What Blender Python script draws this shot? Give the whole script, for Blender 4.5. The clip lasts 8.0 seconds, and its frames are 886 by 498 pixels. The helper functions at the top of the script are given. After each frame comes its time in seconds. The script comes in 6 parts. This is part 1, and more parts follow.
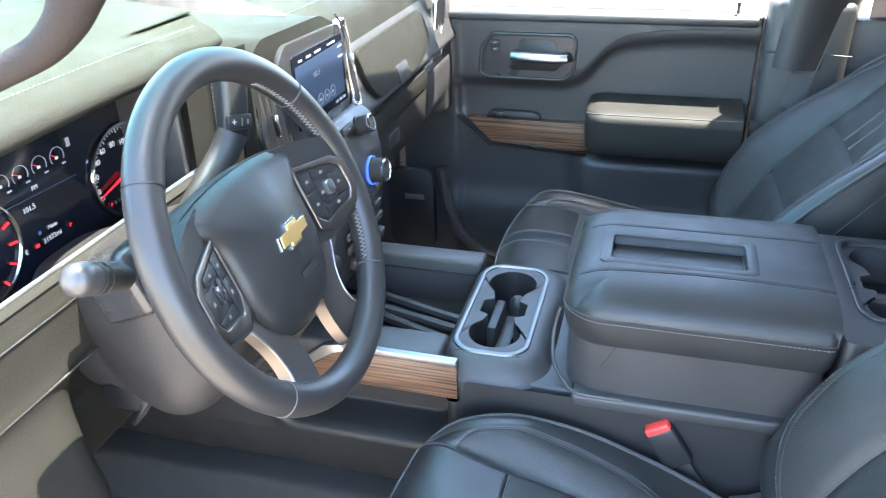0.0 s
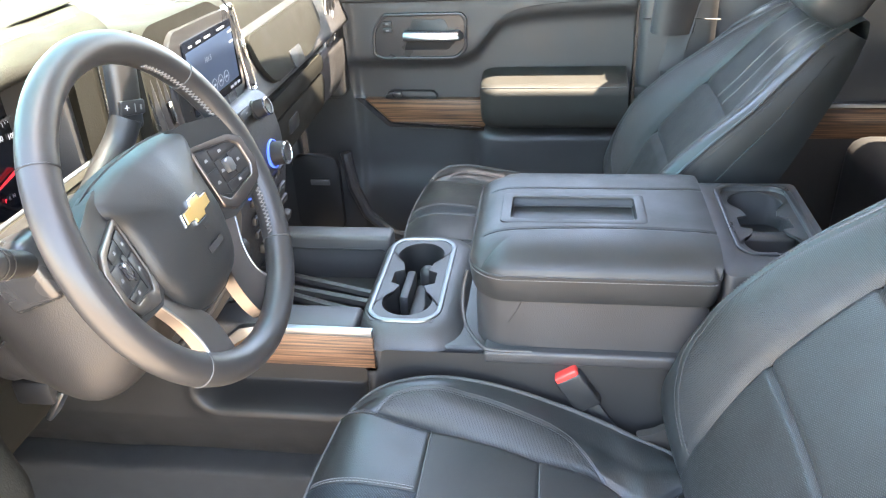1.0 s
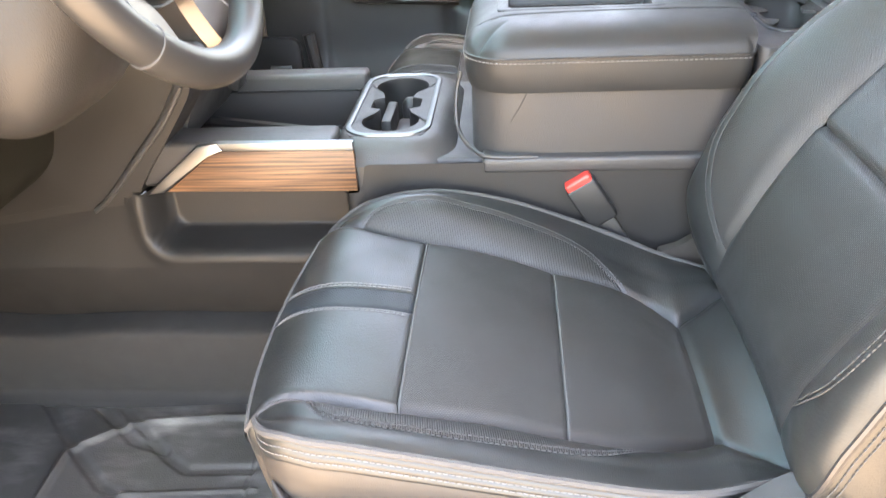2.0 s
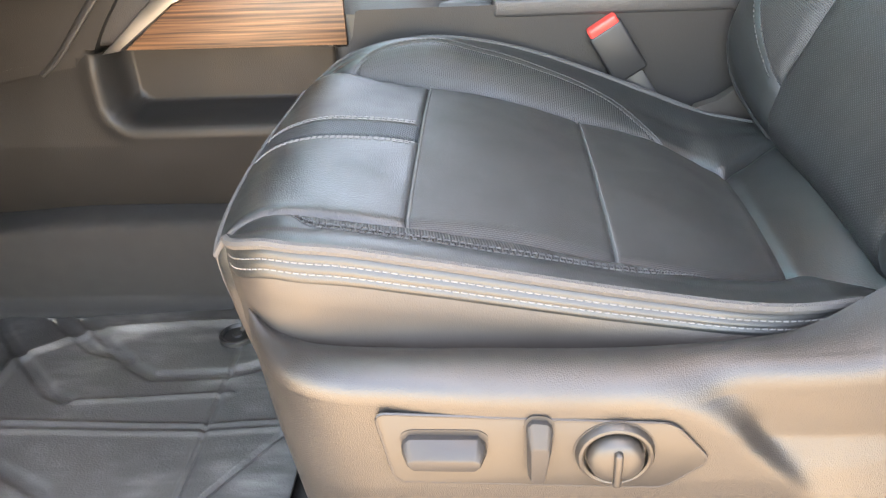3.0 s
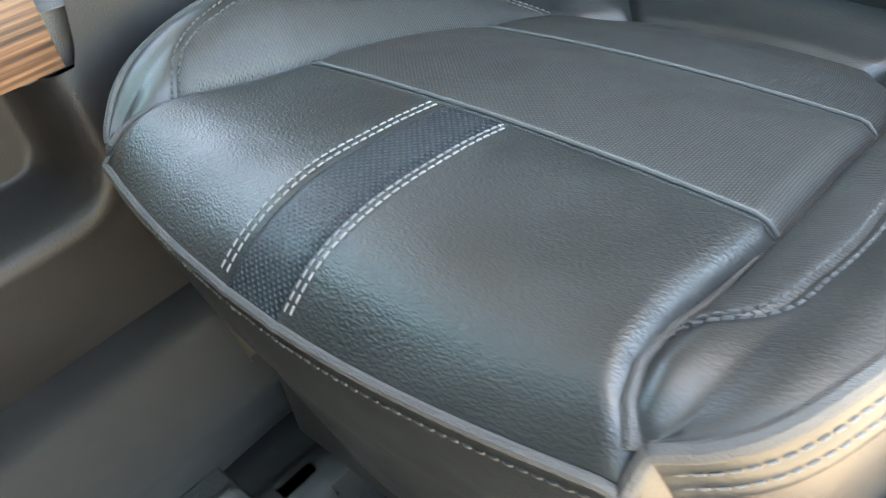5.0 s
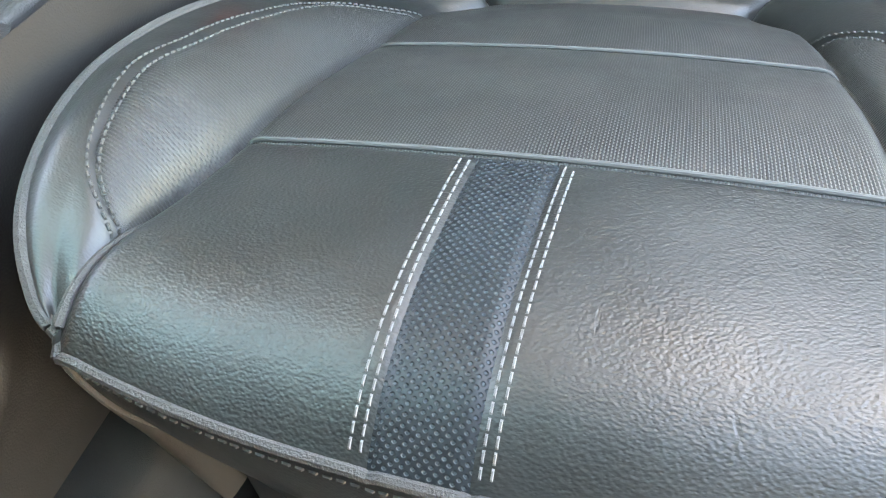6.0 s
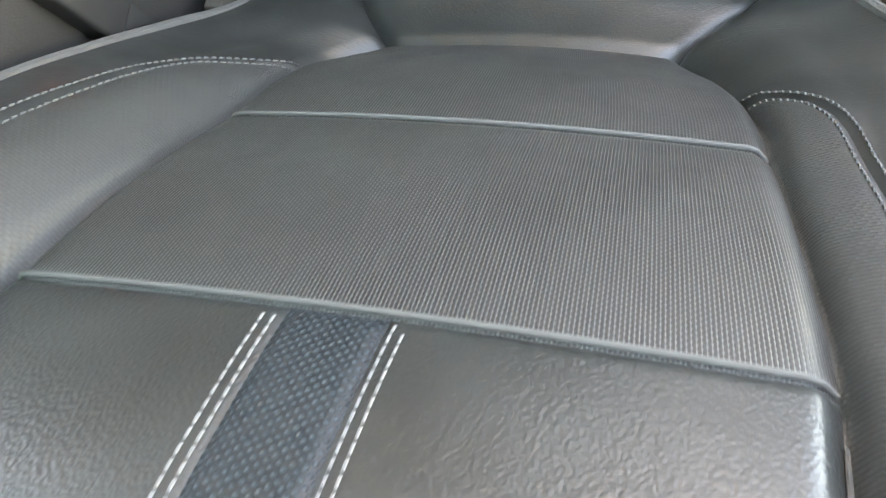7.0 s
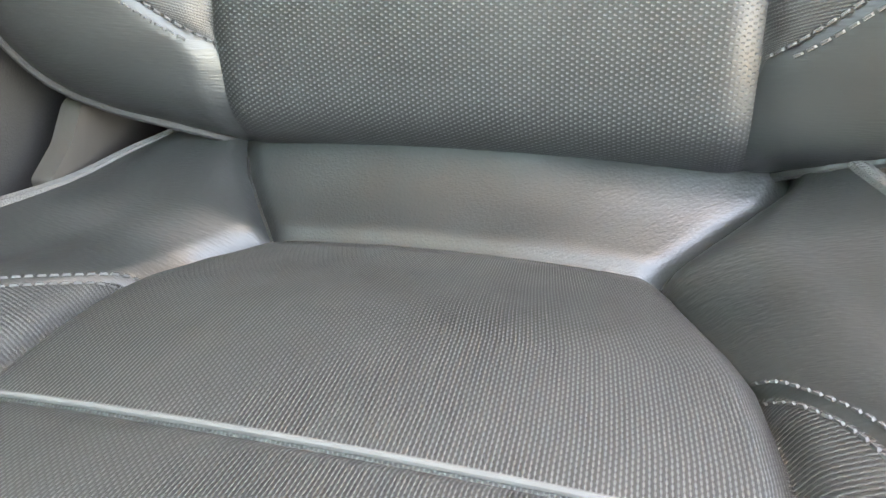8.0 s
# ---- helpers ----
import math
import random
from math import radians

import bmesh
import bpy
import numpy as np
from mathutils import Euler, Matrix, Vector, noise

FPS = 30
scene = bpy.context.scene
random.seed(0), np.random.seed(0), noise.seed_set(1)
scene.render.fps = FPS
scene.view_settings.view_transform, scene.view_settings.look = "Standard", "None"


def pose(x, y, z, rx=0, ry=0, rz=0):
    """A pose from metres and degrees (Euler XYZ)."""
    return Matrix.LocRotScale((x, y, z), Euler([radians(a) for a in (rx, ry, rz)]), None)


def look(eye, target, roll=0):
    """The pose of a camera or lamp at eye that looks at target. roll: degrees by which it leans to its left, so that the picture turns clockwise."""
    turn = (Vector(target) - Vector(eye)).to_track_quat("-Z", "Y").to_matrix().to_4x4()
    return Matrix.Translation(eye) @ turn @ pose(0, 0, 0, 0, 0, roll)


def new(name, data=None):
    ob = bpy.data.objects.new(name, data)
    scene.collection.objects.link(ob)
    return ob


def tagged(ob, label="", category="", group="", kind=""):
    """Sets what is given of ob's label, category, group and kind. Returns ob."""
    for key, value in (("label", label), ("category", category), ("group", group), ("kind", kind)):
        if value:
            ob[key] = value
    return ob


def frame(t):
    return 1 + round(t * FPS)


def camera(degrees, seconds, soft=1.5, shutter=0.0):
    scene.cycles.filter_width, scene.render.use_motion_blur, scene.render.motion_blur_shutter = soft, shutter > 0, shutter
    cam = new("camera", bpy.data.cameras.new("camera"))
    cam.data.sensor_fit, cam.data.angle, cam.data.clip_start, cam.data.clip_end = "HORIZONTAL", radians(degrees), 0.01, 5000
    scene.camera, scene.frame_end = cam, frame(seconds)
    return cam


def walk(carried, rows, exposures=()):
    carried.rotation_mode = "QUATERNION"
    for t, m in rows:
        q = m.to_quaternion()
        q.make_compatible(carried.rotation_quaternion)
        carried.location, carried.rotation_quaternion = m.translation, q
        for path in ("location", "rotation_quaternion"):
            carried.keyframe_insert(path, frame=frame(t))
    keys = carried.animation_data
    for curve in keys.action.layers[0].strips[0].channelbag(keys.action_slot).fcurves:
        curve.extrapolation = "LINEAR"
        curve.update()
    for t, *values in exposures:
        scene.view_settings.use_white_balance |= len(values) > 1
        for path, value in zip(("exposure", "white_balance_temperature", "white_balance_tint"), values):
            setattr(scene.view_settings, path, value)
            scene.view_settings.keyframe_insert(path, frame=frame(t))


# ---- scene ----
cam = camera(59.7, 8.0, soft=1.1, shutter=0.2)
PATH = [
    (0, (0.304, -0.622, 1.135), (-0.191, 1.072, 0.194), -1.8),
    (0.5, (0.318, -0.638, 1.133), (-0.04, 1.083, 0.18), -2.3),
    (1, (0.327, -0.666, 1.124), (0.047, 1.061, 0.154), -3.2),
    (1.5, (0.302, -0.702, 1.003), (0.082, 1.029, 0.027), -3.7),
    (2, (0.262, -0.665, 0.822), (0.089, 1.061, -0.173), -3.2),
    (2.2, (0.252, -0.651, 0.768), (0.088, 1.07, -0.238), -3.2),
    (3.3, (0.211, -0.626, 0.593), (0.127, 1.102, -0.41), -3.3),
    (3.5, (0.205, -0.626, 0.592), (0.17, 1.102, -0.414), -4.1),
    (4, (0.155, -0.601, 0.583), (0.313, 1.097, -0.461), -7.8),
    (4.5, (-0.005, -0.417, 0.549), (0.586, 1.126, -0.577), -10.3),
    (5, (-0.105, -0.218, 0.556), (0.922, 0.947, -0.705), -9.9),
    (5.2, (-0.118, -0.15, 0.552), (1.049, 0.84, -0.736), -9.5),
    (6.3, (-0.109, -0.027, 0.581), (1.195, 0.456, -0.856), -8.9),
    (6.5, (-0.094, -0.04, 0.579), (1.208, 0.437, -0.861), -9.0),
    (7, (0.006, -0.066, 0.559), (1.294, 0.43, -0.889), -9.7),
    (7.5, (0.13, -0.07, 0.535), (1.442, 0.461, -0.878), -10.4),
    (7.8, (0.183, -0.07, 0.525), (1.522, 0.467, -0.86), -9.7),
    (8, (0.196, -0.076, 0.515), (1.599, 0.47, -0.802), -8.9),
]
walk(cam, [(t, look(eye, target, roll)) for t, eye, target, roll in PATH],
     [(0.0, 4.56, 6500, 8), (0.5, 4.95, 7200, 11), (1.0, 5.03, 7900, 13), (1.6, 5.05, 9000, 16), (2.2, 5.25, 9700, 17), (3.5, 4.79, 9800, 14), (4.0, 4.80, 9300, 12), (4.5, 4.86, 9100, 10), (5.0, 4.97, 8700, 5), (6.4, 5.62, 9700, 10), (7.0, 5.36, 10700, 12), (8.0, 6.07, 11400, 15)])

# ---- world, sun, exposure ----
SUN_TO = Vector((0.34, 0.10, 1.0)).normalized()
world = bpy.data.worlds.new("world")
scene.world = world
world.use_nodes = True
wn = world.node_tree
sky = wn.nodes.new("ShaderNodeTexSky")
sky.sky_type, sky.sun_disc = "NISHITA", False
sky.sun_elevation = math.asin(SUN_TO.z)
sky.sun_rotation = math.atan2(SUN_TO.x, SUN_TO.y)
wn.links.new(sky.outputs[0], wn.nodes["Background"].inputs[0])
wn.nodes["Background"].inputs[1].default_value = 0.15
sun = new("sun", bpy.data.lights.new("sun", "SUN"))
sun.data.energy, sun.data.angle, sun.data.color = 2.4, radians(0.5), (1.0, 0.95, 0.86)
sun.matrix_world = look(SUN_TO * 20, (0, 0, 0))


# ---- materials ----
def material(name, base, rough=0.5, metal=0.0, vary=0.12, grain=0.0, grain_scale=900.0, blotch_scale=14.0,
             rough_vary=0.1, spec=0.5, coat=0.0, grain_kind="noise", coords="Object"):
    """A principled material with colour and gloss that wander at two scales and a fine relief."""
    m = bpy.data.materials.new(name)
    m.use_nodes = True
    t = m.node_tree
    b = t.nodes["Principled BSDF"]
    b.inputs["Metallic"].default_value = metal
    b.inputs["Specular IOR Level"].default_value = spec
    b.inputs["Coat Weight"].default_value = coat
    co = t.nodes.new("ShaderNodeTexCoord")
    big = t.nodes.new("ShaderNodeTexNoise")
    big.inputs["Scale"].default_value = blotch_scale
    big.inputs["Detail"].default_value = 5
    t.links.new(co.outputs[coords], big.inputs["Vector"])
    mix = t.nodes.new("ShaderNodeMix")
    mix.data_type = "RGBA"
    lo = [c * (1 - vary) for c in base]
    hi = [min(1, c * (1 + vary)) for c in base]
    mix.inputs[6].default_value = (*lo, 1)
    mix.inputs[7].default_value = (*hi, 1)
    t.links.new(big.outputs[0], mix.inputs[0])
    t.links.new(mix.outputs[2], b.inputs["Base Color"])
    rr = t.nodes.new("ShaderNodeMapRange")
    rr.inputs[1].default_value, rr.inputs[2].default_value = 0.3, 0.7
    rr.inputs[3].default_value, rr.inputs[4].default_value = max(0.02, rough - rough_vary), min(1, rough + rough_vary)
    t.links.new(big.outputs[0], rr.inputs[0])
    t.links.new(rr.outputs[0], b.inputs["Roughness"])
    if grain > 0:
        if grain_kind == "noise":
            fine = t.nodes.new("ShaderNodeTexNoise")
            fine.inputs["Detail"].default_value = 3
            out = fine.outputs[0]
        else:
            fine = t.nodes.new("ShaderNodeTexVoronoi")
            fine.feature = "SMOOTH_F1"
            out = fine.outputs[0]
        fine.inputs["Scale"].default_value = grain_scale
        t.links.new(co.outputs[coords], fine.inputs["Vector"])
        bump = t.nodes.new("ShaderNodeBump")
        bump.inputs["Strength"].default_value = grain
        bump.inputs["Distance"].default_value = 0.001
        t.links.new(out, bump.inputs["Height"])
        t.links.new(bump.outputs[0], b.inputs["Normal"])
    return m


def leather(name, base, rough, coords, relief=0.65):
    """Hide with a fine pebble grain over soft creases."""
    m = material(name, base, rough, vary=0.16, blotch_scale=18, coords=coords)
    t = m.node_tree
    co = t.nodes.new("ShaderNodeTexCoord")
    height = None
    for kind, scale, amount, squash, turn in (("ShaderNodeTexVoronoi", 860, 0.90, (1.0, 0.72, 1.0), 0.75), ("ShaderNodeTexNoise", 760, 0.45, (1.2, 0.7, 1.0), 0.75),
                                              ("ShaderNodeTexNoise", 170, 0.05, (1.3, 0.7, 1.0), 0.75)):
        n = t.nodes.new(kind)
        n.inputs["Scale"].default_value = scale
        if kind == "ShaderNodeTexVoronoi":
            n.feature = "SMOOTH_F1"
        elif scale < 200:
            n.inputs["Detail"].default_value = 4
        mp = t.nodes.new("ShaderNodeMapping")
        mp.inputs["Scale"].default_value = squash
        mp.inputs["Rotation"].default_value = (0, 0, turn)
        t.links.new(co.outputs[coords], mp.inputs[0])
        t.links.new(mp.outputs[0], n.inputs["Vector"])
        k = t.nodes.new("ShaderNodeMath")
        k.operation = "MULTIPLY_ADD"
        t.links.new(n.outputs[0], k.inputs[0])
        k.inputs[1].default_value = amount
        if height is None:
            k.inputs[2].default_value = 0.0
        else:
            t.links.new(height, k.inputs[2])
        height = k.outputs[0]
    # a few long creases where the hide folds
    mp = t.nodes.new("ShaderNodeMapping")
    mp.inputs["Scale"].default_value, mp.inputs["Rotation"].default_value = (22, 130, 1), (0, 0, 0.85)
    n = t.nodes.new("ShaderNodeTexNoise")
    n.inputs["Scale"].default_value, n.inputs["Detail"].default_value = 1.0, 3
    r = t.nodes.new("ShaderNodeMapRange")
    r.inputs[1].default_value, r.inputs[2].default_value, r.inputs[4].default_value = 0.67, 0.78, -0.9
    add = t.nodes.new("ShaderNodeMath")
    t.links.new(co.outputs[coords], mp.inputs[0])
    t.links.new(mp.outputs[0], n.inputs["Vector"])
    t.links.new(n.outputs[0], r.inputs[0])
    t.links.new(r.outputs[0], add.inputs[0])
    t.links.new(height, add.inputs[1])
    height = add.outputs[0]
    bump = t.nodes.new("ShaderNodeBump")
    bump.inputs["Strength"].default_value, bump.inputs["Distance"].default_value = relief, 0.0006
    t.links.new(height, bump.inputs["Height"])
    t.links.new(bump.outputs[0], t.nodes["Principled BSDF"].inputs["Normal"])
    return m


def perforated(name, base, rough, along_u=0.0032, along_v=0.0016, hole=0.42, depth=0.35, spot=(0.050, 0.050, 0.049), rows=False, turn=0):
    """Leather with a staggered field of small punched dots, laid out in metres along the panel: the step in a row, and from row to row."""
    m = material(name, base, rough, vary=0.15, grain=0.0, coords="UV")
    t = m.node_tree
    b = t.nodes["Principled BSDF"]
    uv = t.nodes.new("ShaderNodeTexCoord")
    turned = t.nodes.new("ShaderNodeMapping")
    turned.inputs["Rotation"].default_value = (0, 0, radians(turn))
    sep = t.nodes.new("ShaderNodeSeparateXYZ")
    t.links.new(uv.outputs["UV"], turned.inputs[0])
    t.links.new(turned.outputs[0], sep.inputs[0])

    def op(kind, *terms):
        n = t.nodes.new("ShaderNodeMath")
        n.operation = kind
        for i, v in enumerate(terms):
            if isinstance(v, (int, float)):
                n.inputs[i].default_value = v
            else:
                t.links.new(v, n.inputs[i])
        return n.outputs[0]

    if rows:
        lane = op("DIVIDE", sep.outputs[1], along_v)
        shift = op("MULTIPLY", op("FLOOR", lane, 0), math.pi)
        thin = op("SUBTRACT", op("COSINE", op("MULTIPLY", op("SUBTRACT", lane, 0.5), 2 * math.pi), 0), 0.0)
        dash = op("COSINE", op("ADD", op("MULTIPLY", sep.outputs[0], 2 * math.pi / along_u), shift), 0)
        wave = op("MULTIPLY", op("MULTIPLY_ADD", thin, 0.5, 0.5), op("MULTIPLY_ADD", dash, 0.22, 0.78))
    else:
        a, c = op("MULTIPLY", sep.outputs[0], math.pi / along_u), op("MULTIPLY", sep.outputs[1], math.pi / (2 * along_v))
        wave = op("MULTIPLY", op("COSINE", op("ADD", a, c), 0), op("COSINE", op("SUBTRACT", a, c), 0))
    ramp = t.nodes.new("ShaderNodeMapRange")
    ramp.interpolation_type = "SMOOTHSTEP"
    ramp.inputs[1].default_value, ramp.inputs[2].default_value = hole, hole + 0.42
    t.links.new(op("ABSOLUTE", wave, 0), ramp.inputs[0])
    old = b.inputs["Base Color"].links[0].from_socket
    mix = t.nodes.new("ShaderNodeMix")
    mix.data_type = "RGBA"
    t.links.new(ramp.outputs[0], mix.inputs[0])
    t.links.new(old, mix.inputs[6])
    mix.inputs[7].default_value = (*spot, 1)
    t.links.new(mix.outputs[2], b.inputs["Base Color"])
    bump = t.nodes.new("ShaderNodeBump")
    bump.invert = True
    bump.inputs["Strength"].default_value = depth
    bump.inputs["Distance"].default_value = 0.0012
    t.links.new(ramp.outputs[0], bump.inputs["Height"])
    t.links.new(bump.outputs[0], b.inputs["Normal"])
    return m


def dusty(name, base, dust):
    """Rubber with dry dust smeared over it in patches."""
    m = material(name, base, 0.6, vary=0.25, grain=0.5, grain_scale=400, blotch_scale=9, rough_vary=0.15)
    t = m.node_tree
    b = t.nodes["Principled BSDF"]
    co = t.nodes.new("ShaderNodeTexCoord")
    mask = None
    for scale, squash, lo, hi in ((7, (1, 1, 1), 0.46, 0.72), (26, (0.5, 1.8, 1), 0.40, 0.70)):
        mp = t.nodes.new("ShaderNodeMapping")
        mp.inputs["Scale"].default_value = squash
        mp.inputs["Rotation"].default_value = (0, 0, 0.6)
        n = t.nodes.new("ShaderNodeTexNoise")
        n.inputs["Scale"].default_value, n.inputs["Detail"].default_value = scale, 6
        r = t.nodes.new("ShaderNodeMapRange")
        r.inputs[1].default_value, r.inputs[2].default_value = lo, hi
        t.links.new(co.outputs["Object"], mp.inputs[0])
        t.links.new(mp.outputs[0], n.inputs["Vector"])
        t.links.new(n.outputs[0], r.inputs[0])
        if mask is None:
            mask = r.outputs[0]
        else:
            k = t.nodes.new("ShaderNodeMath")
            k.operation = "MULTIPLY"
            t.links.new(mask, k.inputs[0])
            t.links.new(r.outputs[0], k.inputs[1])
            mask = k.outputs[0]
    old = b.inputs["Base Color"].links[0].from_socket
    mix = t.nodes.new("ShaderNodeMix")
    mix.data_type = "RGBA"
    t.links.new(mask, mix.inputs[0])
    t.links.new(old, mix.inputs[6])
    mix.inputs[7].default_value = (*dust, 1)
    t.links.new(mix.outputs[2], b.inputs["Base Color"])
    return m


def wood_grain(name):
    m = bpy.data.materials.new(name)
    m.use_nodes = True
    t = m.node_tree
    b = t.nodes["Principled BSDF"]
    co = t.nodes.new("ShaderNodeTexCoord")
    mp = t.nodes.new("ShaderNodeMapping")
    mp.inputs["Scale"].default_value = (4, 210, 210)
    t.links.new(co.outputs["Object"], mp.inputs[0])
    n = t.nodes.new("ShaderNodeTexNoise")
    n.inputs["Scale"].default_value, n.inputs["Detail"].default_value = 1.6, 9
    n.inputs["Distortion"].default_value = 0.15
    t.links.new(mp.outputs[0], n.inputs["Vector"])
    r = t.nodes.new("ShaderNodeValToRGB")
    r.color_ramp.elements[0].position, r.color_ramp.elements[0].color = 0.36, (0.022, 0.010, 0.006, 1)
    r.color_ramp.elements[1].position, r.color_ramp.elements[1].color = 0.66, (0.175, 0.088, 0.045, 1)
    e = r.color_ramp.elements.new(0.5)
    e.color = (0.092, 0.043, 0.022, 1)
    t.links.new(n.outputs[0], r.inputs[0])
    t.links.new(r.outputs[0], b.inputs["Base Color"])
    b.inputs["Roughness"].default_value = 0.42
    bump = t.nodes.new("ShaderNodeBump")
    bump.inputs["Strength"].default_value, bump.inputs["Distance"].default_value = 0.35, 0.0006
    t.links.new(n.outputs[0], bump.inputs["Height"])
    t.links.new(bump.outputs[0], b.inputs["Normal"])
    return m


def glow(name, color, strength):
    m = bpy.data.materials.new(name)
    m.use_nodes = True
    b = m.node_tree.nodes["Principled BSDF"]
    b.inputs["Base Color"].default_value = (*[c * 0.3 for c in color], 1)
    b.inputs["Emission Color"].default_value = (*color, 1)
    b.inputs["Emission Strength"].default_value = strength
    return m


def clear_glass(name, tint=(1, 1, 1)):
    m = bpy.data.materials.new(name)
    m.use_nodes = True
    b = m.node_tree.nodes["Principled BSDF"]
    b.inputs["Base Color"].default_value = (*tint, 1)
    b.inputs["Transmission Weight"].default_value = 1
    b.inputs["Roughness"].default_value = 0.0
    b.inputs["IOR"].default_value = 1.1
    return m


LEATHER = leather("black_leather", (0.0165, 0.0182, 0.0178), 0.40, "UV", 0.50)
LEATHER.node_tree.nodes["Principled BSDF"].inputs["Specular IOR Level"].default_value = 0.52
LEATHER_SMOOTH = leather("smooth_black_leather", (0.0160, 0.0172, 0.0170), 0.41, "UV", 0.26)
LEATHER_SMOOTH.node_tree.nodes["Principled BSDF"].inputs["Specular IOR Level"].default_value = 0.5
LID = material("padded_lid_skin", (0.019, 0.0192, 0.0190), 0.48, spec=0.38, vary=0.12, grain=0.24, grain_scale=850, grain_kind="voronoi")
LEATHER_OBJ = material("black_leather_wrap", (0.023, 0.0225, 0.0225), 0.38, vary=0.15, grain=0.32, grain_scale=520, grain_kind="voronoi", blotch_scale=12, rough_vary=0.05)
ARMREST = material("soft_armrest_skin", (0.0165, 0.0158, 0.0138), 0.62, spec=0.2, vary=0.1, grain=0.3, grain_scale=600, grain_kind="voronoi")
SKIRT = material("seat_side_vinyl", (0.032, 0.0274, 0.024), 0.5, spec=0.4, vary=0.12, grain=0.15, grain_scale=900)
PERF = perforated("perforated_leather", (0.0148, 0.0148, 0.0146), 0.50, along_u=0.0028, along_v=0.00160, hole=0.38, depth=0.40, spot=(0.054, 0.054, 0.052), rows=True)
PERF_BOLSTER = perforated("ribbed_bolster_leather", (0.0160, 0.0160, 0.0157), 0.46, along_u=0.0040, along_v=0.0022, hole=0.30, depth=0.7, spot=(0.036, 0.036, 0.035), rows=True, turn=97)
PERF.node_tree.nodes["Principled BSDF"].inputs["Specular IOR Level"].default_value = 0.34
PERF_BACK = perforated("perforated_backrest_leather", (0.0170, 0.0170, 0.0167), 0.48, along_u=0.0028, along_v=0.0023, hole=0.56, depth=0.5, spot=(0.046, 0.046, 0.045))
PERF_BACK.node_tree.nodes["Principled BSDF"].inputs["Specular IOR Level"].default_value = 0.36
PERF_STRIPE = perforated("perforated_stripe_leather", (0.0105, 0.014, 0.0165), 0.45, along_u=0.0040, along_v=0.0021, hole=0.45, depth=0.9, spot=(0.032, 0.043, 0.051))
PERF_STRIPE.node_tree.nodes["Principled BSDF"].inputs["Specular IOR Level"].default_value = 0.32
THREAD = material("pale_thread", (0.115, 0.113, 0.11), 0.75, vary=0.2, blotch_scale=300)
THREAD_MID = material("worn_thread", (0.125, 0.122, 0.122), 0.75, vary=0.25, blotch_scale=300)
THREAD_DARK = material("grey_thread", (0.044, 0.044, 0.044), 0.75, vary=0.2, blotch_scale=300)
# paler than the hide: the seam edge's highlight is put into the colour
SEAM_HIGHLIGHT = material("highlit_leather_edge", (0.078, 0.078, 0.076), 0.85, spec=0.12, vary=0.2, blotch_scale=60)
HUB = material("satin_hub_skin", (0.017, 0.0178, 0.0178), 0.44, spec=0.34, vary=0.1, grain=0.15, grain_scale=700)
RIM = material("polished_wheel_leather", (0.021, 0.0205, 0.0205), 0.40, spec=0.40, vary=0.12, blotch_scale=12, rough_vary=0.04)
PILLAR = material("taupe_pillar_trim", (0.018, 0.015, 0.014), 0.7, spec=0.12, vary=0.08, grain=0.4, grain_scale=500)
TIP = material("pale_grey_stalk_plastic", (0.034, 0.033, 0.033), 0.4, vary=0.08)
PIPING = material("woven_piping", (0.050, 0.048, 0.0465), 0.8, vary=0.2, grain=0.9, grain_scale=900)
PLASTIC = material("grained_black_plastic", (0.030, 0.0287, 0.0287), 0.47, vary=0.12, grain=0.32, grain_scale=800, grain_kind="voronoi")
TRIM = material("seat_trim_plastic", (0.0155, 0.0143, 0.0135), 0.40, spec=0.55, vary=0.1, grain=0.28, grain_scale=1250, grain_kind="voronoi")
PANEL = material("fine_grained_panel_plastic", (0.0185, 0.0165, 0.0148), 0.42, spec=0.45, vary=0.08, grain=0.08, grain_scale=1500)
# darker copy of the grained plastic: the low parts' shade is in the colour
CONSOLE_SHADED = material("shaded_console_plastic", (0.019, 0.0178, 0.0172), 0.5, spec=0.30, vary=0.15, grain=0.2, grain_scale=800, grain_kind="voronoi")
PLASTIC_SMOOTH = material("smooth_black_plastic", (0.022, 0.022, 0.023), 0.32, vary=0.1)
PLASTIC_DARK = material("dark_plastic", (0.014, 0.0138, 0.0142), 0.5, vary=0.2)
DASH = material("soft_dashboard_skin", (0.0148, 0.0142, 0.0116), 0.7, spec=0.08, vary=0.12, grain=0.32, grain_scale=520, grain_kind="voronoi")
SWITCH = material("grey_switch_plastic", (0.0175, 0.0165, 0.0165), 0.48, spec=0.34, vary=0.1, grain=0.1, grain_scale=1200)
BEZEL_SATIN = material("dull_satin_bezel", (0.165, 0.176, 0.178), 0.46, 1.0, vary=0.06)
BUTTON = material("matt_black_button", (0.0165, 0.0165, 0.017), 0.46, spec=0.34, vary=0.1)
SILVER = material("satin_silver_trim", (0.27, 0.278, 0.285), 0.40, 1.0, vary=0.06)
CHROME = material("polished_chrome", (0.8, 0.8, 0.8), 0.12, 1.0, vary=0.03, rough_vary=0.03)
CHROME_DARK = material("smoked_chrome", (0.16, 0.16, 0.165), 0.25, 0.8, vary=0.05)
BRONZE = material("smoked_bronze_trim", (0.175, 0.155, 0.142), 0.42, 1.0, vary=0.08)
WOOD = wood_grain("open_pore_wood")
RED = material("red_release_button", (0.62, 0.045, 0.035), 0.4, vary=0.1)
CARPET = material("charcoal_carpet", (0.0235, 0.023, 0.0235), 0.95, vary=0.35, grain=1.0, grain_scale=1500, blotch_scale=60)
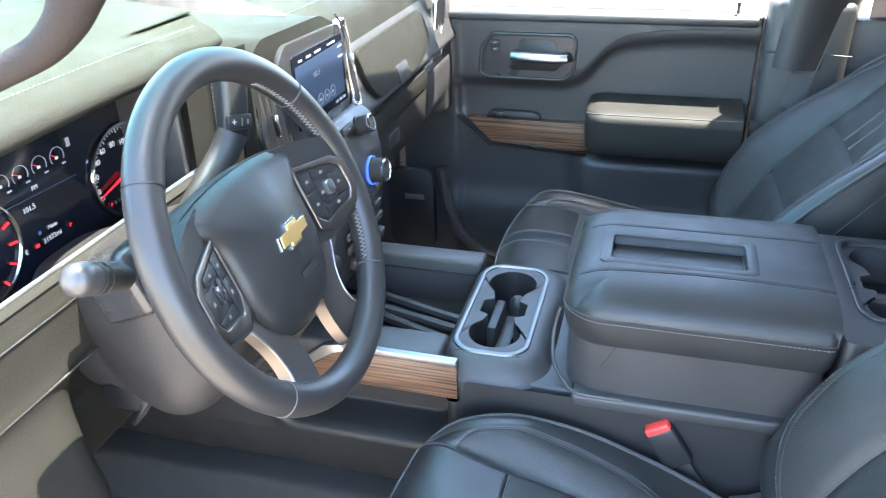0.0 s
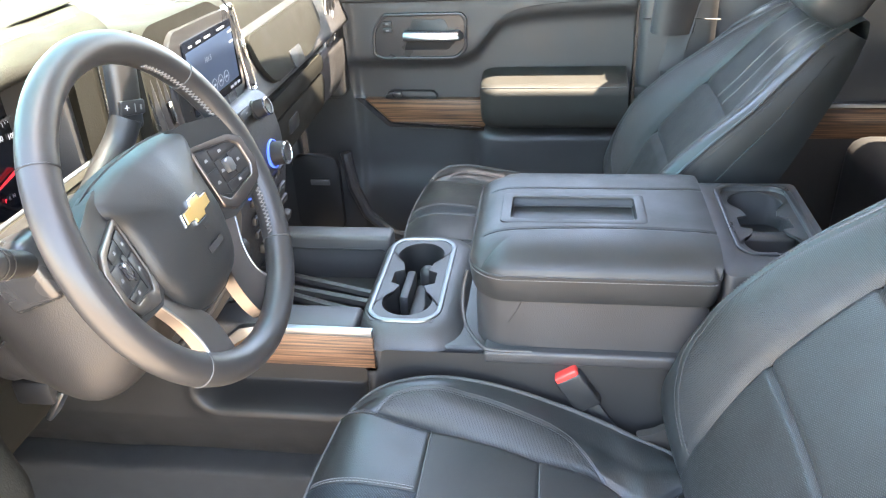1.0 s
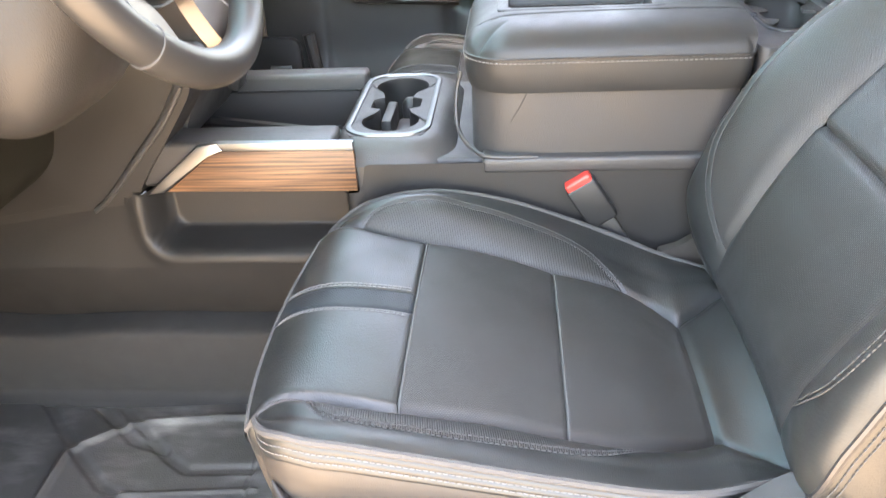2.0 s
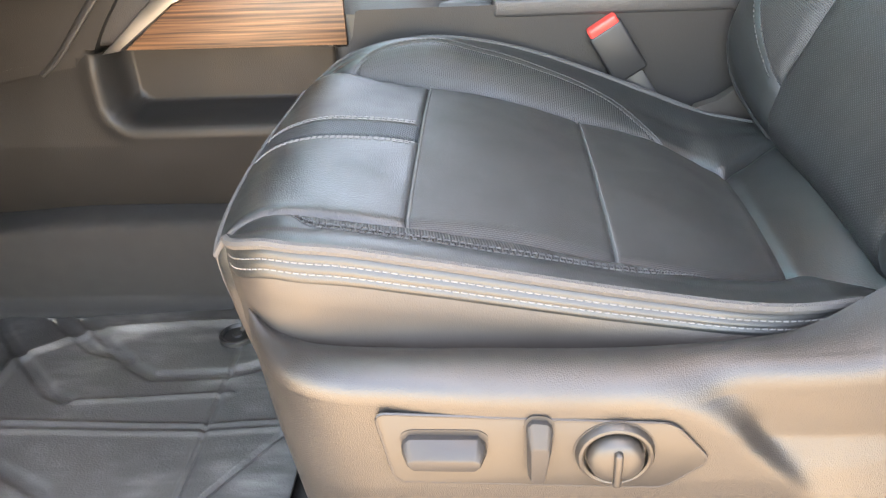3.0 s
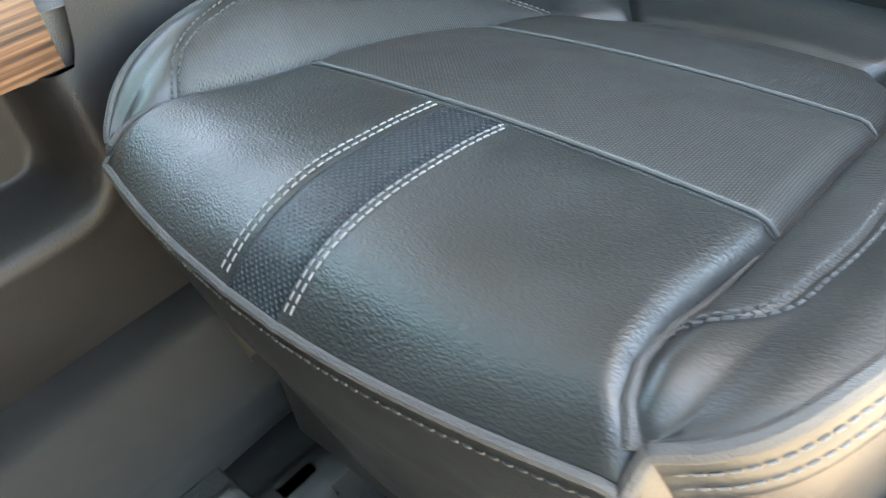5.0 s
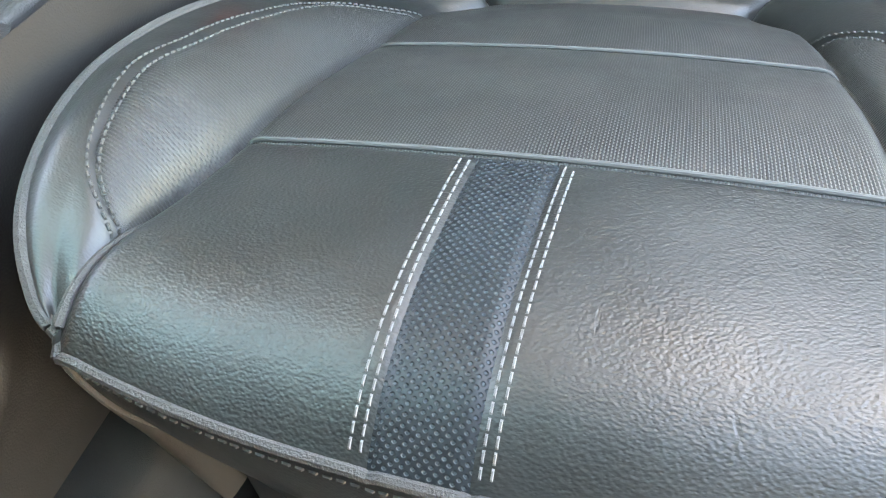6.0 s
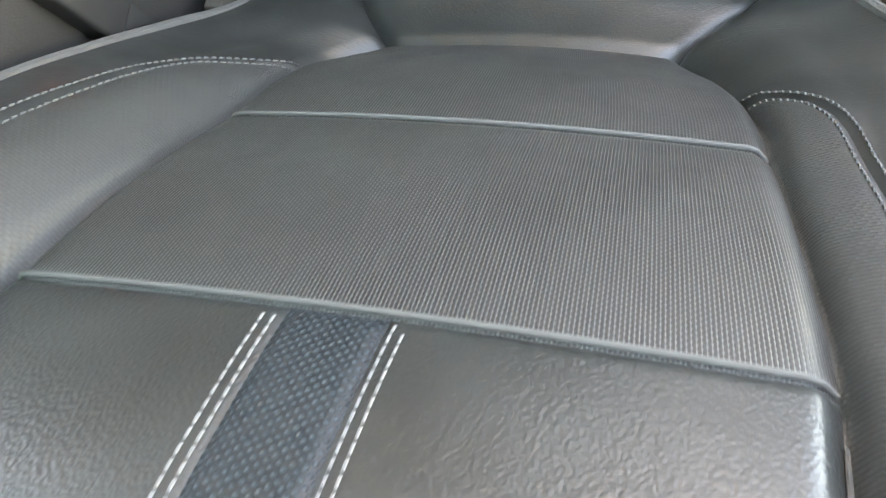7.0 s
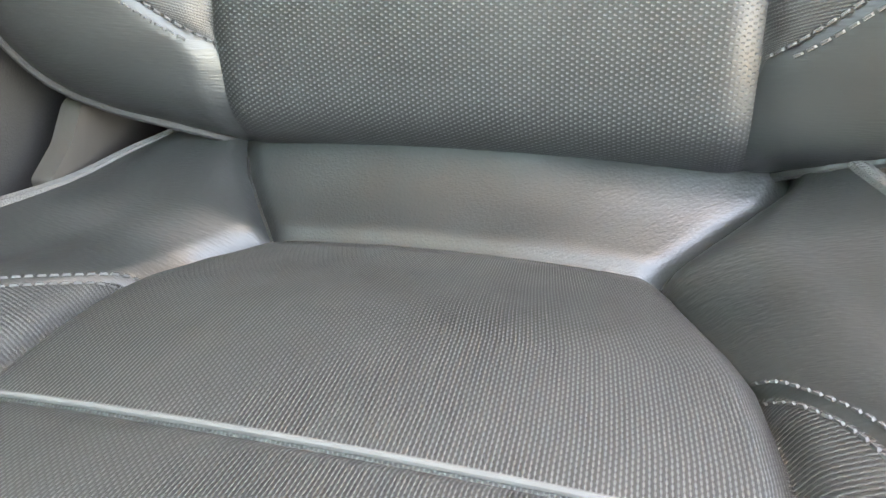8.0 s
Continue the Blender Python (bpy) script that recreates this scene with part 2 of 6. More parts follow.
CARPET_LIGHT = material("grey_tunnel_carpet", (0.0215, 0.0205, 0.0204), 0.95, vary=0.2, grain=1.0, grain_scale=1500, blotch_scale=30)
RUBBER = dusty("dusty_rubber_mat", (0.040, 0.039, 0.038), (0.17, 0.166, 0.162))
SCREEN = material("black_display_glass", (0.007, 0.009, 0.014), 0.12, vary=0.05, rough_vary=0.02)
GOLD = material("gold_badge_enamel", (0.36, 0.235, 0.085), 0.38, 0.5, vary=0.06)
WHITE_MARK = glow("lit_white_marking", (0.85, 0.88, 0.95), 0.022)
BLUE_MARK = glow("lit_blue_marking", (0.05, 0.14, 0.9), 0.10)
RED_MARK = glow("lit_red_marking", (0.95, 0.03, 0.05), 0.06)
DIM_MARK = glow("dim_white_marking", (0.7, 0.75, 0.85), 0.009)
DIM_BLUE = glow("dim_blue_marking", (0.12, 0.2, 0.5), 0.012)
PRINT = material("white_printed_marking", (0.16, 0.16, 0.16), 0.6, vary=0.05)
SIDE_GLASS = clear_glass("tinted_side_glass", (0.27, 0.255, 0.235))
PRIVACY = clear_glass("dark_privacy_glass", (0.03, 0.03, 0.033))
TINTED = clear_glass("green_tinted_glass", (0.46, 0.80, 0.70))
CONCRETE = material("sunlit_concrete", (0.44, 0.345, 0.25), 0.9, vary=0.14, grain=0.6, grain_scale=60, blotch_scale=0.7)
HEADLINER = material("grey_headliner", (0.42, 0.41, 0.39), 0.95, vary=0.05)
PAINT = material("black_truck_paint", (0.02, 0.02, 0.022), 0.25, vary=0.05, coat=0.6)


# ---- building helpers ----
def spline(xs, ys):
    """A smooth curve through the knots, with slopes that never overshoot a flat neighbour."""
    xs, ys = list(xs), list(ys)
    n = len(xs)
    d = [(ys[i + 1] - ys[i]) / (xs[i + 1] - xs[i]) for i in range(n - 1)]
    m = [d[0]] + [(d[i - 1] + d[i]) / 2 if d[i - 1] * d[i] > 0 else 0.0 for i in range(1, n - 1)] + [d[-1]]

    def f(x):
        if x <= xs[0]:
            return ys[0] + m[0] * (x - xs[0]) * 0
        if x >= xs[-1]:
            return ys[-1]
        i = 0
        while x > xs[i + 1]:
            i += 1
        h = xs[i + 1] - xs[i]
        s = (x - xs[i]) / h
        return ((2 * s**3 - 3 * s**2 + 1) * ys[i] + (s**3 - 2 * s**2 + s) * h * m[i]
                + (-2 * s**3 + 3 * s**2) * ys[i + 1] + (s**3 - s**2) * h * m[i + 1])

    return f


def thing(name, label, category, kind="", group="", at=(0, 0, 0)):
    ob = new(name)
    ob.empty_display_size = 0.05
    ob.location = at
    return tagged(ob, label, category, group, kind)


def placed(ob):
    """The world matrix of an object, from its own line of parents."""
    if ob.parent is None:
        return ob.matrix_basis.copy()
    return placed(ob.parent) @ ob.matrix_parent_inverse @ ob.matrix_basis


def adopt(ob, parent):
    if parent is not None:
        ob.parent = parent
        ob.matrix_parent_inverse = placed(parent).inverted()
    return ob


def part(name, bm, mat, parent=None, label="", smooth=True, sharp=35):
    """Links a bmesh as one mesh object under a thing or a part."""
    bmesh.ops.recalc_face_normals(bm, faces=bm.faces)
    me = bpy.data.meshes.new(name)
    bm.to_mesh(me)
    bm.free()
    me.materials.append(mat)
    if smooth:
        me.shade_smooth()
        me.set_sharp_from_angle(angle=radians(sharp))
    ob = adopt(new(name, me), parent)
    if label:
        ob["label"] = label
    return ob


def patch(name, fn, nu, nv, mat, parent=None, label="", u=(0, 1), v=(0, 1), thick=0.0, flip=False):
    """A surface fn(u, v), with its texture laid out in metres; thick adds a back face that far behind."""
    rows = [[Vector(fn(u[0] + (u[1] - u[0]) * i / nu, v[0] + (v[1] - v[0]) * j / nv)) for j in range(nv + 1)] for i in range(nu + 1)]
    verts = [p for r in rows for p in r]
    idx = lambda i, j: i * (nv + 1) + j
    faces = []
    for i in range(nu):
        for j in range(nv):
            q = [idx(i, j), idx(i + 1, j), idx(i + 1, j + 1), idx(i, j + 1)]
            faces.append(q[::-1] if flip else q)
    me = bpy.data.meshes.new(name)
    me.from_pydata([tuple(p) for p in verts], [], faces)
    mi, mj = nu // 2, nv // 2
    du, dv = [0.0], [0.0]
    for i in range(nu):
        du.append(du[-1] + (rows[i + 1][mj] - rows[i][mj]).length)
    for j in range(nv):
        dv.append(dv[-1] + (rows[mi][j + 1] - rows[mi][j]).length)
    lay = me.uv_layers.new(name="UVMap")
    for loop in me.loops:
        i, j = divmod(loop.vertex_index, nv + 1)
        lay.data[loop.index].uv = (du[i], dv[j])
    me.materials.append(mat)
    me.shade_smooth()
    ob = adopt(new(name, me), parent)
    if label:
        ob["label"] = label
    if thick:
        mod = ob.modifiers.new("thickness", "SOLIDIFY")
        mod.thickness, mod.offset = thick, -1
    return ob


def tube_bm(pts, r, sides=8, closed=False, bm=None, flat=1.0):
    bm = bm or bmesh.new()
    pts = [Vector(p) for p in pts]
    n = len(pts)
    rings = []
    side = None
    for i, p in enumerate(pts):
        a = pts[(i - 1) % n] if closed or i else pts[0]
        b = pts[(i + 1) % n] if closed or i < n - 1 else pts[-1]
        d = (b - a).normalized()
        if side is None:
            side = d.orthogonal().normalized()
        side = (side - d * side.dot(d)).normalized()
        up = d.cross(side)
        rad = r(i / max(1, n - 1)) if callable(r) else r
        rings.append([bm.verts.new(p + (side * math.cos(k * 2 * math.pi / sides) + up * flat * math.sin(k * 2 * math.pi / sides)) * rad) for k in range(sides)])
    for i in range(n if closed else n - 1):
        p, q = rings[i], rings[(i + 1) % n]
        off = 0
        if closed and i == n - 1:
            off = min(range(sides), key=lambda o: sum((p[k].co - q[(k + o) % sides].co).length for k in range(sides)))
        for k in range(sides):
            bm.faces.new((p[k], p[(k + 1) % sides], q[(k + 1 + off) % sides], q[(k + off) % sides]))
    if not closed:
        bm.faces.new(rings[0][::-1])
        bm.faces.new(rings[-1])
    return bm


def box_bm(lo, hi, bevel=0.003, segs=2, m=None):
    bm = bmesh.new()
    bmesh.ops.create_cube(bm, size=1)
    lo, hi = Vector(lo), Vector(hi)
    for v in bm.verts:
        v.co = Vector([lo[i] + (hi[i] - lo[i]) * (v.co[i] + 0.5) for i in range(3)])
    if bevel:
        bmesh.ops.bevel(bm, geom=bm.edges[:], offset=bevel, segments=segs, profile=0.5, affect="EDGES")
    if m is not None:
        bm.transform(m)
    return bm


def prism_bm(outline, depth, m=None, bevel=0.0, segs=2, hole=None):
    """An outline in x and y, drawn out to depth along z; hole: a second outline cut through it."""
    bm = bmesh.new()
    if hole is None:
        low = [bm.verts.new((x, y, 0)) for x, y in outline]
        top = [bm.verts.new((x, y, depth)) for x, y in outline]
        n = len(low)
        bm.faces.new(low[::-1])
        cap = bm.faces.new(top)
        for i in range(n):
            bm.faces.new((low[i], low[(i + 1) % n], top[(i + 1) % n], top[i]))
        if bevel:
            bmesh.ops.bevel(bm, geom=list(cap.edges), offset=bevel, segments=segs, profile=0.5, affect="EDGES")
    else:
        n = len(outline)
        ring = lambda pts, z: [bm.verts.new((x, y, z)) for x, y in pts]
        a, b, c, d = ring(outline, 0), ring(outline, depth), ring(hole, depth), ring(hole, 0)
        for i in range(n):
            j = (i + 1) % n
            for p, q in ((a, b), (b, c), (c, d), (d, a)):
                bm.faces.new((p[i], p[j], q[j], q[i]))
        if bevel:
            es = [e for e in bm.edges if all(abs(v.co.z - depth) < 1e-6 for v in e.verts) and (e.verts[0] in b and e.verts[1] in b or e.verts[0] in c and e.verts[1] in c)]
            bmesh.ops.bevel(bm, geom=es, offset=bevel, segments=segs, profile=0.5, affect="EDGES")
    if m is not None:
        bm.transform(m)
    return bm


def round_rect(x0, y0, x1, y1, r, n=6):
    pts = []
    for cx, cy, a in ((x1 - r, y1 - r, 0), (x0 + r, y1 - r, 90), (x0 + r, y0 + r, 180), (x1 - r, y0 + r, 270)):
        for i in range(n + 1):
            t = radians(a + 90 * i / n)
            pts.append((cx + r * math.cos(t), cy + r * math.sin(t)))
    return pts


def round_poly(pts, r, n=4):
    """A polygon with its corners rounded."""
    out = []
    k = len(pts)
    for i in range(k):
        p, a, b = Vector(pts[i]), Vector(pts[i - 1]), Vector(pts[(i + 1) % k])
        ra = min(r, (a - p).length * 0.45, (b - p).length * 0.45)
        s, e = p + (a - p).normalized() * ra, p + (b - p).normalized() * ra
        for j in range(n + 1):
            t = j / n
            q = s * (1 - t) ** 2 + p * 2 * t * (1 - t) + e * t * t
            out.append((q.x, q.y))
    return out


def lathe_bm(profile, m=None, n=32, close=True):
    """Radius and height pairs turned about z."""
    bm = bmesh.new()
    rings = []
    for r, z in profile:
        if r < 1e-6:
            rings.append([bm.verts.new((0, 0, z))])
        else:
            rings.append([bm.verts.new((r * math.cos(k * 2 * math.pi / n), r * math.sin(k * 2 * math.pi / n), z)) for k in range(n)])
    for a, b in zip(rings, rings[1:]):
        for k in range(n):
            j = (k + 1) % n
            if len(a) == 1 and len(b) > 1:
                bm.faces.new((a[0], b[k], b[j]))
            elif len(b) == 1 and len(a) > 1:
                bm.faces.new((a[k], a[j], b[0]))
            elif len(a) > 1:
                bm.faces.new((a[k], a[j], b[j], b[k]))
    if m is not None:
        bm.transform(m)
    return bm


def basis(origin, ex, ey):
    """A frame with its x along ex, y near ey and z across both."""
    ex = Vector(ex).normalized()
    ez = ex.cross(Vector(ey)).normalized()
    ey = ez.cross(ex)
    m = Matrix((ex, ey, ez)).transposed().to_4x4()
    m.translation = origin
    return m


def stitches_bm(pts, normal_at=None, pitch=0.0068, length=0.0048, width=0.0016, bm=None, lift=0.0004):
    """A row of short raised threads along a line of points."""
    bm = bm or bmesh.new()
    pts = [Vector(p) for p in pts]
    cum = [0.0]
    for a, b in zip(pts, pts[1:]):
        cum.append(cum[-1] + (b - a).length)

    def where(s):
        i = 0
        while i < len(cum) - 2 and cum[i + 1] < s:
            i += 1
        t = (s - cum[i]) / max(1e-9, cum[i + 1] - cum[i])
        return pts[i].lerp(pts[i + 1], t)

    s = pitch * 0.5
    while s + length < cum[-1]:
        a, b = where(s), where(s + length)
        d = (b - a).normalized()
        up = Vector(normal_at((a + b) / 2)) if normal_at else Vector((0, 0, 1))
        side = d.cross(up).normalized() * width / 2
        up = side.cross(d).normalized() * width * 0.55
        low = [bm.verts.new(p) for p in (a + side, a - side, b - side, b + side)]
        mid = (a + b) / 2 + up * 1.0
        hi = [bm.verts.new(p) for p in (a.lerp(mid, 0.35) + side * 0.6 + up, a.lerp(mid, 0.35) - side * 0.6 + up, b.lerp(mid, 0.35) - side * 0.6 + up, b.lerp(mid, 0.35) + side * 0.6 + up)]
        bm.faces.new(hi)
        for k in range(4):
            bm.faces.new((low[k], low[(k + 1) % 4], hi[(k + 1) % 4], hi[k]))
        s += pitch * (0.97 + 0.06 * random.random())
    return bm


def text_obj(name, words, size, m, mat, parent, label=""):
    cu = bpy.data.curves.new(name, "FONT")
    cu.body, cu.size, cu.align_x, cu.align_y, cu.extrude = words, size, "CENTER", "CENTER", 0.0003
    tmp = bpy.data.objects.new(name + "_text", cu)
    scene.collection.objects.link(tmp)
    me = bpy.data.meshes.new_from_object(tmp.evaluated_get(bpy.context.evaluated_depsgraph_get()))
    bpy.data.objects.remove(tmp)
    me.materials.clear()
    me.materials.append(mat)
    me.transform(m)
    ob = adopt(new(name, me), parent)
    if label:
        ob["label"] = label
    return ob


# ---- the ground, the cab's shell ----
def slab(name, lo, hi, mat, label, category, bevel=0.006, kind="structure"):
    return tagged(part(name, box_bm(lo, hi, bevel), mat), label, category, kind=kind)


bm = bmesh.new()
bmesh.ops.create_grid(bm, x_segments=40, y_segments=40, size=1500)
for v in bm.verts:
    v.co.z = -0.62
tagged(part("ground", bm, CONCRETE, smooth=False), "pale sunlit concrete lot outside the truck", "ground", kind="structure")

slab("floor", (-0.9, -0.40, -0.08), (2.0, 1.32, -0.02), CARPET, "charcoal carpeted cab floor", "floor")
slab("wall_front", (-0.98, -0.42, -0.2), (-0.90, 1.34, 0.95), PLASTIC_DARK, "dark firewall under the dashboard", "wall")
slab("wall_rear", (1.75, -0.42, -0.1), (1.82, 1.34, 1.42), PLASTIC_DARK, "dark rear wall of the cab", "wall")
slab("wall_sill", (-0.9, -0.52, -0.35), (2.0, -0.41, -0.04), PAINT, "black painted rocker under the driver's doorway", "sill", 0.02)
# out of view; added to keep doorway light off the footwell
slab("wall_kick", (-0.90, -0.41, -0.06), (-0.42, -0.375, 0.46), PLASTIC_DARK, "unseen dark kick wall added to darken the driver's footwell", "wall")
sill_line = round_poly([(-0.185, -0.02), (-0.185, 0.052), (-0.205, 0.058), (-0.240, 0.042), (-0.268, 0.016), (-0.300, 0.012), (-0.395, -0.004), (-0.398, -0.02)], 0.008)
tagged(part("trim_sill", prism_bm(sill_line, 0.54, Matrix(((0, 0, 1, 0.15), (1, 0, 0, 0), (0, 1, 0, 0), (0, 0, 0, 1))), 0.003), PLASTIC), "smooth grey plastic sill cover beside the driver's seat", "sill", kind="structure")
# roof out of view; its front and side edges are set to shape the sunlight
roof_edge = [(0.015 + 0.095 * ((y - 0.46) / 0.695) ** 2, y) for y in [1.19 - 1.425 * i / 24 for i in range(25)]]
tagged(part("ceiling", prism_bm([(1.82, -0.235), (1.82, 1.245), (0.10, 1.245)] + roof_edge, 0.06, Matrix.Translation((0, 0, 1.40)), 0.01), HEADLINER), "grey cloth headliner of the cab, unseen, cut to shape the sunlight", "ceiling", kind="structure")


def bent(pts, n=8):
    """A smooth line through the points."""
    out = []
    for i in range(len(pts) - 1):
        p0, p1, p2, p3 = (Vector(pts[max(0, min(len(pts) - 1, i + k))]) for k in (-1, 0, 1, 2))
        for j in range(n):
            t = j / n
            out.append(0.5 * (2 * p1 + (p2 - p0) * t + (2 * p0 - 5 * p1 + 4 * p2 - p3) * t * t + (3 * p1 - p0 - 3 * p2 + p3) * t**3))
    return out + [Vector(pts[-1])]


def pillar(name, pts, r, label, mat=None):
    pts = bent(pts)
    tagged(part(name, tube_bm(pts, r, 28), mat or PLASTIC), label, "pillar", kind="structure")


pillar("pillar_front_passenger", [(-0.72, 1.30, 0.92), (-0.40, 1.25, 1.18), (-0.06, 1.16, 1.41), (0.4, 1.15, 1.44)], 0.045, "black trimmed windshield pillar")
pillar("pillar_front_driver", [(-0.62, -0.42, 0.72), (-0.30, -0.375, 0.90), (-0.12, -0.345, 0.985), (-0.021, -0.33, 1.031), (0.003, -0.33, 1.042), (0.030, -0.33, 1.054), (0.046, -0.33, 1.066), (0.055, -0.33, 1.077), (0.062, -0.328, 1.091), (0.07, -0.32, 1.13), (0.07, -0.29, 1.25), (0.04, -0.235, 1.42)],
       lambda t: float(np.interp(t, [0, 0.2, 0.27, 0.45, 0.64, 0.72, 1], [0.018, 0.011, 0.0065, 0.0080, 0.0110, 0.012, 0.02])), "taupe plastic trimmed windshield pillar", PILLAR)
pillar("pillar_rear_driver", [(0.69, -0.385, -0.06), (0.69, -0.385, 0.75), (0.75, -0.24, 1.41)], 0.05, "black trimmed door pillar")
# out of view; thickened outward to block light from the rear
slab("wall_rear_driver", (0.72, -0.56, -0.30), (1.80, -0.385, 1.38), PLASTIC_DARK, "unseen dark wall for the driver's rear door, added to block light", "wall")


shield = part("windshield", prism_bm([(-0.88, 0.93), (-0.06, 1.415), (-0.057, 1.410), (-0.877, 0.925)], 1.38, Matrix(((1, 0, 0, 0), (0, 0, 1, -0.23), (0, 1, 0, 0), (0, 0, 0, 1)))), TINTED, smooth=False)
tagged(shield, "green-tinted laminated windshield", "windshield", kind="structure")
shield.visible_shadow = False


# ---- seats ----
ZC = spline([-0.02, 0.0, 0.03, 0.08, 0.157, 0.24, 0.315, 0.39, 0.466, 0.495, 0.525, 0.58],
            [0.300, 0.322, 0.343, 0.352, 0.345, 0.327, 0.306, 0.283, 0.2590, 0.2625, 0.2750, 0.305])
# near (-1) and far (+1) side of the cushion: groove, piping and stitch line; the doorway side is worn down
GROOVE_X = [0.0, 0.022, 0.028, 0.033, 0.040, 0.055, 0.08, 0.157, 0.25, 0.315, 0.339, 0.36, 0.387, 0.411, 0.437, 0.466, 0.483, 0.498, 0.512, 0.53, 0.58]
GROOVE_Y = {1: [0.176, 0.1748, 0.1745, 0.174, 0.1733, 0.1715, 0.168, 0.157, 0.149, 0.147, 0.147, 0.147, 0.144, 0.139, 0.127, 0.101, 0.114, 0.125, 0.135, 0.143, 0.128],
            -1: [0.174, 0.1690, 0.1665, 0.1630, 0.1575, 0.1528, 0.152, 0.156, 0.150, 0.147, 0.1455, 0.143, 0.138, 0.129, 0.117, 0.101, 0.116, 0.132, 0.151, 0.158, 0.130]}
PIPE_X = [0.027, 0.031, 0.042, 0.07, 0.12, 0.2, 0.35, 0.42, 0.47, 0.50, 0.53, 0.58]
PIPE_S = {1: spline(PIPE_X, [0.1745, 0.184, 0.196, 0.213, 0.229, 0.238, 0.240, 0.234, 0.222, 0.210, 0.185, 0.145]),
          -1: spline([0.027, 0.030, 0.036, 0.048, 0.085, 0.12, 0.2, 0.35, 0.42, 0.47, 0.50, 0.53, 0.58], [0.169, 0.174, 0.186, 0.200, 0.217, 0.221, 0.223, 0.224, 0.217, 0.199, 0.186, 0.170, 0.142])}
FRONT_Y = {1: 0.174, -1: 0.1685}
PIPE_Z = {1: spline([0.027, 0.06, 0.10, 0.15, 0.216, 0.28, 0.345, 0.41, 0.48, 0.525, 0.58], [0.343, 0.3635, 0.373, 0.3765, 0.3685, 0.3515, 0.3275, 0.3025, 0.279, 0.278, 0.29]),
          -1: spline([0.027, 0.045, 0.075, 0.12, 0.17, 0.24, 0.29, 0.354, 0.42, 0.469, 0.525, 0.58], [0.346, 0.357, 0.3660, 0.3645, 0.3565, 0.3435, 0.334, 0.323, 0.3115, 0.3035, 0.296, 0.297])}
CREST_Z = {1: spline([0.027, 0.07, 0.10, 0.155, 0.214, 0.277, 0.34, 0.393, 0.43, 0.50, 0.58], [0.343, 0.367, 0.377, 0.380, 0.366, 0.346, 0.320, 0.295, 0.280, 0.276, 0.29]),
           -1: spline([0.027, 0.07, 0.10, 0.166, 0.24, 0.30, 0.351, 0.39, 0.45, 0.50, 0.58], [0.346, 0.361, 0.362, 0.354, 0.338, 0.324, 0.313, 0.303, 0.290, 0.287, 0.29])}
STITCH_S = {1: spline([0.07, 0.09, 0.13, 0.2, 0.28, 0.36, 0.41], [0.0, 0.36, 0.56, 0.60, 0.56, 0.42, 0.0]),
            -1: spline([0.07, 0.09, 0.12, 0.175, 0.28, 0.35, 0.392], [0.0, 0.36, 0.46, 0.48, 0.43, 0.32, 0.0])}
STITCH_END = {1: 0.41, -1: 0.392}
SEAM_1, SEAM_2, STRIPE = 0.157, 0.315, (-0.009, 0.029)


def groove(x, s=1):
    return float(np.interp(x, GROOVE_X, GROOVE_Y[s]))


def pipe_y(x, s):
    return max(PIPE_S[s](x), groove(x, s) + 0.006)


def front(y):
    """The front rim of the cushion, in plan."""
    return 0.002 + 0.60 * y * y


def stripe_shift(x):
    return 0.005 * max(0.0, 1 - x / SEAM_1)


def bell(d, w):
    return math.exp(-(d / w) ** 2)


def cushion_z(x, y):
    side = 1 if y >= 0 else -1
    a, w, p = abs(y), groove(x, side), pipe_y(x, side)
    z = ZC(x) + 0.013 * min(1.0, a / 0.17) ** 4 * bell(x - 0.05, 0.045)
    roll = 0.003 * min(1.0, max(0.0, (0.15 - x) / 0.04))
    if a <= w:
        z -= roll * max(0.0, (a - w + 0.014) / 0.014) ** 2
        z += 0.006 * (1 - (a / w) ** 2) - 0.0075 * bell(w - a, 0.0050) * min(1.0, x / 0.09)
        z -= (0.004 if side > 0 else 0.009) * (a / 0.17) ** 4 * math.exp(-max(0.0, x - front(a)) / 0.016)
        z -= 0.0022 * bell(x - SEAM_1, 0.0020) + 0.0022 * bell(x - SEAM_2, 0.0020)
        if SEAM_1 < x < SEAM_2:
            z += 0.004 * math.sin(math.pi * (x - SEAM_1) / (SEAM_2 - SEAM_1))
        elif SEAM_2 < x < 0.466:
            z += 0.003 * math.sin(math.pi * (x - SEAM_2) / (0.466 - SEAM_2)) - 0.004 * bell(x - 0.466, 0.005)
        elif x < SEAM_1:
            z -= 0.0016 * (bell(y - stripe_shift(x) - STRIPE[0], 0.0025) + bell(y - stripe_shift(x) - STRIPE[1], 0.0025))
            z += 0.0010 * noise.noise(Vector((x * 28, y * 11, 3)))
        else:
            z -= 0.004 * bell(x - 0.466, 0.005)
    else:
        q = min(1.0, (a - w) / max(1e-6, p - w))
        top, low, base = CREST_Z[side](x), PIPE_Z[side](x), z
        q0 = 0.52
        if q < q0:
            z = base + (top - base) * math.sin(math.pi / 2 * q / q0) ** 1.1
        else:
            t = (q - q0) / (1 - q0)
            z = top + (low - top) * t * t + 0.0035 * math.sin(math.pi * t)
        z -= (roll * bell(a - w, 0.010) + 0.009 * bell(a - w, 0.005) * min(1.0, x / 0.09)) * (1 - q)
        if 0.07 < x < STITCH_END[side]:
            z -= 0.0020 * bell((q - STITCH_S[side](x)) * (p - w), 0.003)
        z += 0.0012 * (1 - q) * noise.noise(Vector((x * 22, y * 22, 7)))
    return z


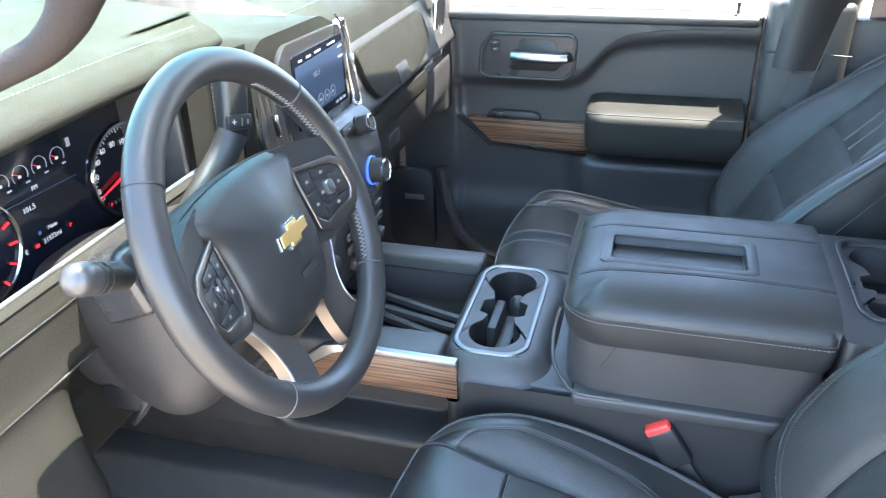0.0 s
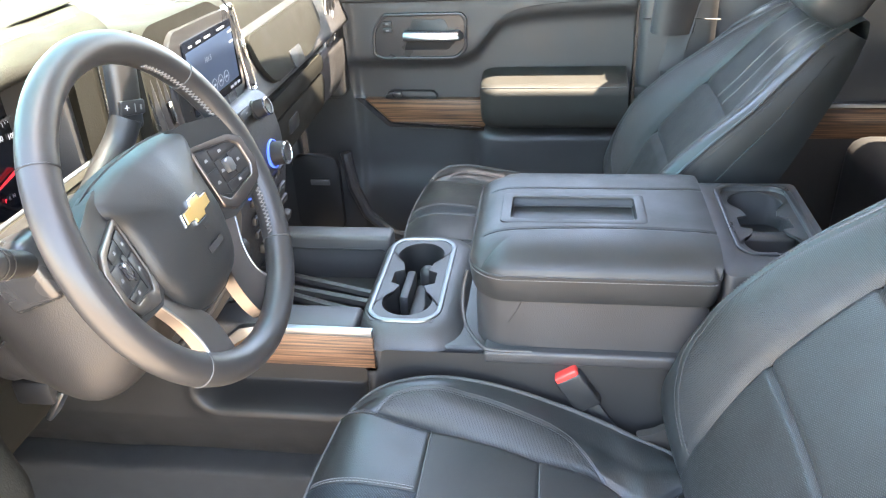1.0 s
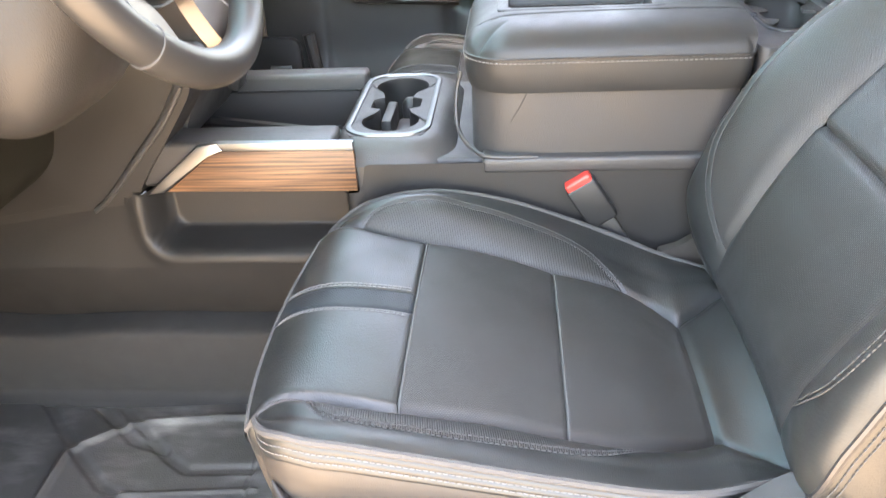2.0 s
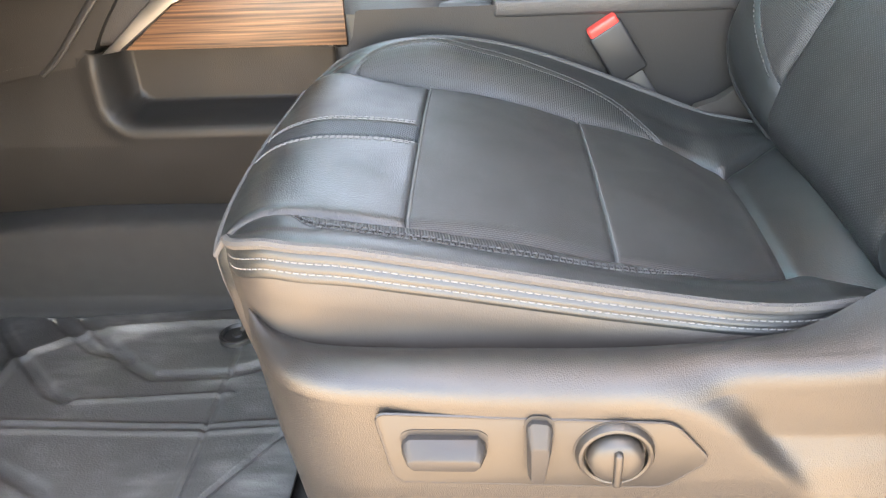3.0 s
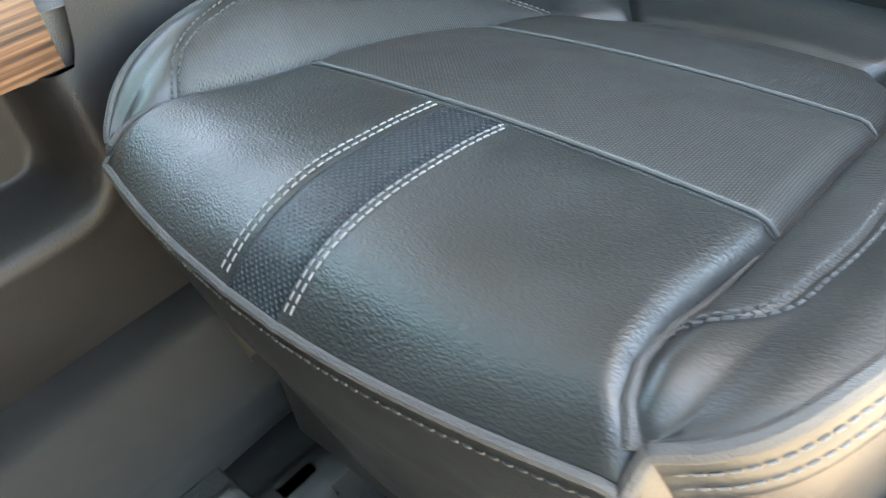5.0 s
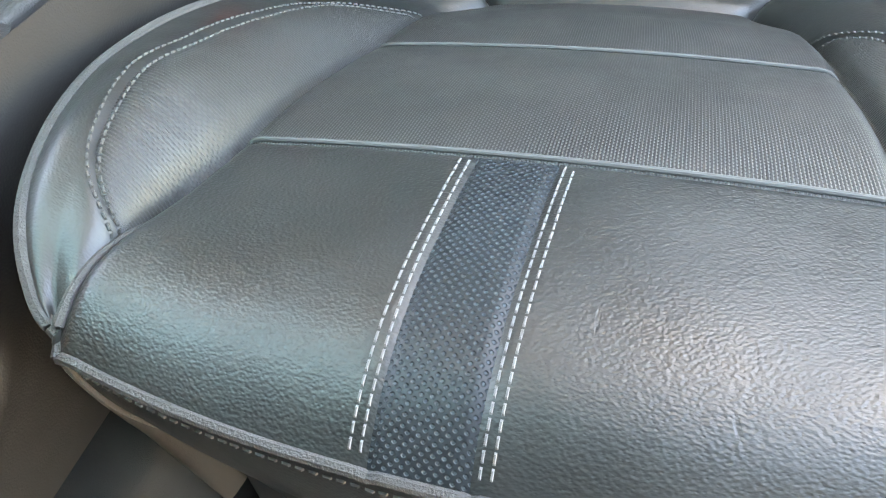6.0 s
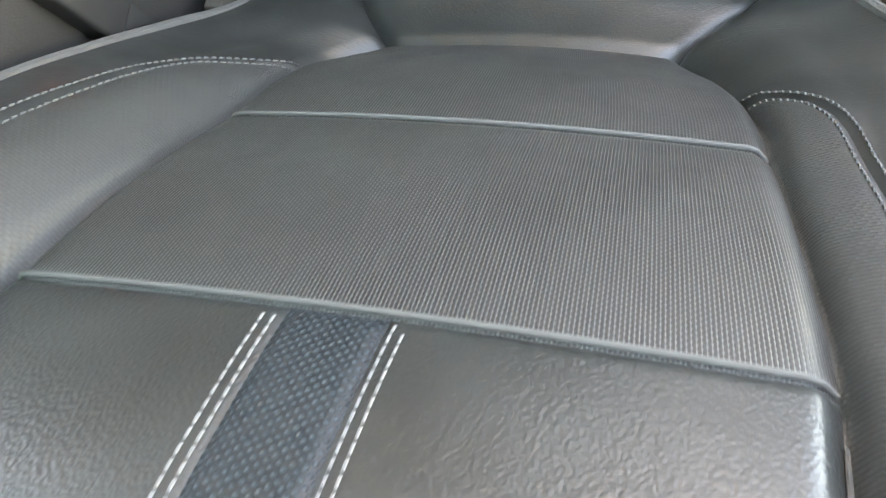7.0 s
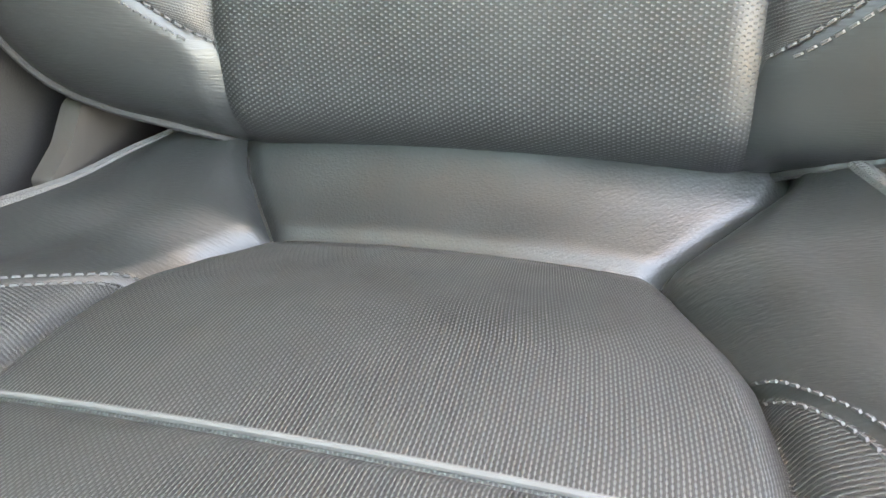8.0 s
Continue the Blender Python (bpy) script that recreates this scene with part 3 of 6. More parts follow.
BACK_O, LEAN = Vector((0.535, 0.262)), radians(30)
INSERT_N = spline([-0.03, -0.004, 0.006, 0.02, 0.05, 0.12, 0.2, 0.32, 0.45, 0.6, 0.66], [-0.06, -0.025, 0.014, 0.039, 0.054, 0.064, 0.066, 0.055, 0.030, 0.0, -0.03])
WING_N = spline([-0.03, 0, 0.016, 0.05, 0.13, 0.24, 0.35, 0.45, 0.55, 0.62, 0.66], [-0.06, -0.014, 0.034, 0.078, 0.108, 0.116, 0.094, 0.058, 0.026, 0.0, -0.03])
EDGE_Y = spline([-0.03, 0.0, 0.013, 0.019, 0.031, 0.058, 0.1, 0.25, 0.4, 0.5, 0.58, 0.66], [0.142, 0.146, 0.160, 0.188, 0.222, 0.248, 0.254, 0.252, 0.238, 0.218, 0.195, 0.15])
INNER_Y = spline([-0.03, 0, 0.08, 0.2, 0.35, 0.5, 0.66], [0.136, 0.134, 0.134, 0.140, 0.135, 0.118, 0.10])


WING_Q = spline([-0.03, 0.058, 0.068, 0.085, 0.12, 0.2, 0.45, 0.6, 0.66], [0.0, 0.0, 0.12, 0.30, 0.56, 0.72, 0.74, 0.5, 0.4])


def back_at(u, y, n):
    """A place on the backrest: u along its lean, n out of its face."""
    return Vector((BACK_O.x + u * math.sin(LEAN) - n * math.cos(LEAN), y, BACK_O.y + u * math.cos(LEAN) + n * math.sin(LEAN)))


def back_n(u, y):
    a, w, e = abs(y), INNER_Y(u), EDGE_Y(u)
    n = INSERT_N(u)
    if a <= w:
        n += -0.006 * bell(w - a, 0.006) - 0.008 * (1 - (a / w) ** 2) - 0.006 * bell(u - 0.24, 0.004) - 0.005 * bell(u - 0.40, 0.004)
    else:
        q = min(1.0, (a - w) / (e - w))
        rise = math.sin(math.pi / 2 * min(1, q / 0.8)) ** 1.1 if q < 0.8 else 1 - 0.30 * ((q - 0.8) / 0.2) ** 2
        n += (WING_N(u) - INSERT_N(u)) * rise - 0.006 * bell(a - w, 0.005) - 0.002 * bell((q - WING_Q(u)) * (e - w), 0.003)
        n += 0.0012 * noise.noise(Vector((u * 20, y * 20, 1)))
    return n


def build_seat(name, label, y0, side, tilt, driver, back=(0.0, 0.0, 1.0), back_seam=0.26):
    """side: +1 or -1, which way the seat's far side lies; back: the backrest's shift in x and y and its height."""
    seat = thing(name, label, "car seat", at=(0.25, y0, -0.02))

    def at(x, y, z):
        return Vector((x, y0 + side * y, z + tilt * y))

    top = lambda x, y: at(x, y, cushion_z(x, y))
    flip = side < 0

    def lift(x, y, h=0.0006):
        e = 0.002
        nx, ny = (cushion_z(x + e, y) - cushion_z(x - e, y)) / (2 * e), (cushion_z(x, y + e) - cushion_z(x, y - e)) / (2 * e)
        n = Vector((-nx, -ny, 1)).normalized()
        p = Vector((x, y, cushion_z(x, y))) + n * h
        return at(*p)

    fine = 1 if driver else 3

    # front leather of the cushion, in three fields
    def field(y_lo, y_hi):
        def f(u, v):
            y = y_lo(0) + (y_hi(0) - y_lo(0)) * v
            x = front(y) + (SEAM_1 - front(y)) * u**1.5
            a, b = y_lo(x), y_hi(x)
            y = a + (b - a) * v
            return top(x, y)
        return f

    g_lo, g_hi = (lambda x: -groove(x, -1)), (lambda x: groove(x, 1))
    s_lo, s_hi = (lambda x: STRIPE[0] + stripe_shift(x)), (lambda x: STRIPE[1] + stripe_shift(x))
    patch("cushion_panel", field(g_lo, s_lo), 72 // fine, 48 // fine, LEATHER, seat, "smooth black leather", flip=flip)
    patch("cushion_panel", field(s_hi, g_hi), 72 // fine, 48 // fine, LEATHER, seat, "smooth black leather", flip=flip)
    patch("accent_stripe", field(s_lo, s_hi), 72 // fine, 24 // fine, PERF_STRIPE, seat, "blue-grey perforated leather stripe", flip=flip)

    # perforated seat insert, two fields, and the plain rear field
    def insert(x0, x1):
        def f(u, v):
            x = x0 + (x1 - x0) * u
            return top(x, -groove(x, -1) + (groove(x, 1) + groove(x, -1)) * v)
        return f

    patch("cushion_insert", insert(SEAM_1, SEAM_2), 64 // fine, 64 // fine, PERF, seat, "perforated black leather", flip=flip)
    patch("cushion_insert", insert(SEAM_2, 0.466), 64 // fine, 64 // fine, PERF, seat, "perforated black leather", flip=flip)
    patch("cushion_rear_panel", insert(0.466, 0.58), 40 // fine, 40 // fine, LEATHER_SMOOTH, seat, "smooth black leather", flip=flip)

    def front_skirt(u, v):
        y = -FRONT_Y[-1] + (FRONT_Y[1] + FRONT_Y[-1]) * u
        p = top(front(y), y)
        out = 0.004 * math.sin(math.pi * min(1, v * 2.2)) if v < 0.45 else 0
        return Vector((p.x - out + 0.040 * v**1.2 + 0.02 * v * (abs(y) / 0.174) ** 2, p.y, p.z - 0.004 + (0.135 - p.z) * v))

    # bolsters
    for s in (1, -1):
        def q_at(x, q):
            w = groove(x, s)
            return top(x, s * (w + (pipe_y(x, s) - w) * q))

        def inner(u, v):
            x = 0.07 + (STITCH_END[s] - 0.07) * u
            return q_at(x, STITCH_S[s](x) * v)

        def outer(u, v):
            x = 0.028 + (0.58 - 0.028) * (0.35 * u * u + 0.65 * u)
            q0 = STITCH_S[s](x) if 0.07 < x < STITCH_END[s] else 0.0
            return q_at(x, q0 + (1 - q0) * v)

        fl = (side * s) < 0
        patch("bolster_panel", inner, 90 // fine, 20 // fine, PERF_BOLSTER, seat, "perforated black leather bolster facing", flip=fl)
        patch("bolster", outer, 140 // fine, 20 // fine, LEATHER_SMOOTH, seat, "smooth black leather bolster", flip=fl)
        bm = bmesh.new()
        for dq in (-0.045, 0.055):
            line = []
            for i in range(131):
                x = 0.062 + (STITCH_END[s] - 0.048) * i / 130
                w = groove(x, s)
                q = min(0.95, STITCH_S[s](x) + dq - 16 * max(0.0, 0.07 - x, x - STITCH_END[s]))
                if q < 0.0:
                    continue
                line.append(lift(x, s * (w + (pipe_y(x, s) - w) * q), 0.0003))
            stitches_bm(line, bm=bm, pitch=0.0052, length=0.004, width=0.0014)
        part("bolster_stitching", bm, THREAD_DARK, seat, "grey double stitching", smooth=False)["kind"] = "stuff"
        # piping along the outer edge, round the tip and back into the groove
        pipe = [at(x, s * pipe_y(x, s), cushion_z(x, s * pipe_y(x, s)) - 0.001) for x in [0.56 - 0.531 * (1 - (1 - i / 80) ** 1.6) for i in range(81)]]
        part("bolster_piping", tube_bm(pipe, 0.0040, 8), PIPING, seat, "grey woven piping")
        bead = [lift(x, s * groove(x, s), 0.0012) for x in [0.0288 + 0.11 * (i / 40) ** 1.5 for i in range(41)]]
        part("groove_piping", tube_bm(bead, lambda t: 0.0034 - 0.0026 * t, 8), PIPING, seat, "grey piped edge of the seat panel")
        tip = [pipe[-1], at(0.0262, s * (FRONT_Y[s] + 0.002), cushion_z(0.028, s * pipe_y(0.028, s)) - 0.004), top(front(FRONT_Y[s]), s * FRONT_Y[s]) + Vector((-0.001, 0, -0.002))]
        part("tip_piping", tube_bm(bent(tip, 4), 0.0036, 8), PIPING, seat, "grey woven piping")
        # side skirt under the piping

        def skirt(u, v):
            x = 0.028 + (0.58 - 0.028) * (0.4 * u * u + 0.6 * u)
            p = pipe_y(x, s)
            z0 = cushion_z(x, s * p) - 0.003
            z1 = 0.13 + 0.02 * u
            y = p + 0.0035 * math.sin(math.pi * min(1, v * 5)) + 0.014 * math.sin(math.pi / 2 * min(1.0, v / 0.4)) - 0.02 * max(0.0, v - 0.4)
            return at(x + 0.028 * v * (1 - u), s * y, z0 + (z1 - z0) * v)

        def band(u, v):
            p = skirt(u, 0.088 * v)
            bulge = 0.0012 + 0.0007 * abs(math.sin(3 * math.pi * v)) - 0.0011 * v**4
            return p + Vector((0, side * s * bulge, 0))

        patch("side_skirt", skirt, 70 // fine, 24, SKIRT, seat, "black vinyl cushion side", flip=not fl)
        patch("skirt_band", band, 70 // fine, 18, LEATHER_SMOOTH, seat, "smooth black leather band", flip=not fl)
        bm = bmesh.new()
        for dv in (0.34, 0.67):
            line = [band(0.002 + 0.978 * i / 120, dv) + Vector((0, side * s * 0.0002, 0)) for i in range(121)]
            stitches_bm(line, normal_at=lambda p: (0, side * s, 0.1), bm=bm, pitch=0.0056, length=0.0044, width=0.0009)
        part("skirt_stitching", bm, THREAD, seat, "pale double stitching", smooth=False)["kind"] = "stuff"

        # corner between the front and the side
        def corner(a, b):
            y = s * (FRONT_Y[s] - 0.0005)
            p0, tip = Vector((front(y), y, cushion_z(front(y), y))), Vector((0.029, y, cushion_z(0.029, y)))
            z = tip.z - 0.20 * a
            if z > p0.z:
                k = (z - p0.z) / (tip.z - p0.z)
                f = at(p0.x + (tip.x - p0.x) * k, y, z)
            else:
                f = front_skirt(0.5 + 0.4985 * s, min(1, (p0.z - z) / (p0.z - 0.131)))
            g = skirt(0.0, min(1, max(0, (cushion_z(0.028, s * pipe_y(0.028, s)) - 0.003 - z) / 0.2)))
            m = f.lerp(g, b)
            m.x -= 0.004 * math.sin(math.pi * b)
            return m

        part("corner_seam", tube_bm([front_skirt(0.5 + 0.4985 * s, i / 20) + Vector((-0.001, 0, 0)) for i in range(21)], 0.0016, 6), PIPING, seat, "grey corner seam")
        patch("corner_leather", corner, 8, 8, LEATHER_SMOOTH, seat, "smooth black leather corner", u=(0, 0.16), flip=not fl)
        patch("corner_gusset", corner, 20, 8, SKIRT, seat, "black vinyl corner", u=(0.16, 1), flip=not fl)

    # front rim: piping, skirt, stitching
    rim = [top(front(y), y) + Vector((-0.001, 0, -0.002)) for y in [-FRONT_Y[-1] + (FRONT_Y[1] + FRONT_Y[-1]) * i / 90 for i in range(91)]]
    part("front_piping", tube_bm(rim, 0.0028, 8), PIPING, seat, "grey woven piping")

    patch("front_skirt", front_skirt, 60 // fine, 24, LEATHER_SMOOTH, seat, "smooth black leather cushion front", flip=flip)
    line = [front_skirt(0.01 + 0.98 * i / 100, 0.05) + Vector((-0.0006, 0, 0)) for i in range(101)]
    part("front_stitching", stitches_bm(line, normal_at=lambda p: (-1, 0, 0.2), pitch=0.0058, length=0.004, width=0.0013), THREAD_DARK, seat, "grey stitching", smooth=False)["kind"] = "stuff"
    # turned edges along the two cross seams, the light they catch painted pale grey
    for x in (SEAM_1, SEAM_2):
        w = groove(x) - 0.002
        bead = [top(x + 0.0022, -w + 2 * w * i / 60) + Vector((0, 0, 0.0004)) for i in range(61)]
        part("cross_seam", tube_bm(bead, 0.0014, 8), SEAM_HIGHLIGHT, seat, "turned leather edge with its highlight painted grey")
    # sewn seams either side of the rear field
    for s in (1, -1):
        seam = [top(x, s * groove(x, s)) + Vector((0, 0, 0.0004)) for x in [0.467 + 0.055 * i / 30 for i in range(31)]]
        part("rear_seam", tube_bm(seam, 0.0010, 6), PLASTIC_DARK, seat, "dark sewn seam")
    # stripe stitching: a double row outside each edge
    bm = bmesh.new()
    for y in (STRIPE[0] - 0.0030, STRIPE[0] - 0.0072, STRIPE[1] + 0.0030, STRIPE[1] + 0.0072):
        xs = [front(y) + 0.002 + (SEAM_1 - front(y) - 0.004) * i / 90 for i in range(91)]
        stitches_bm([lift(x, y + stripe_shift(x), 0.0002) for x in xs], bm=bm, pitch=0.0056, length=0.0046, width=0.0011)
    part("stripe_stitching", bm, THREAD_MID, seat, "pale double stitching", smooth=False)["kind"] = "stuff"
    # inner body
    part("cushion_base", box_bm((0.06, y0 - 0.175, 0.045), (0.60, y0 + 0.175, 0.20), 0.02), PLASTIC_DARK, seat, "dark seat frame")

    # backrest
    bat = lambda u, y, n: at(*back_at(u * back[2], y, n)) + Vector((back[0], back[1], 0))
    face = lambda u, y, h=0.0: bat(u, y, back_n(u, y) + h)

    def back_insert(u0, u1):
        return lambda a, b: face(u0 + (u1 - u0) * a, (2 * b - 1) * INNER_Y(u0 + (u1 - u0) * a))

    patch("backrest_insert", back_insert(-0.02, back_seam), 56 // fine, 48 // fine, PERF_BACK, seat, "perforated black leather", flip=flip)
    patch("backrest_insert", back_insert(back_seam, 0.40), 40 // fine, 48 // fine, PERF_BACK, seat, "perforated black leather", flip=flip)
    patch("backrest_panel", back_insert(0.40, 0.655), 40 // fine, 48 // fine, LEATHER_SMOOTH, seat, "smooth black leather", flip=flip)
    for s in (1, -1):
        fl = (side * s) < 0
        wing = lambda a, b: face(-0.03 + 0.685 * a, s * (INNER_Y(-0.03 + 0.685 * a) + (EDGE_Y(-0.03 + 0.685 * a) - INNER_Y(-0.03 + 0.685 * a)) * b))
        patch("backrest_bolster_panel", lambda a, b: wing(a, b * WING_Q(-0.03 + 0.685 * a)), 90 // fine, 16, PERF_BOLSTER, seat, "perforated black leather", flip=fl)
        patch("backrest_bolster", lambda a, b: wing(a, WING_Q(-0.03 + 0.685 * a) * (1 - b) + b), 90 // fine, 14, LEATHER_SMOOTH, seat, "smooth black leather", flip=fl)
        bm = bmesh.new()
        for db in (-0.02, 0.06):
            stitches_bm([wing(0.133 + 0.842 * i / 150, WING_Q(-0.03 + 0.685 * (0.133 + 0.842 * i / 150)) + db) + Vector((-0.0004, 0, 0.0003)) for i in range(151)], normal_at=lambda p: (-0.8, 0, 0.5), bm=bm, pitch=0.0058, length=0.0044, width=0.0014)
        part("backrest_stitching", bm, THREAD_DARK, seat, "grey double stitching", smooth=False)["kind"] = "stuff"
        edge = [wing(i / 90, 1.0) for i in range(91)]
        part("backrest_piping", tube_bm(edge, 0.0032, 8), LEATHER_OBJ, seat, "black leather piping")

        def flank(a, b):
            u = -0.03 + 0.685 * a
            e = EDGE_Y(u)
            n0 = back_n(u, s * e)
            n1 = -0.075
            y = e + 0.012 * math.sin(math.pi * b) - 0.02 * b
            return bat(u, s * y, n0 + (n1 - n0) * b)

        part("side_seam", tube_bm([flank(0.03 + 0.9 * i / 60, 0.36) for i in range(61)], 0.0013, 6), PLASTIC_DARK, seat, "dark sewn seam")
        bm = bmesh.new()
        for db in (0.05, 0.085):
            stitches_bm([flank(0.03 + 0.94 * i / 120, db) + Vector((0, side * s * 0.0005, 0)) for i in range(121)], normal_at=lambda p: (0, side * s, 0.1), bm=bm, pitch=0.0055, length=0.004, width=0.0012)
        part("side_stitching", bm, THREAD_DARK, seat, "grey double stitching", smooth=False)["kind"] = "stuff"
        patch("backrest_side", flank, 60 // fine, 16, LEATHER_SMOOTH, seat, "black vinyl backrest side", flip=not fl)
    patch("backrest_rear", lambda a, b: bat(-0.03 + 0.685 * a, (2 * b - 1) * (EDGE_Y(-0.03 + 0.685 * a) - 0.02), -0.075), 20, 12, SKIRT, seat, "black vinyl backrest rear", flip=not flip)

    def cap(a, b):
        y = (2 * b - 1) * EDGE_Y(0.655)
        n0 = back_n(0.655, y)
        return bat(0.655 + 0.03 * math.sin(math.pi * a), y * (1 - 0.13 * a), n0 + (-0.075 - n0) * a)

    patch("backrest_top", cap, 12, 24, LEATHER, seat, "smooth black leather", flip=flip)
    # twin stripes up the upper backrest
    bm = bmesh.new()
    for y in (STRIPE[0] - 0.003, STRIPE[0] - 0.008, STRIPE[1] + 0.003, STRIPE[1] + 0.008):
        stitches_bm([face(0.403 + 0.245 * i / 90, y, 0.0003) for i in range(91)], normal_at=lambda p: (-0.8, 0, 0.5), bm=bm, pitch=0.0062, length=0.0045, width=0.0012)
    part("stripe_stitching", bm, THREAD, seat, "pale double stitching", smooth=False)["kind"] = "stuff"
    # headrest
    bm = bmesh.new()
    bmesh.ops.create_cube(bm, size=1)
    for v in bm.verts:
        v.co = Vector((v.co.x * (0.20 if v.co.x > 0 else 0.16), v.co.y * 0.26, v.co.z * 0.11))
    bmesh.ops.bevel(bm, geom=bm.edges[:], offset=0.045, segments=5, profile=0.6, affect="EDGES")
    c = back_at(0.745 * back[2], 0, 0.0)
    bm.transform(Matrix.Translation(at(*c) + Vector((back[0], back[1], 0))) @ Matrix.Rotation(LEAN, 4, "Y") @ Matrix.Rotation(radians(90), 4, "Y"))
    part("headrest", bm, LID, seat, "smooth black leather headrest")
    for y in (-0.07, 0.07):
        part("headrest_post", tube_bm([bat(0.64, y, -0.03), bat(0.76, y, -0.03)], 0.006, 10), CHROME, seat, "chrome post")
    return seat


driver_seat = build_seat("driver_seat", "black leather driver's seat with perforated insert and pale stitching", 0.025, 1, 0.008, True, back_seam=0.24)
passenger_seat = build_seat("passenger_seat", "black leather front passenger seat beside the centre console", 0.895, -1, 0.0, False, (-0.042, 0.012, 0.93), 0.24)


# ---- driver's seat: plastic side trim and switches ----
TRIM_IN_Z = spline([0.05, 0.065, 0.083, 0.10, 0.15, 0.20, 0.26, 0.3144, 0.3925, 0.4426, 0.4737, 0.62], [0.308, 0.299, 0.2965, 0.2990, 0.3025, 0.3040, 0.3030, 0.3020, 0.3010, 0.3065, 0.3166, 0.385])
TRIM_IN_Y = spline([0.05, 0.083, 0.10, 0.15, 0.20, 0.26, 0.34, 0.42, 0.50, 0.62], [-0.184, -0.202, -0.212, -0.222, -0.225, -0.225, -0.220, -0.206, -0.180, -0.180])
RIDGE_Z = spline([0.05, 0.062, 0.080, 0.1196, 0.1659, 0.2316, 0.3043, 0.3814, 0.4228, 0.4609, 0.62], [0.302, 0.2975, 0.2960, 0.2983, 0.3005, 0.299, 0.297, 0.299, 0.2998, 0.3037, 0.375])
RIDGE_Y = spline([0.05, 0.07, 0.10, 0.16, 0.35, 0.62], [-0.190, -0.222, -0.246, -0.258, -0.2585, -0.256])
SWOOSH_X = spline([0.2015, 0.2215, 0.251, 0.2786, 0.2926, 0.3046, 0.3326], [0.4294, 0.4154, 0.388, 0.3645, 0.3408, 0.3328, 0.3288])


def trim_at(u, v):
    """The plastic cover: an upper face that leans in, a rounded ridge, and a side set back behind a sweeping crease."""
    x = 0.05 + 0.57 * (0.3 * u * u + 0.7 * u)
    zi, zr, yr = TRIM_IN_Z(x), RIDGE_Z(x), RIDGE_Y(x)
    yi = TRIM_IN_Y(x)

    def ledge(z):
        soft = 0.0032 + 0.007 * min(1.0, max(0.0, (z - 0.262) / 0.03))
        step = max(-30, min(30, (x - SWOOSH_X(z)) / soft))
        return 0.015 / (1 + math.exp(-step)) * min(1.0, max(0.0, (z - 0.202) / 0.045))

    round_in = min(0.5, 0.013 / max(0.013, yi - yr))
    if v < 0.30:
        s = v / 0.30 * (1 - round_in)
        return Vector((x, yi + (yr + ledge(zr) - yi) * s, zi + (zr - zi) * s + 0.005 * math.sin(math.pi * s)))
    if v < 0.48:
        # shoulder: a quarter turn from the upper face into the side
        k = (v - 0.30) / 0.18
        s = 1 - round_in
        a = Vector((x, yi + (yr + ledge(zr) - yi) * s, zi + (zr - zi) * s + 0.005 * math.sin(math.pi * s)))
        b = Vector((x, yr - 0.0035 + ledge(zr), zr + 0.001))
        c = Vector((x, yr - 0.0035 + ledge(zr - 0.014), zr - 0.014))
        return a * (1 - k) ** 2 + b * 2 * k * (1 - k) + c * k * k
    s = (v - 0.48) / 0.52
    deep = 0.186 - 0.034 * min(1.0, max(0.0, (x - 0.08) / 0.16))
    t = 0.014 / deep + (1 - 0.014 / deep) * s ** 1.25
    z = zr - deep * t
    y = yr - 0.0035 + ledge(z)
    back = 0.018 * t**1.2 * max(0, 1 - u * 3.2)
    return Vector((x + back, y + 0.012 * max(0, t - 0.5) + 0.022 * max(0.0, (t - 0.88) / 0.12) ** 2, z))


trim = patch("side_trim", trim_at, 190, 110, TRIM, driver_seat, "grained black plastic side trim")
TRIM_Y = -0.2628
# switch panel: a plate with a pointed rear end
plate = round_poly([(0.1456, 0.2831), (0.1552, 0.2242), (0.3296, 0.2192), (0.3573, 0.243), (0.3321, 0.2735)], 0.008)
m_plate = Matrix(((1, 0, 0, 0), (0, 0, -1, TRIM_Y), (0, 1, 0, 0), (0, 0, 0, 1)))
panel = part("switch_panel", prism_bm(plate, 0.0022, m_plate, 0.0008), PANEL, driver_seat, "grained black plastic switch plate")
part("seam", tube_bm([m_plate @ Vector((x, y, 0.0012)) for x, y in plate], 0.0013, 6, closed=True), PLASTIC_DARK, panel, "dark joint")


def facet_bm(base, face, depth, m):
    """A moulded key: its base outline drawn in to a smaller face."""
    bm = bmesh.new()
    rings = [[bm.verts.new((x, y, z)) for x, y in pts] for pts, z in ((base, -0.003), (base, depth * 0.45), (face, depth))]
    n = len(base)
    for a, b in zip(rings, rings[1:]):
        for k in range(n):
            bm.faces.new((a[k], a[(k + 1) % n], b[(k + 1) % n], b[k]))
    cap = bm.faces.new(rings[-1])
    edges = set(cap.edges) | {e for f in cap.edges for v in f.verts for e in v.link_edges}
    bmesh.ops.bevel(bm, geom=list(edges), offset=0.0011, segments=2, profile=0.5, affect="EDGES")
    bm.transform(m)
    return bm


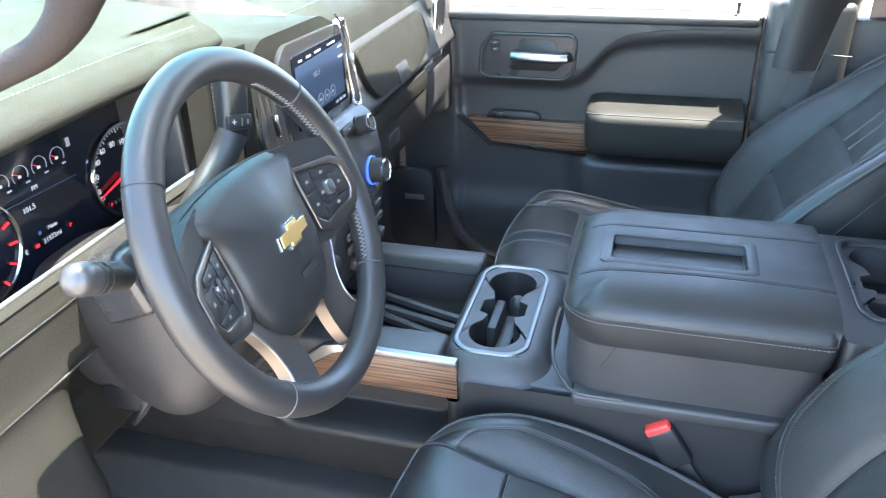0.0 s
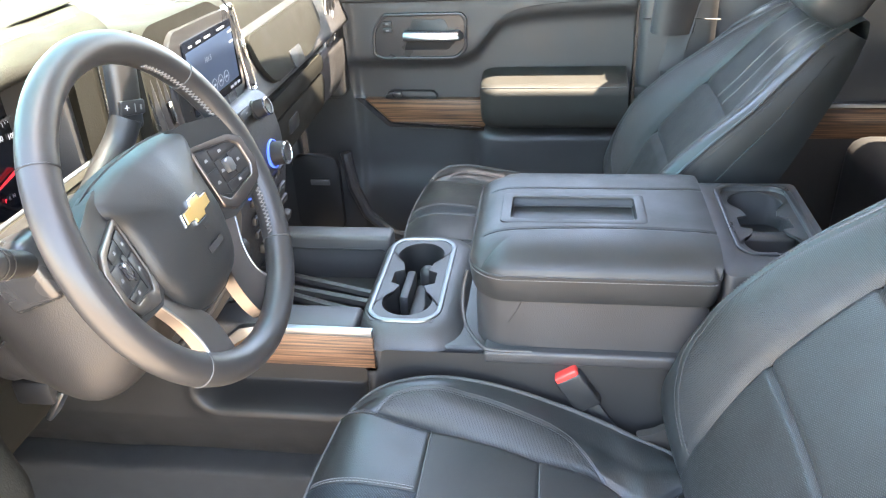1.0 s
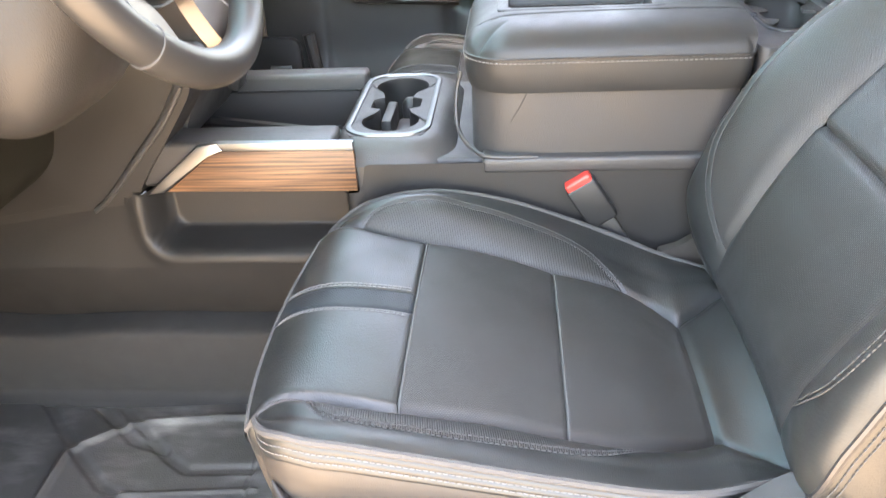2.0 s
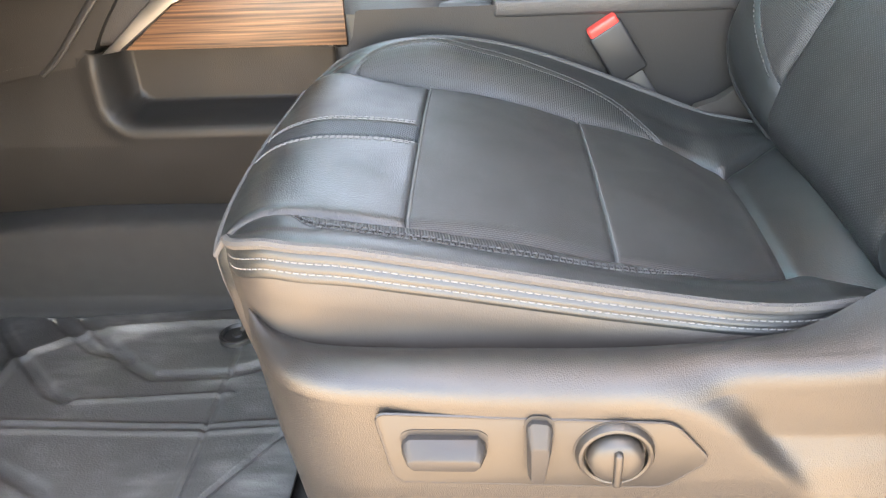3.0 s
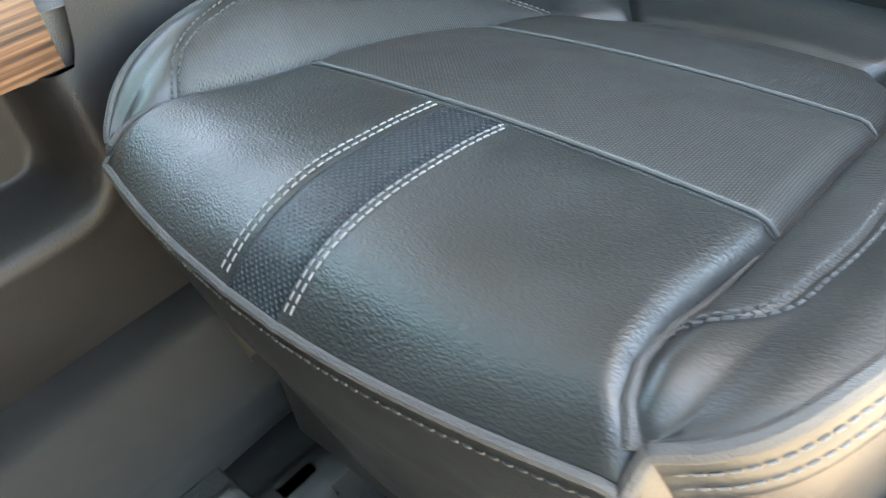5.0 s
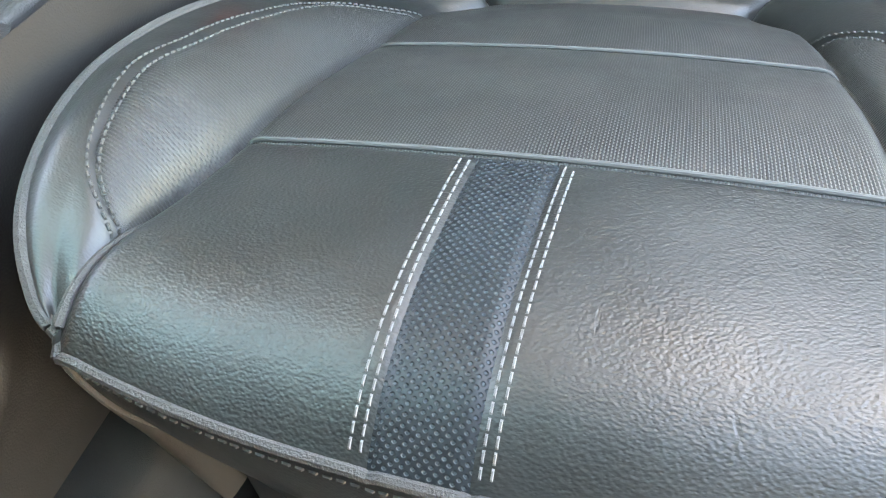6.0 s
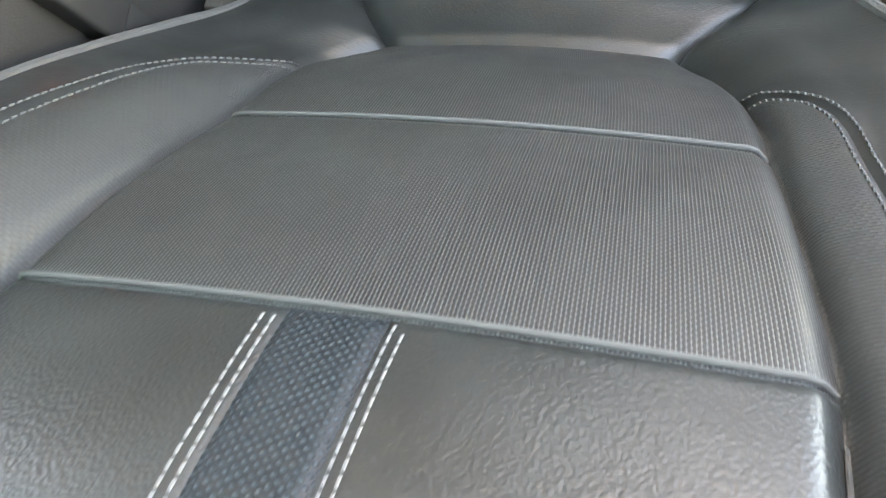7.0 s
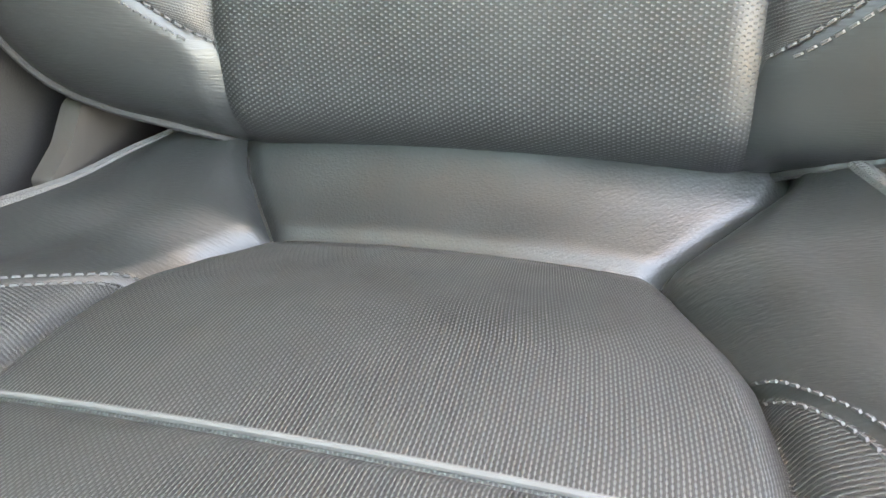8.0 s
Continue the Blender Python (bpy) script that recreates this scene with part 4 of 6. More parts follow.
slider = [(0.1616, 0.2543), (0.1671, 0.2463), (0.2101, 0.2458), (0.2156, 0.2533), (0.2151, 0.2598), (0.2101, 0.266), (0.1671, 0.2666), (0.1618, 0.2613)]
slider_face = [(0.1656, 0.2518), (0.1696, 0.2478), (0.2081, 0.2473), (0.2121, 0.2513), (0.2118, 0.2543), (0.2076, 0.2563), (0.1696, 0.2568), (0.1658, 0.2553)]
# flat dark plate: the recess shade is put into its colour, no hollow cut
part("switch_shade", prism_bm(round_poly([(0.1611, 0.2478), (0.1696, 0.2453), (0.2076, 0.2448), (0.2166, 0.2478), (0.2166, 0.2663), (0.2106, 0.2703), (0.1666, 0.2708), (0.1606, 0.2668)], 0.004), 0.0006, m_plate @ Matrix.Translation((0, 0, 0.0023))), PLASTIC_DARK, panel, "dark plate for the gap and shade round the switch")
part("switch", facet_bm(slider, slider_face, 0.016, m_plate), SWITCH, panel, "grey sliding switch")
recline = [(0.2417, 0.2351), (0.2472, 0.2326), (0.2532, 0.2341), (0.2567, 0.2596), (0.257, 0.2726), (0.2537, 0.2781), (0.2437, 0.2791), (0.2404, 0.2736)]
recline_face = [(0.2432, 0.2371), (0.2472, 0.2351), (0.2517, 0.2361), (0.2547, 0.2586), (0.254, 0.2636), (0.2522, 0.2651), (0.2457, 0.2656), (0.243, 0.2641)]
# second dark plate, painted shade round the recline switch
part("switch_shade", prism_bm(round_poly([(0.2402, 0.2356), (0.2472, 0.2314), (0.2542, 0.2331), (0.2584, 0.2596), (0.2584, 0.2766), (0.2532, 0.2816), (0.2432, 0.2821), (0.2387, 0.2766)], 0.003), 0.0006, m_plate @ Matrix.Translation((0, 0, 0.0023))), PLASTIC_DARK, panel, "dark plate for the gap and shade round the switch")
part("switch", facet_bm(recline, recline_face, 0.015, m_plate), SWITCH, panel, "grey recline switch")
m_knob = m_plate @ Matrix.Translation((0.2966, 0.2509, 0.002))
part("knob_gap", lathe_bm([(0.0262, 0), (0.0262, 0.0007), (0.017, 0.0007)], m_knob, 40), PLASTIC_DARK, panel, "dark gap round the knob")
part("knob_ring", lathe_bm([(0.0195, 0), (0.0193, 0.0030), (0.0202, 0.0052), (0.0216, 0.0060), (0.0232, 0.0054), (0.0246, 0.0032), (0.0252, 0.0)], m_knob, 48), PANEL, panel, "raised black ring")
part("knob", lathe_bm([(0.0180, 0), (0.0180, 0.006), (0.0168, 0.0095), (0.0140, 0.0120), (0.008, 0.0135), (0, 0.014)], m_knob, 48), PANEL, panel, "round grey lumbar knob")
part("grip", box_bm((-0.0028, -0.0155, 0.008), (0.0028, 0.0130, 0.0172), 0.0026, 3, m_knob), PANEL, panel, "raised grip bar")

# recliner cover between the cushion and the backrest
recliner = round_poly([(0.461, 0.288), (0.486, 0.296), (0.506, 0.310), (0.514, 0.311), (0.524, 0.297), (0.575, 0.252), (0.575, 0.228), (0.465, 0.255)], 0.004)
part("recliner_cover", prism_bm(recliner, 0.014, Matrix(((1, 0, 0, 0), (0, 0, -1, 0.264), (0, 1, 0, 0), (0, 0, 0, 1))), 0.003), SKIRT, driver_seat, "grey plastic recliner cover")

# seat track under the cushion
for y in (-0.13, 0.17):
    track = thing("seat_track", "dark steel seat track bolted to the floor", "seat track", group="seat tracks", at=(0.3, y, -0.02))
    part("rail", prism_bm([(y - 0.022, -0.02), (y + 0.022, -0.02), (y + 0.022, 0.022), (y + 0.010, 0.030), (y - 0.010, 0.030), (y - 0.022, 0.022)], 0.60, Matrix(((0, 0, 1, 0.02), (1, 0, 0, 0), (0, 1, 0, 0), (0, 0, 0, 1))), 0.002), PLASTIC_DARK, track)
    part("end_cover", prism_bm(round_poly([(y - 0.030, -0.018), (y + 0.030, -0.018), (y + 0.027, 0.020), (y + 0.012, 0.030), (y - 0.012, 0.030), (y - 0.027, 0.020)], 0.006), 0.05, Matrix(((0, 0, 1, 0.005), (1, 0, 0, 0), (0, 1, 0, 0), (0, 0, 0, 1))), 0.004), PLASTIC_DARK, track, "black plastic end cover")
    if y > 0:
        continue
    part("bracket", box_bm((0.055, y - 0.034, 0.022), (0.20, y + 0.034, 0.029), 0.002, 2), CHROME_DARK, track, "dark steel bracket")
    for x in (0.075, 0.175):
        part("bolt", lathe_bm([(0.009, 0), (0.009, 0.004), (0.006, 0.007), (0, 0.007)], Matrix.Translation((x, y - 0.020, 0.029)), 12), CHROME_DARK, track, "dark bolt head")


# ---- driver's seat belt buckle ----
buckle = thing("seat_belt_buckle", "black seat belt buckle with red release button beside the seat", "buckle", at=(0.41, 0.28, 0.25))
axis = Vector((-0.54, 0.0, 0.84))
mb = basis(Vector((0.390, 0.280, 0.322)), (0.84, 0.0, 0.54), axis)
part("housing", box_bm((-0.021, 0, -0.011), (0.021, 0.066, 0.011), 0.004, 3, mb), PLASTIC_DARK, buckle, "black plastic housing")
part("release_button", box_bm((-0.0185, 0.062, -0.009), (0.0185, 0.0745, 0.010), 0.003, 3, mb), RED, buckle, "red push button")
part("stalk", box_bm((-0.014, -0.13, -0.003), (0.014, 0.004, 0.003), 0.002, 2, mb), PLASTIC_DARK, buckle, "black webbing stalk")


# ---- centre console ----
console = thing("centre_console", "black plastic centre console with cup holders and open tray", "console", at=(0.1, 0.46, -0.02))


# lower body with a pocket let into its side
def lower_side(u, v):
    x = -0.86 + 1.48 * u
    high = 0.364 + 0.042 / (1 + math.exp(-(x - 0.062) / 0.0015))
    z = 0.13 + (high - 0.13) * v
    y = 0.286 if z > 0.245 else 0.286 + 0.040 * ((0.245 - z) / 0.115) ** 1.3
    # pocket with rounded lower corners and a soft lip
    px, pz, r = abs(x + 0.111) - 0.151 + 0.035, 0.267 + 0.035 - z, 0.035
    d = math.hypot(max(px, 0), max(pz, 0)) + min(0, max(px, pz)) - r
    k = min(1.0, max(0.0, -d / 0.016)) * min(1.0, max(0.0, (0.366 - z) / 0.004))
    y += 0.068 * (k * k * (3 - 2 * k))
    y -= 0.004 * bell(d - 0.010, 0.010) * (x < 0.06) * min(1.0, max(0.0, (0.37 - z) / 0.03))
    if x < -0.25:
        t = min(1, (-0.25 - x) / 0.2)
        y += 0.05 * t * (v > 0.5) * (v - 0.5)
    return Vector((x, y, z))


patch("lower_side", lower_side, 246, 84, CONSOLE_SHADED, console, "grained black plastic side with pocket")
part("body", box_bm((-0.30, 0.372, -0.02), (0.66, 0.645, 0.335), 0.01), PLASTIC_DARK, console, "dark inner body")
# rails round the open tray
part("rail", box_bm((-0.30, 0.300, 0.369), (0.022, 0.365, 0.436), 0.008, 3), PLASTIC, console)
part("rail", box_bm((-0.30, 0.598, 0.335), (0.022, 0.645, 0.436), 0.008, 3), PLASTIC, console)
part("tray_floor", box_bm((-0.30, 0.36, 0.335), (0.03, 0.60, 0.345), 0.003), PLASTIC_DARK, console, "dark ribbed tray floor")
for x0, x1, y0_, y1_ in ((-0.26, 0.020, 0.600, 0.512), (-0.26, 0.020, 0.556, 0.482), (-0.26, 0.010, 0.543, 0.444), (-0.26, -0.06, 0.500, 0.420)):
    part("tray_rib", tube_bm([(x0, y0_, 0.357), (x1, y1_, 0.357)], 0.0095, 8, flat=1.2), PLASTIC, console)
part("tray_trim", tube_bm([(-0.28, 0.5965, 0.409), (0.005, 0.5965, 0.409), (0.012, 0.590, 0.409)], 0.0022, 6), PLASTIC_SMOOTH, console, "bright edge of the tray wall")
part("cross_rail", prism_bm(round_rect(0.018, 0.302, 0.235, 0.643, 0.012, 8), 0.046, Matrix.Translation((0, 0, 0.360)), 0.006, 3, hole=round_rect(0.034, 0.336, 0.146, 0.606, 0.034, 8)), PLASTIC, console, "grained black plastic deck")


def skirt_bm(top, low, z0, z1, power, rings=10):
    """A flared surround between two outlines with as many points each."""
    bm = bmesh.new()
    rows = []
    for k in range(rings + 1):
        t = k / rings
        rows.append([bm.verts.new((a + (c - a) * t, b + (d - b) * t, z0 + (z1 - z0) * t**power)) for (a, b), (c, d) in zip(top, low)])
    n = len(top)
    for a, b in zip(rows, rows[1:]):
        for k in range(n):
            bm.faces.new((a[k], a[(k + 1) % n], b[(k + 1) % n], b[k]))
    return bm


part("cup_surround", skirt_bm(round_rect(0.030, 0.332, 0.150, 0.610, 0.038, 8), round_rect(0.012, 0.2885, 0.192, 0.650, 0.064, 8), 0.4285, 0.400, 2.2), PLASTIC, console, "black plastic surround sloping away from the cups")
part("box_lip", tube_bm(bent([(0.300, 0.2885, 0.4125), (0.236, 0.288, 0.414), (0.214, 0.304, 0.418), (0.196, 0.330, 0.428), (0.189, 0.350, 0.448), (0.190, 0.366, 0.480), (0.196, 0.372, 0.505)], 6), 0.0030, 8), PLASTIC, console, "raised lip round the storage box")
# cup holder plate and bezel
bezel_o = round_rect(0.028, 0.330, 0.152, 0.612, 0.040, 8)
bezel_i = round_rect(0.037, 0.339, 0.143, 0.603, 0.033, 8)
cup = part("cup_holder", prism_bm(bezel_o, 0.010, Matrix.Translation((0, 0, 0.422)), 0.003, hole=bezel_i), BEZEL_SATIN, console, "satin silver rounded bezel")


hole_pts = []
for k in range(22):
    a = radians(130 + 280 * k / 21)
    hole_pts.append((0.090 + 0.042 * math.cos(a), 0.392 + 0.042 * math.sin(a)))
hole_pts += [(0.112, 0.442), (0.128, 0.450), (0.128, 0.485), (0.112, 0.494)]
for k in range(22):
    a = radians(-50 + 280 * k / 21)
    hole_pts.append((0.090 + 0.042 * math.cos(a), 0.550 + 0.042 * math.sin(a)))
hole_pts += [(0.068, 0.494), (0.052, 0.485), (0.052, 0.450), (0.068, 0.442)]


def ring_between(inner, box):
    """The plate's outer outline, matched point by point to the hole."""
    x0, y0_, x1, y1_ = box
    cx, cy = (x0 + x1) / 2, (y0_ + y1_) / 2
    out = []
    for x, y in inner:
        dx, dy = x - cx, y - cy
        k = min((x1 - cx) / abs(dx) if dx else 1e9, (y1_ - cy) / abs(dy) if dy else 1e9)
        out.append((cx + dx * k, cy + dy * k))
    return out


part("plate", prism_bm(ring_between(hole_pts, (0.034, 0.334, 0.146, 0.608)), 0.005, Matrix.Translation((0, 0, 0.424)), hole=hole_pts), PLASTIC, cup, "grained black plastic plate")
wall_pts = hole_pts
bm = bmesh.new()
up_ring = [bm.verts.new((x, y, 0.426)) for x, y in wall_pts]
dn_ring = [bm.verts.new((0.09 + (x - 0.09) * 0.9, y, 0.352)) for x, y in wall_pts]
for i in range(len(wall_pts)):
    j = (i + 1) % len(wall_pts)
    bm.faces.new((up_ring[i], up_ring[j], dn_ring[j], dn_ring[i]))
bm.faces.new(dn_ring)
part("well", bm, PLASTIC_DARK, cup, "dark cup wells")
part("divider", box_bm((0.070, 0.42, 0.355), (0.086, 0.51, 0.418), 0.004), PLASTIC_DARK, cup, "dark divider")
part("post", lathe_bm([(0.015, 0), (0.0150, 0.050), (0.0135, 0.058), (0.009, 0.064), (0, 0.067)], Matrix.Translation((0.104, 0.525, 0.352)), 24), PLASTIC_DARK, cup, "dark rounded post")
part("divider", box_bm((0.086, 0.395, 0.355), (0.112, 0.505, 0.392), 0.006), PLASTIC_DARK, cup, "dark divider")
# wood and silver strip on the near side
m_side = Matrix(((1, 0, 0, 0), (0, 0, -1, 0.300), (0, 1, 0, 0), (0, 0, 0, 1)))
wood = part("wood_panel", prism_bm([(-0.222, 0.366), (0.052, 0.364), (0.052, 0.424), (-0.128, 0.426), (-0.15, 0.42)], 0.008, m_side, 0.0015), WOOD, console, "brown open-pore wood inlay")
part("silver_strip", prism_bm([(-0.128, 0.427), (0.052, 0.425), (0.052, 0.437), (-0.135, 0.439)], 0.011, m_side, 0.002), SILVER, console, "satin silver strip")
part("silver_end", prism_bm([(-0.252, 0.362), (-0.226, 0.366), (-0.152, 0.422), (-0.128, 0.427), (-0.135, 0.439), (-0.165, 0.434)], 0.011, m_side, 0.002), SILVER, console, "satin silver end piece")

# storage box behind the cups, its side and ledge
part("ledge", box_bm((0.226, 0.284, 0.390), (0.60, 0.33, 0.413), 0.006, 3), PLASTIC, console, "narrow plastic ledge")
lid = part("lid", box_bm((0.225, 0.312, 0.500), (0.555, 0.608, 0.530), 0.012, 4), LID, console, "padded black leather lid")


def lid_plan(u, v):
    """The lid's outline in plan: well rounded at the front corners, tighter at the rear."""
    x, y = 0.203 + 0.362 * u, 0.291 + 0.338 * v
    r = 0.062 if u < 0.5 else 0.015
    ex = (u if u < 0.5 else 1 - u) * 0.362
    ey = min(v, 1 - v) * 0.338
    if ex < r and ey < r:
        a, b = r - ex, r - ey
        m = max(a, b)
        k = m / max(1e-9, math.hypot(a, b))
        x += (a - a * k) * (1 if u < 0.5 else -1)
        y += (b - b * k) * (1 if v < 0.5 else -1)
    return x, y


def lid_top(u, v):
    x, y = lid_plan(u, v)
    ex = min(1, min(u, 1.12 - u) * 0.362 / 0.075)
    ey = min(1, min(v, 1 - v) * 0.338 / 0.095)
    z = 0.541 + 0.039 * (1 - (1 - ex) ** 2.4) ** 0.5 * (1 - (1 - ey) ** 2.4) ** 0.5
    z -= 0.0022 * bell(y - (0.368 + 0.012 * math.sin((x - 0.24) * 9)), 0.002) * (x > 0.22)
    z -= 0.0022 * bell(y - 0.520, 0.002) * (x > 0.22)
    if 0.258 < x < 0.458 and 0.402 < y < 0.488:
        k = min((x - 0.258), (0.458 - x), (y - 0.402), (0.488 - y))
        z -= 0.018 * min(1, k / 0.004)
    return Vector((x, y, z))


def lid_side(u, v):
    """Side wall of the lid, all round."""
    s = u * 4
    k, f = int(min(3, s)), s - int(min(3, s))
    a, b = ((f, 0.0), (1.0, f), (1 - f, 1.0), (0.0, 1 - f))[k]
    x, y = lid_plan(a, b)
    drop = v * 0.045
    inset = 0.010 * v**3
    return Vector((x + (0.384 - x) * inset * 3, y + (0.46 - y) * inset * 3, 0.5425 - drop))


box_line = []
for a, b in [(i / 24, 0.0) for i in range(24)] + [(1.0, i / 24) for i in range(24)] + [(1 - i / 24, 1.0) for i in range(24)] + [(0.0, 1 - i / 24) for i in range(24)]:
    x, y = lid_plan(a, b)
    box_line.append((x + (0.384 - x) * 0.045, y + (0.46 - y) * 0.055))
part("box", prism_bm(box_line, 0.150, Matrix.Translation((0, 0, 0.355))), PLASTIC, console, "grained black plastic storage box")
part("box_seam", tube_bm([(0.286, 0.2995, 0.499), (0.276, 0.2995, 0.478), (0.264, 0.3000, 0.458)], 0.0009, 6), PLASTIC_DARK, console, "dark panel joint")
part("rear_cord", tube_bm([Vector((*lid_plan(1.0, i / 30), 0.560 - 0.018 * abs(i / 15 - 1) ** 3)) for i in range(31)], 0.0022, 6), PLASTIC_SMOOTH, lid, "bright rear edge of the lid")
for y_of in (lambda x: 0.368 + 0.012 * math.sin((x - 0.24) * 9), lambda x: 0.520):
    seam = []
    for i in range(61):
        x = 0.224 + 0.330 * i / 60
        p = lid_top((x - 0.203) / 0.362, (y_of(x) - 0.291) / 0.338)
        seam.append(p + Vector((0, 0, 0.0012)))
    part("lid_seam", tube_bm(seam, 0.0011, 6), PLASTIC_DARK, lid, "dark sewn seam")
patch("lid_wall", lid_side, 240, 8, LID, lid, "black leather lid side")
patch("lid_cover", lid_top, 130, 130, LID, lid, "smooth black leather lid top with moulded tray")
part("tray_rim", prism_bm(round_rect(0.246, 0.392, 0.470, 0.498, 0.012), 0.004, Matrix.Translation((0, 0, 0.5765)), 0.0015, hole=round_rect(0.262, 0.406, 0.454, 0.484, 0.008)), LID, lid, "black plastic tray rim")
part("tray_line", tube_bm([(x, y, 0.5650) for x, y in round_rect(0.2635, 0.4075, 0.4525, 0.4825, 0.007)], 0.0010, 6, closed=True), TIP, lid, "fine grey line inside the tray")
line = [Vector((*lid_plan(1 - i / 90, 0.0), 0.5375)) + Vector((0, -0.0010, 0)) for i in range(91)] + [Vector((*lid_plan(0.0, i / 60), 0.5375)) + Vector((-0.0010, 0, 0)) for i in range(61)]
part("lid_stitching", stitches_bm(line, normal_at=lambda p: (-0.3, -1, 0.4), pitch=0.0060, length=0.0044, width=0.0013), THREAD_MID, lid, "grey stitching", smooth=False)["kind"] = "stuff"
part("lid_cord", tube_bm([Vector((*lid_plan(1 - i / 90, 0.0), 0.5425)) for i in range(91)] + [Vector((*lid_plan(0.0, i / 60), 0.5425)) for i in range(1, 61)], 0.0016, 6), LEATHER_OBJ, lid, "black leather cord")
# rear cup unit
rim_o, rim_i = round_rect(0.598, 0.36, 0.722, 0.606, 0.03, 8), round_rect(0.606, 0.368, 0.714, 0.598, 0.026, 8)
rear = part("rear_unit", prism_bm(round_rect(0.569, 0.300, 0.738, 0.622, 0.014, 8), 0.10, Matrix.Translation((0, 0, 0.448)), 0.006, hole=rim_i), PLASTIC, console, "black plastic rear cup unit")
part("rear_cup", prism_bm(rim_o, 0.004, Matrix.Translation((0, 0, 0.547)), 0.0015, hole=rim_i), PLASTIC_SMOOTH, rear, "black cup rim")
part("rear_cup_floor", box_bm((0.59, 0.35, 0.450), (0.73, 0.615, 0.478), 0.002), PLASTIC_DARK, rear, "dark cup floor")
rear_hole = [(0.660 + (x - 0.09) * 1.05, 0.483 + (y - 0.471) * 0.92) for x, y in hole_pts]
part("rear_plate", prism_bm(ring_between(rear_hole, (0.604, 0.366, 0.716, 0.600)), 0.004, Matrix.Translation((0, 0, 0.538)), hole=rear_hole), PLASTIC, rear, "black plate round the rear cups")
part("divider", box_bm((0.610, 0.468, 0.478), (0.712, 0.496, 0.520), 0.008, 3), PLASTIC, rear, "black cup divider")


# ---- floor covering ----
def carpet_side(u, v):
    """A soft fold over the tunnel's edge, a full face and a flared foot."""
    x = -0.86 + 1.5 * u
    k = min(1.0, v / 0.16)
    f = max(0.0, (v - 0.16) / 0.84)
    y = 0.340 - 0.066 * math.sin(k * math.pi / 2) - 0.006 * math.sin(math.pi * f) + 0.014 * f - 0.030 * max(0.0, f - 0.8) / 0.2 * max(0.0, f - 0.8) / 0.2
    y += 0.004 * math.sin(x * 5) - 0.05 * max(0.0, (-0.50 - x) / 0.36) ** 1.5
    wave = 0.010 * bell(x + 0.47, 0.09) * (1 - f)
    return Vector((x, y, 0.139 - wave - 0.006 * k - 0.138 * f + 0.003 * noise.noise(Vector((x * 4, 0, 0)))))


tagged(patch("carpet_tunnel", carpet_side, 80, 30, CARPET_LIGHT, None, thick=0.004), "grey carpet over the floor tunnel", "carpet", kind="structure")
floor_mat = thing("floor_mat", "dusty black rubber floor mat with moulded ribs", "floor mat", at=(-0.3, 0.0, -0.02))


def near_line(x, y, pts):
    best = 9.0
    for (ax, ay), (bx, by) in zip(pts, pts[1:]):
        dx, dy = bx - ax, by - ay
        t = max(0.0, min(1.0, ((x - ax) * dx + (y - ay) * dy) / (dx * dx + dy * dy)))
        best = min(best, math.hypot(x - ax - t * dx, y - ay - t * dy))
    return best


MAT_LIP = [(-0.390, -0.30), (-0.405, 0.05), (-0.408, 0.155), (-0.328, 0.216), (-0.19, 0.230), (0.0, 0.228)]
MAT_CHANNELS = [[(-0.494, 0.258), (-0.407, 0.163), (-0.325, 0.086), (-0.30, 0.075)], [(-0.42, 0.266), (-0.314, 0.177), (-0.260, 0.160)],
                [(-0.377, 0.267), (-0.246, 0.143), (-0.212, 0.121), (-0.119, 0.124), (-0.06, 0.145)], [(-0.36, -0.02), (-0.26, -0.07), (-0.20, -0.16)]]
MAT_RIBS = [[(-0.39, 0.036), (-0.11, 0.027), (-0.02, 0.036)], [(-0.39, 0.021), (-0.11, 0.015), (-0.02, 0.024)], [(-0.30, 0.070), (-0.10, 0.085)]]
MAT_CUTS = [[(-0.113, 0.175), (-0.106, -0.30)], [(-0.019, 0.017), (-0.10, -0.11)]]


def mat_z(x, y):
    z = 0.0 + 0.004 * noise.noise(Vector((x * 5, y * 5, 2)))
    z += 0.007 * bell(near_line(x, y, MAT_LIP), 0.006)
    for c in MAT_CHANNELS:
        d = near_line(x, y, c)
        z -= 0.005 * (1 / (1 + math.exp((d - 0.008) / 0.0012)))
    for c in MAT_RIBS:
        z += 0.0035 * bell(near_line(x, y, c), 0.0035)
    for c in MAT_CUTS:
        z -= 0.004 * bell(near_line(x, y, c), 0.0025)
    return z


patch("sheet", lambda u, v: Vector((-0.74 + 0.75 * u, -0.33 + 0.592 * v, mat_z(-0.74 + 0.75 * u, -0.33 + 0.592 * v))), 250, 200, RUBBER, floor_mat, thick=0.004)
m_bt = Matrix.Translation((-0.121, 0.197, 0.003))
part("retainer", lathe_bm([(0.025, 0), (0.0245, 0.005), (0.022, 0.0065), (0.0195, 0.005), (0.018, 0.002), (0.007, 0.002), (0.006, 0.005), (0, 0.005)], m_bt, 36), PLASTIC_DARK, floor_mat, "round black mat retainer")
part("tag", box_bm((-0.003, -0.0015, 0), (0.003, 0.0015, 0.016), 0.001, 1, Matrix.Translation((-0.117, 0.204, 0.006)) @ Matrix.Rotation(radians(25), 4, "Y")), TIP, floor_mat, "small pale tag")


# ---- passenger door ----
DY = 1.29
door = thing("passenger_door", "closed black passenger door with wood inlay and leather armrest", "door", at=(0.1, DY, 0.0))


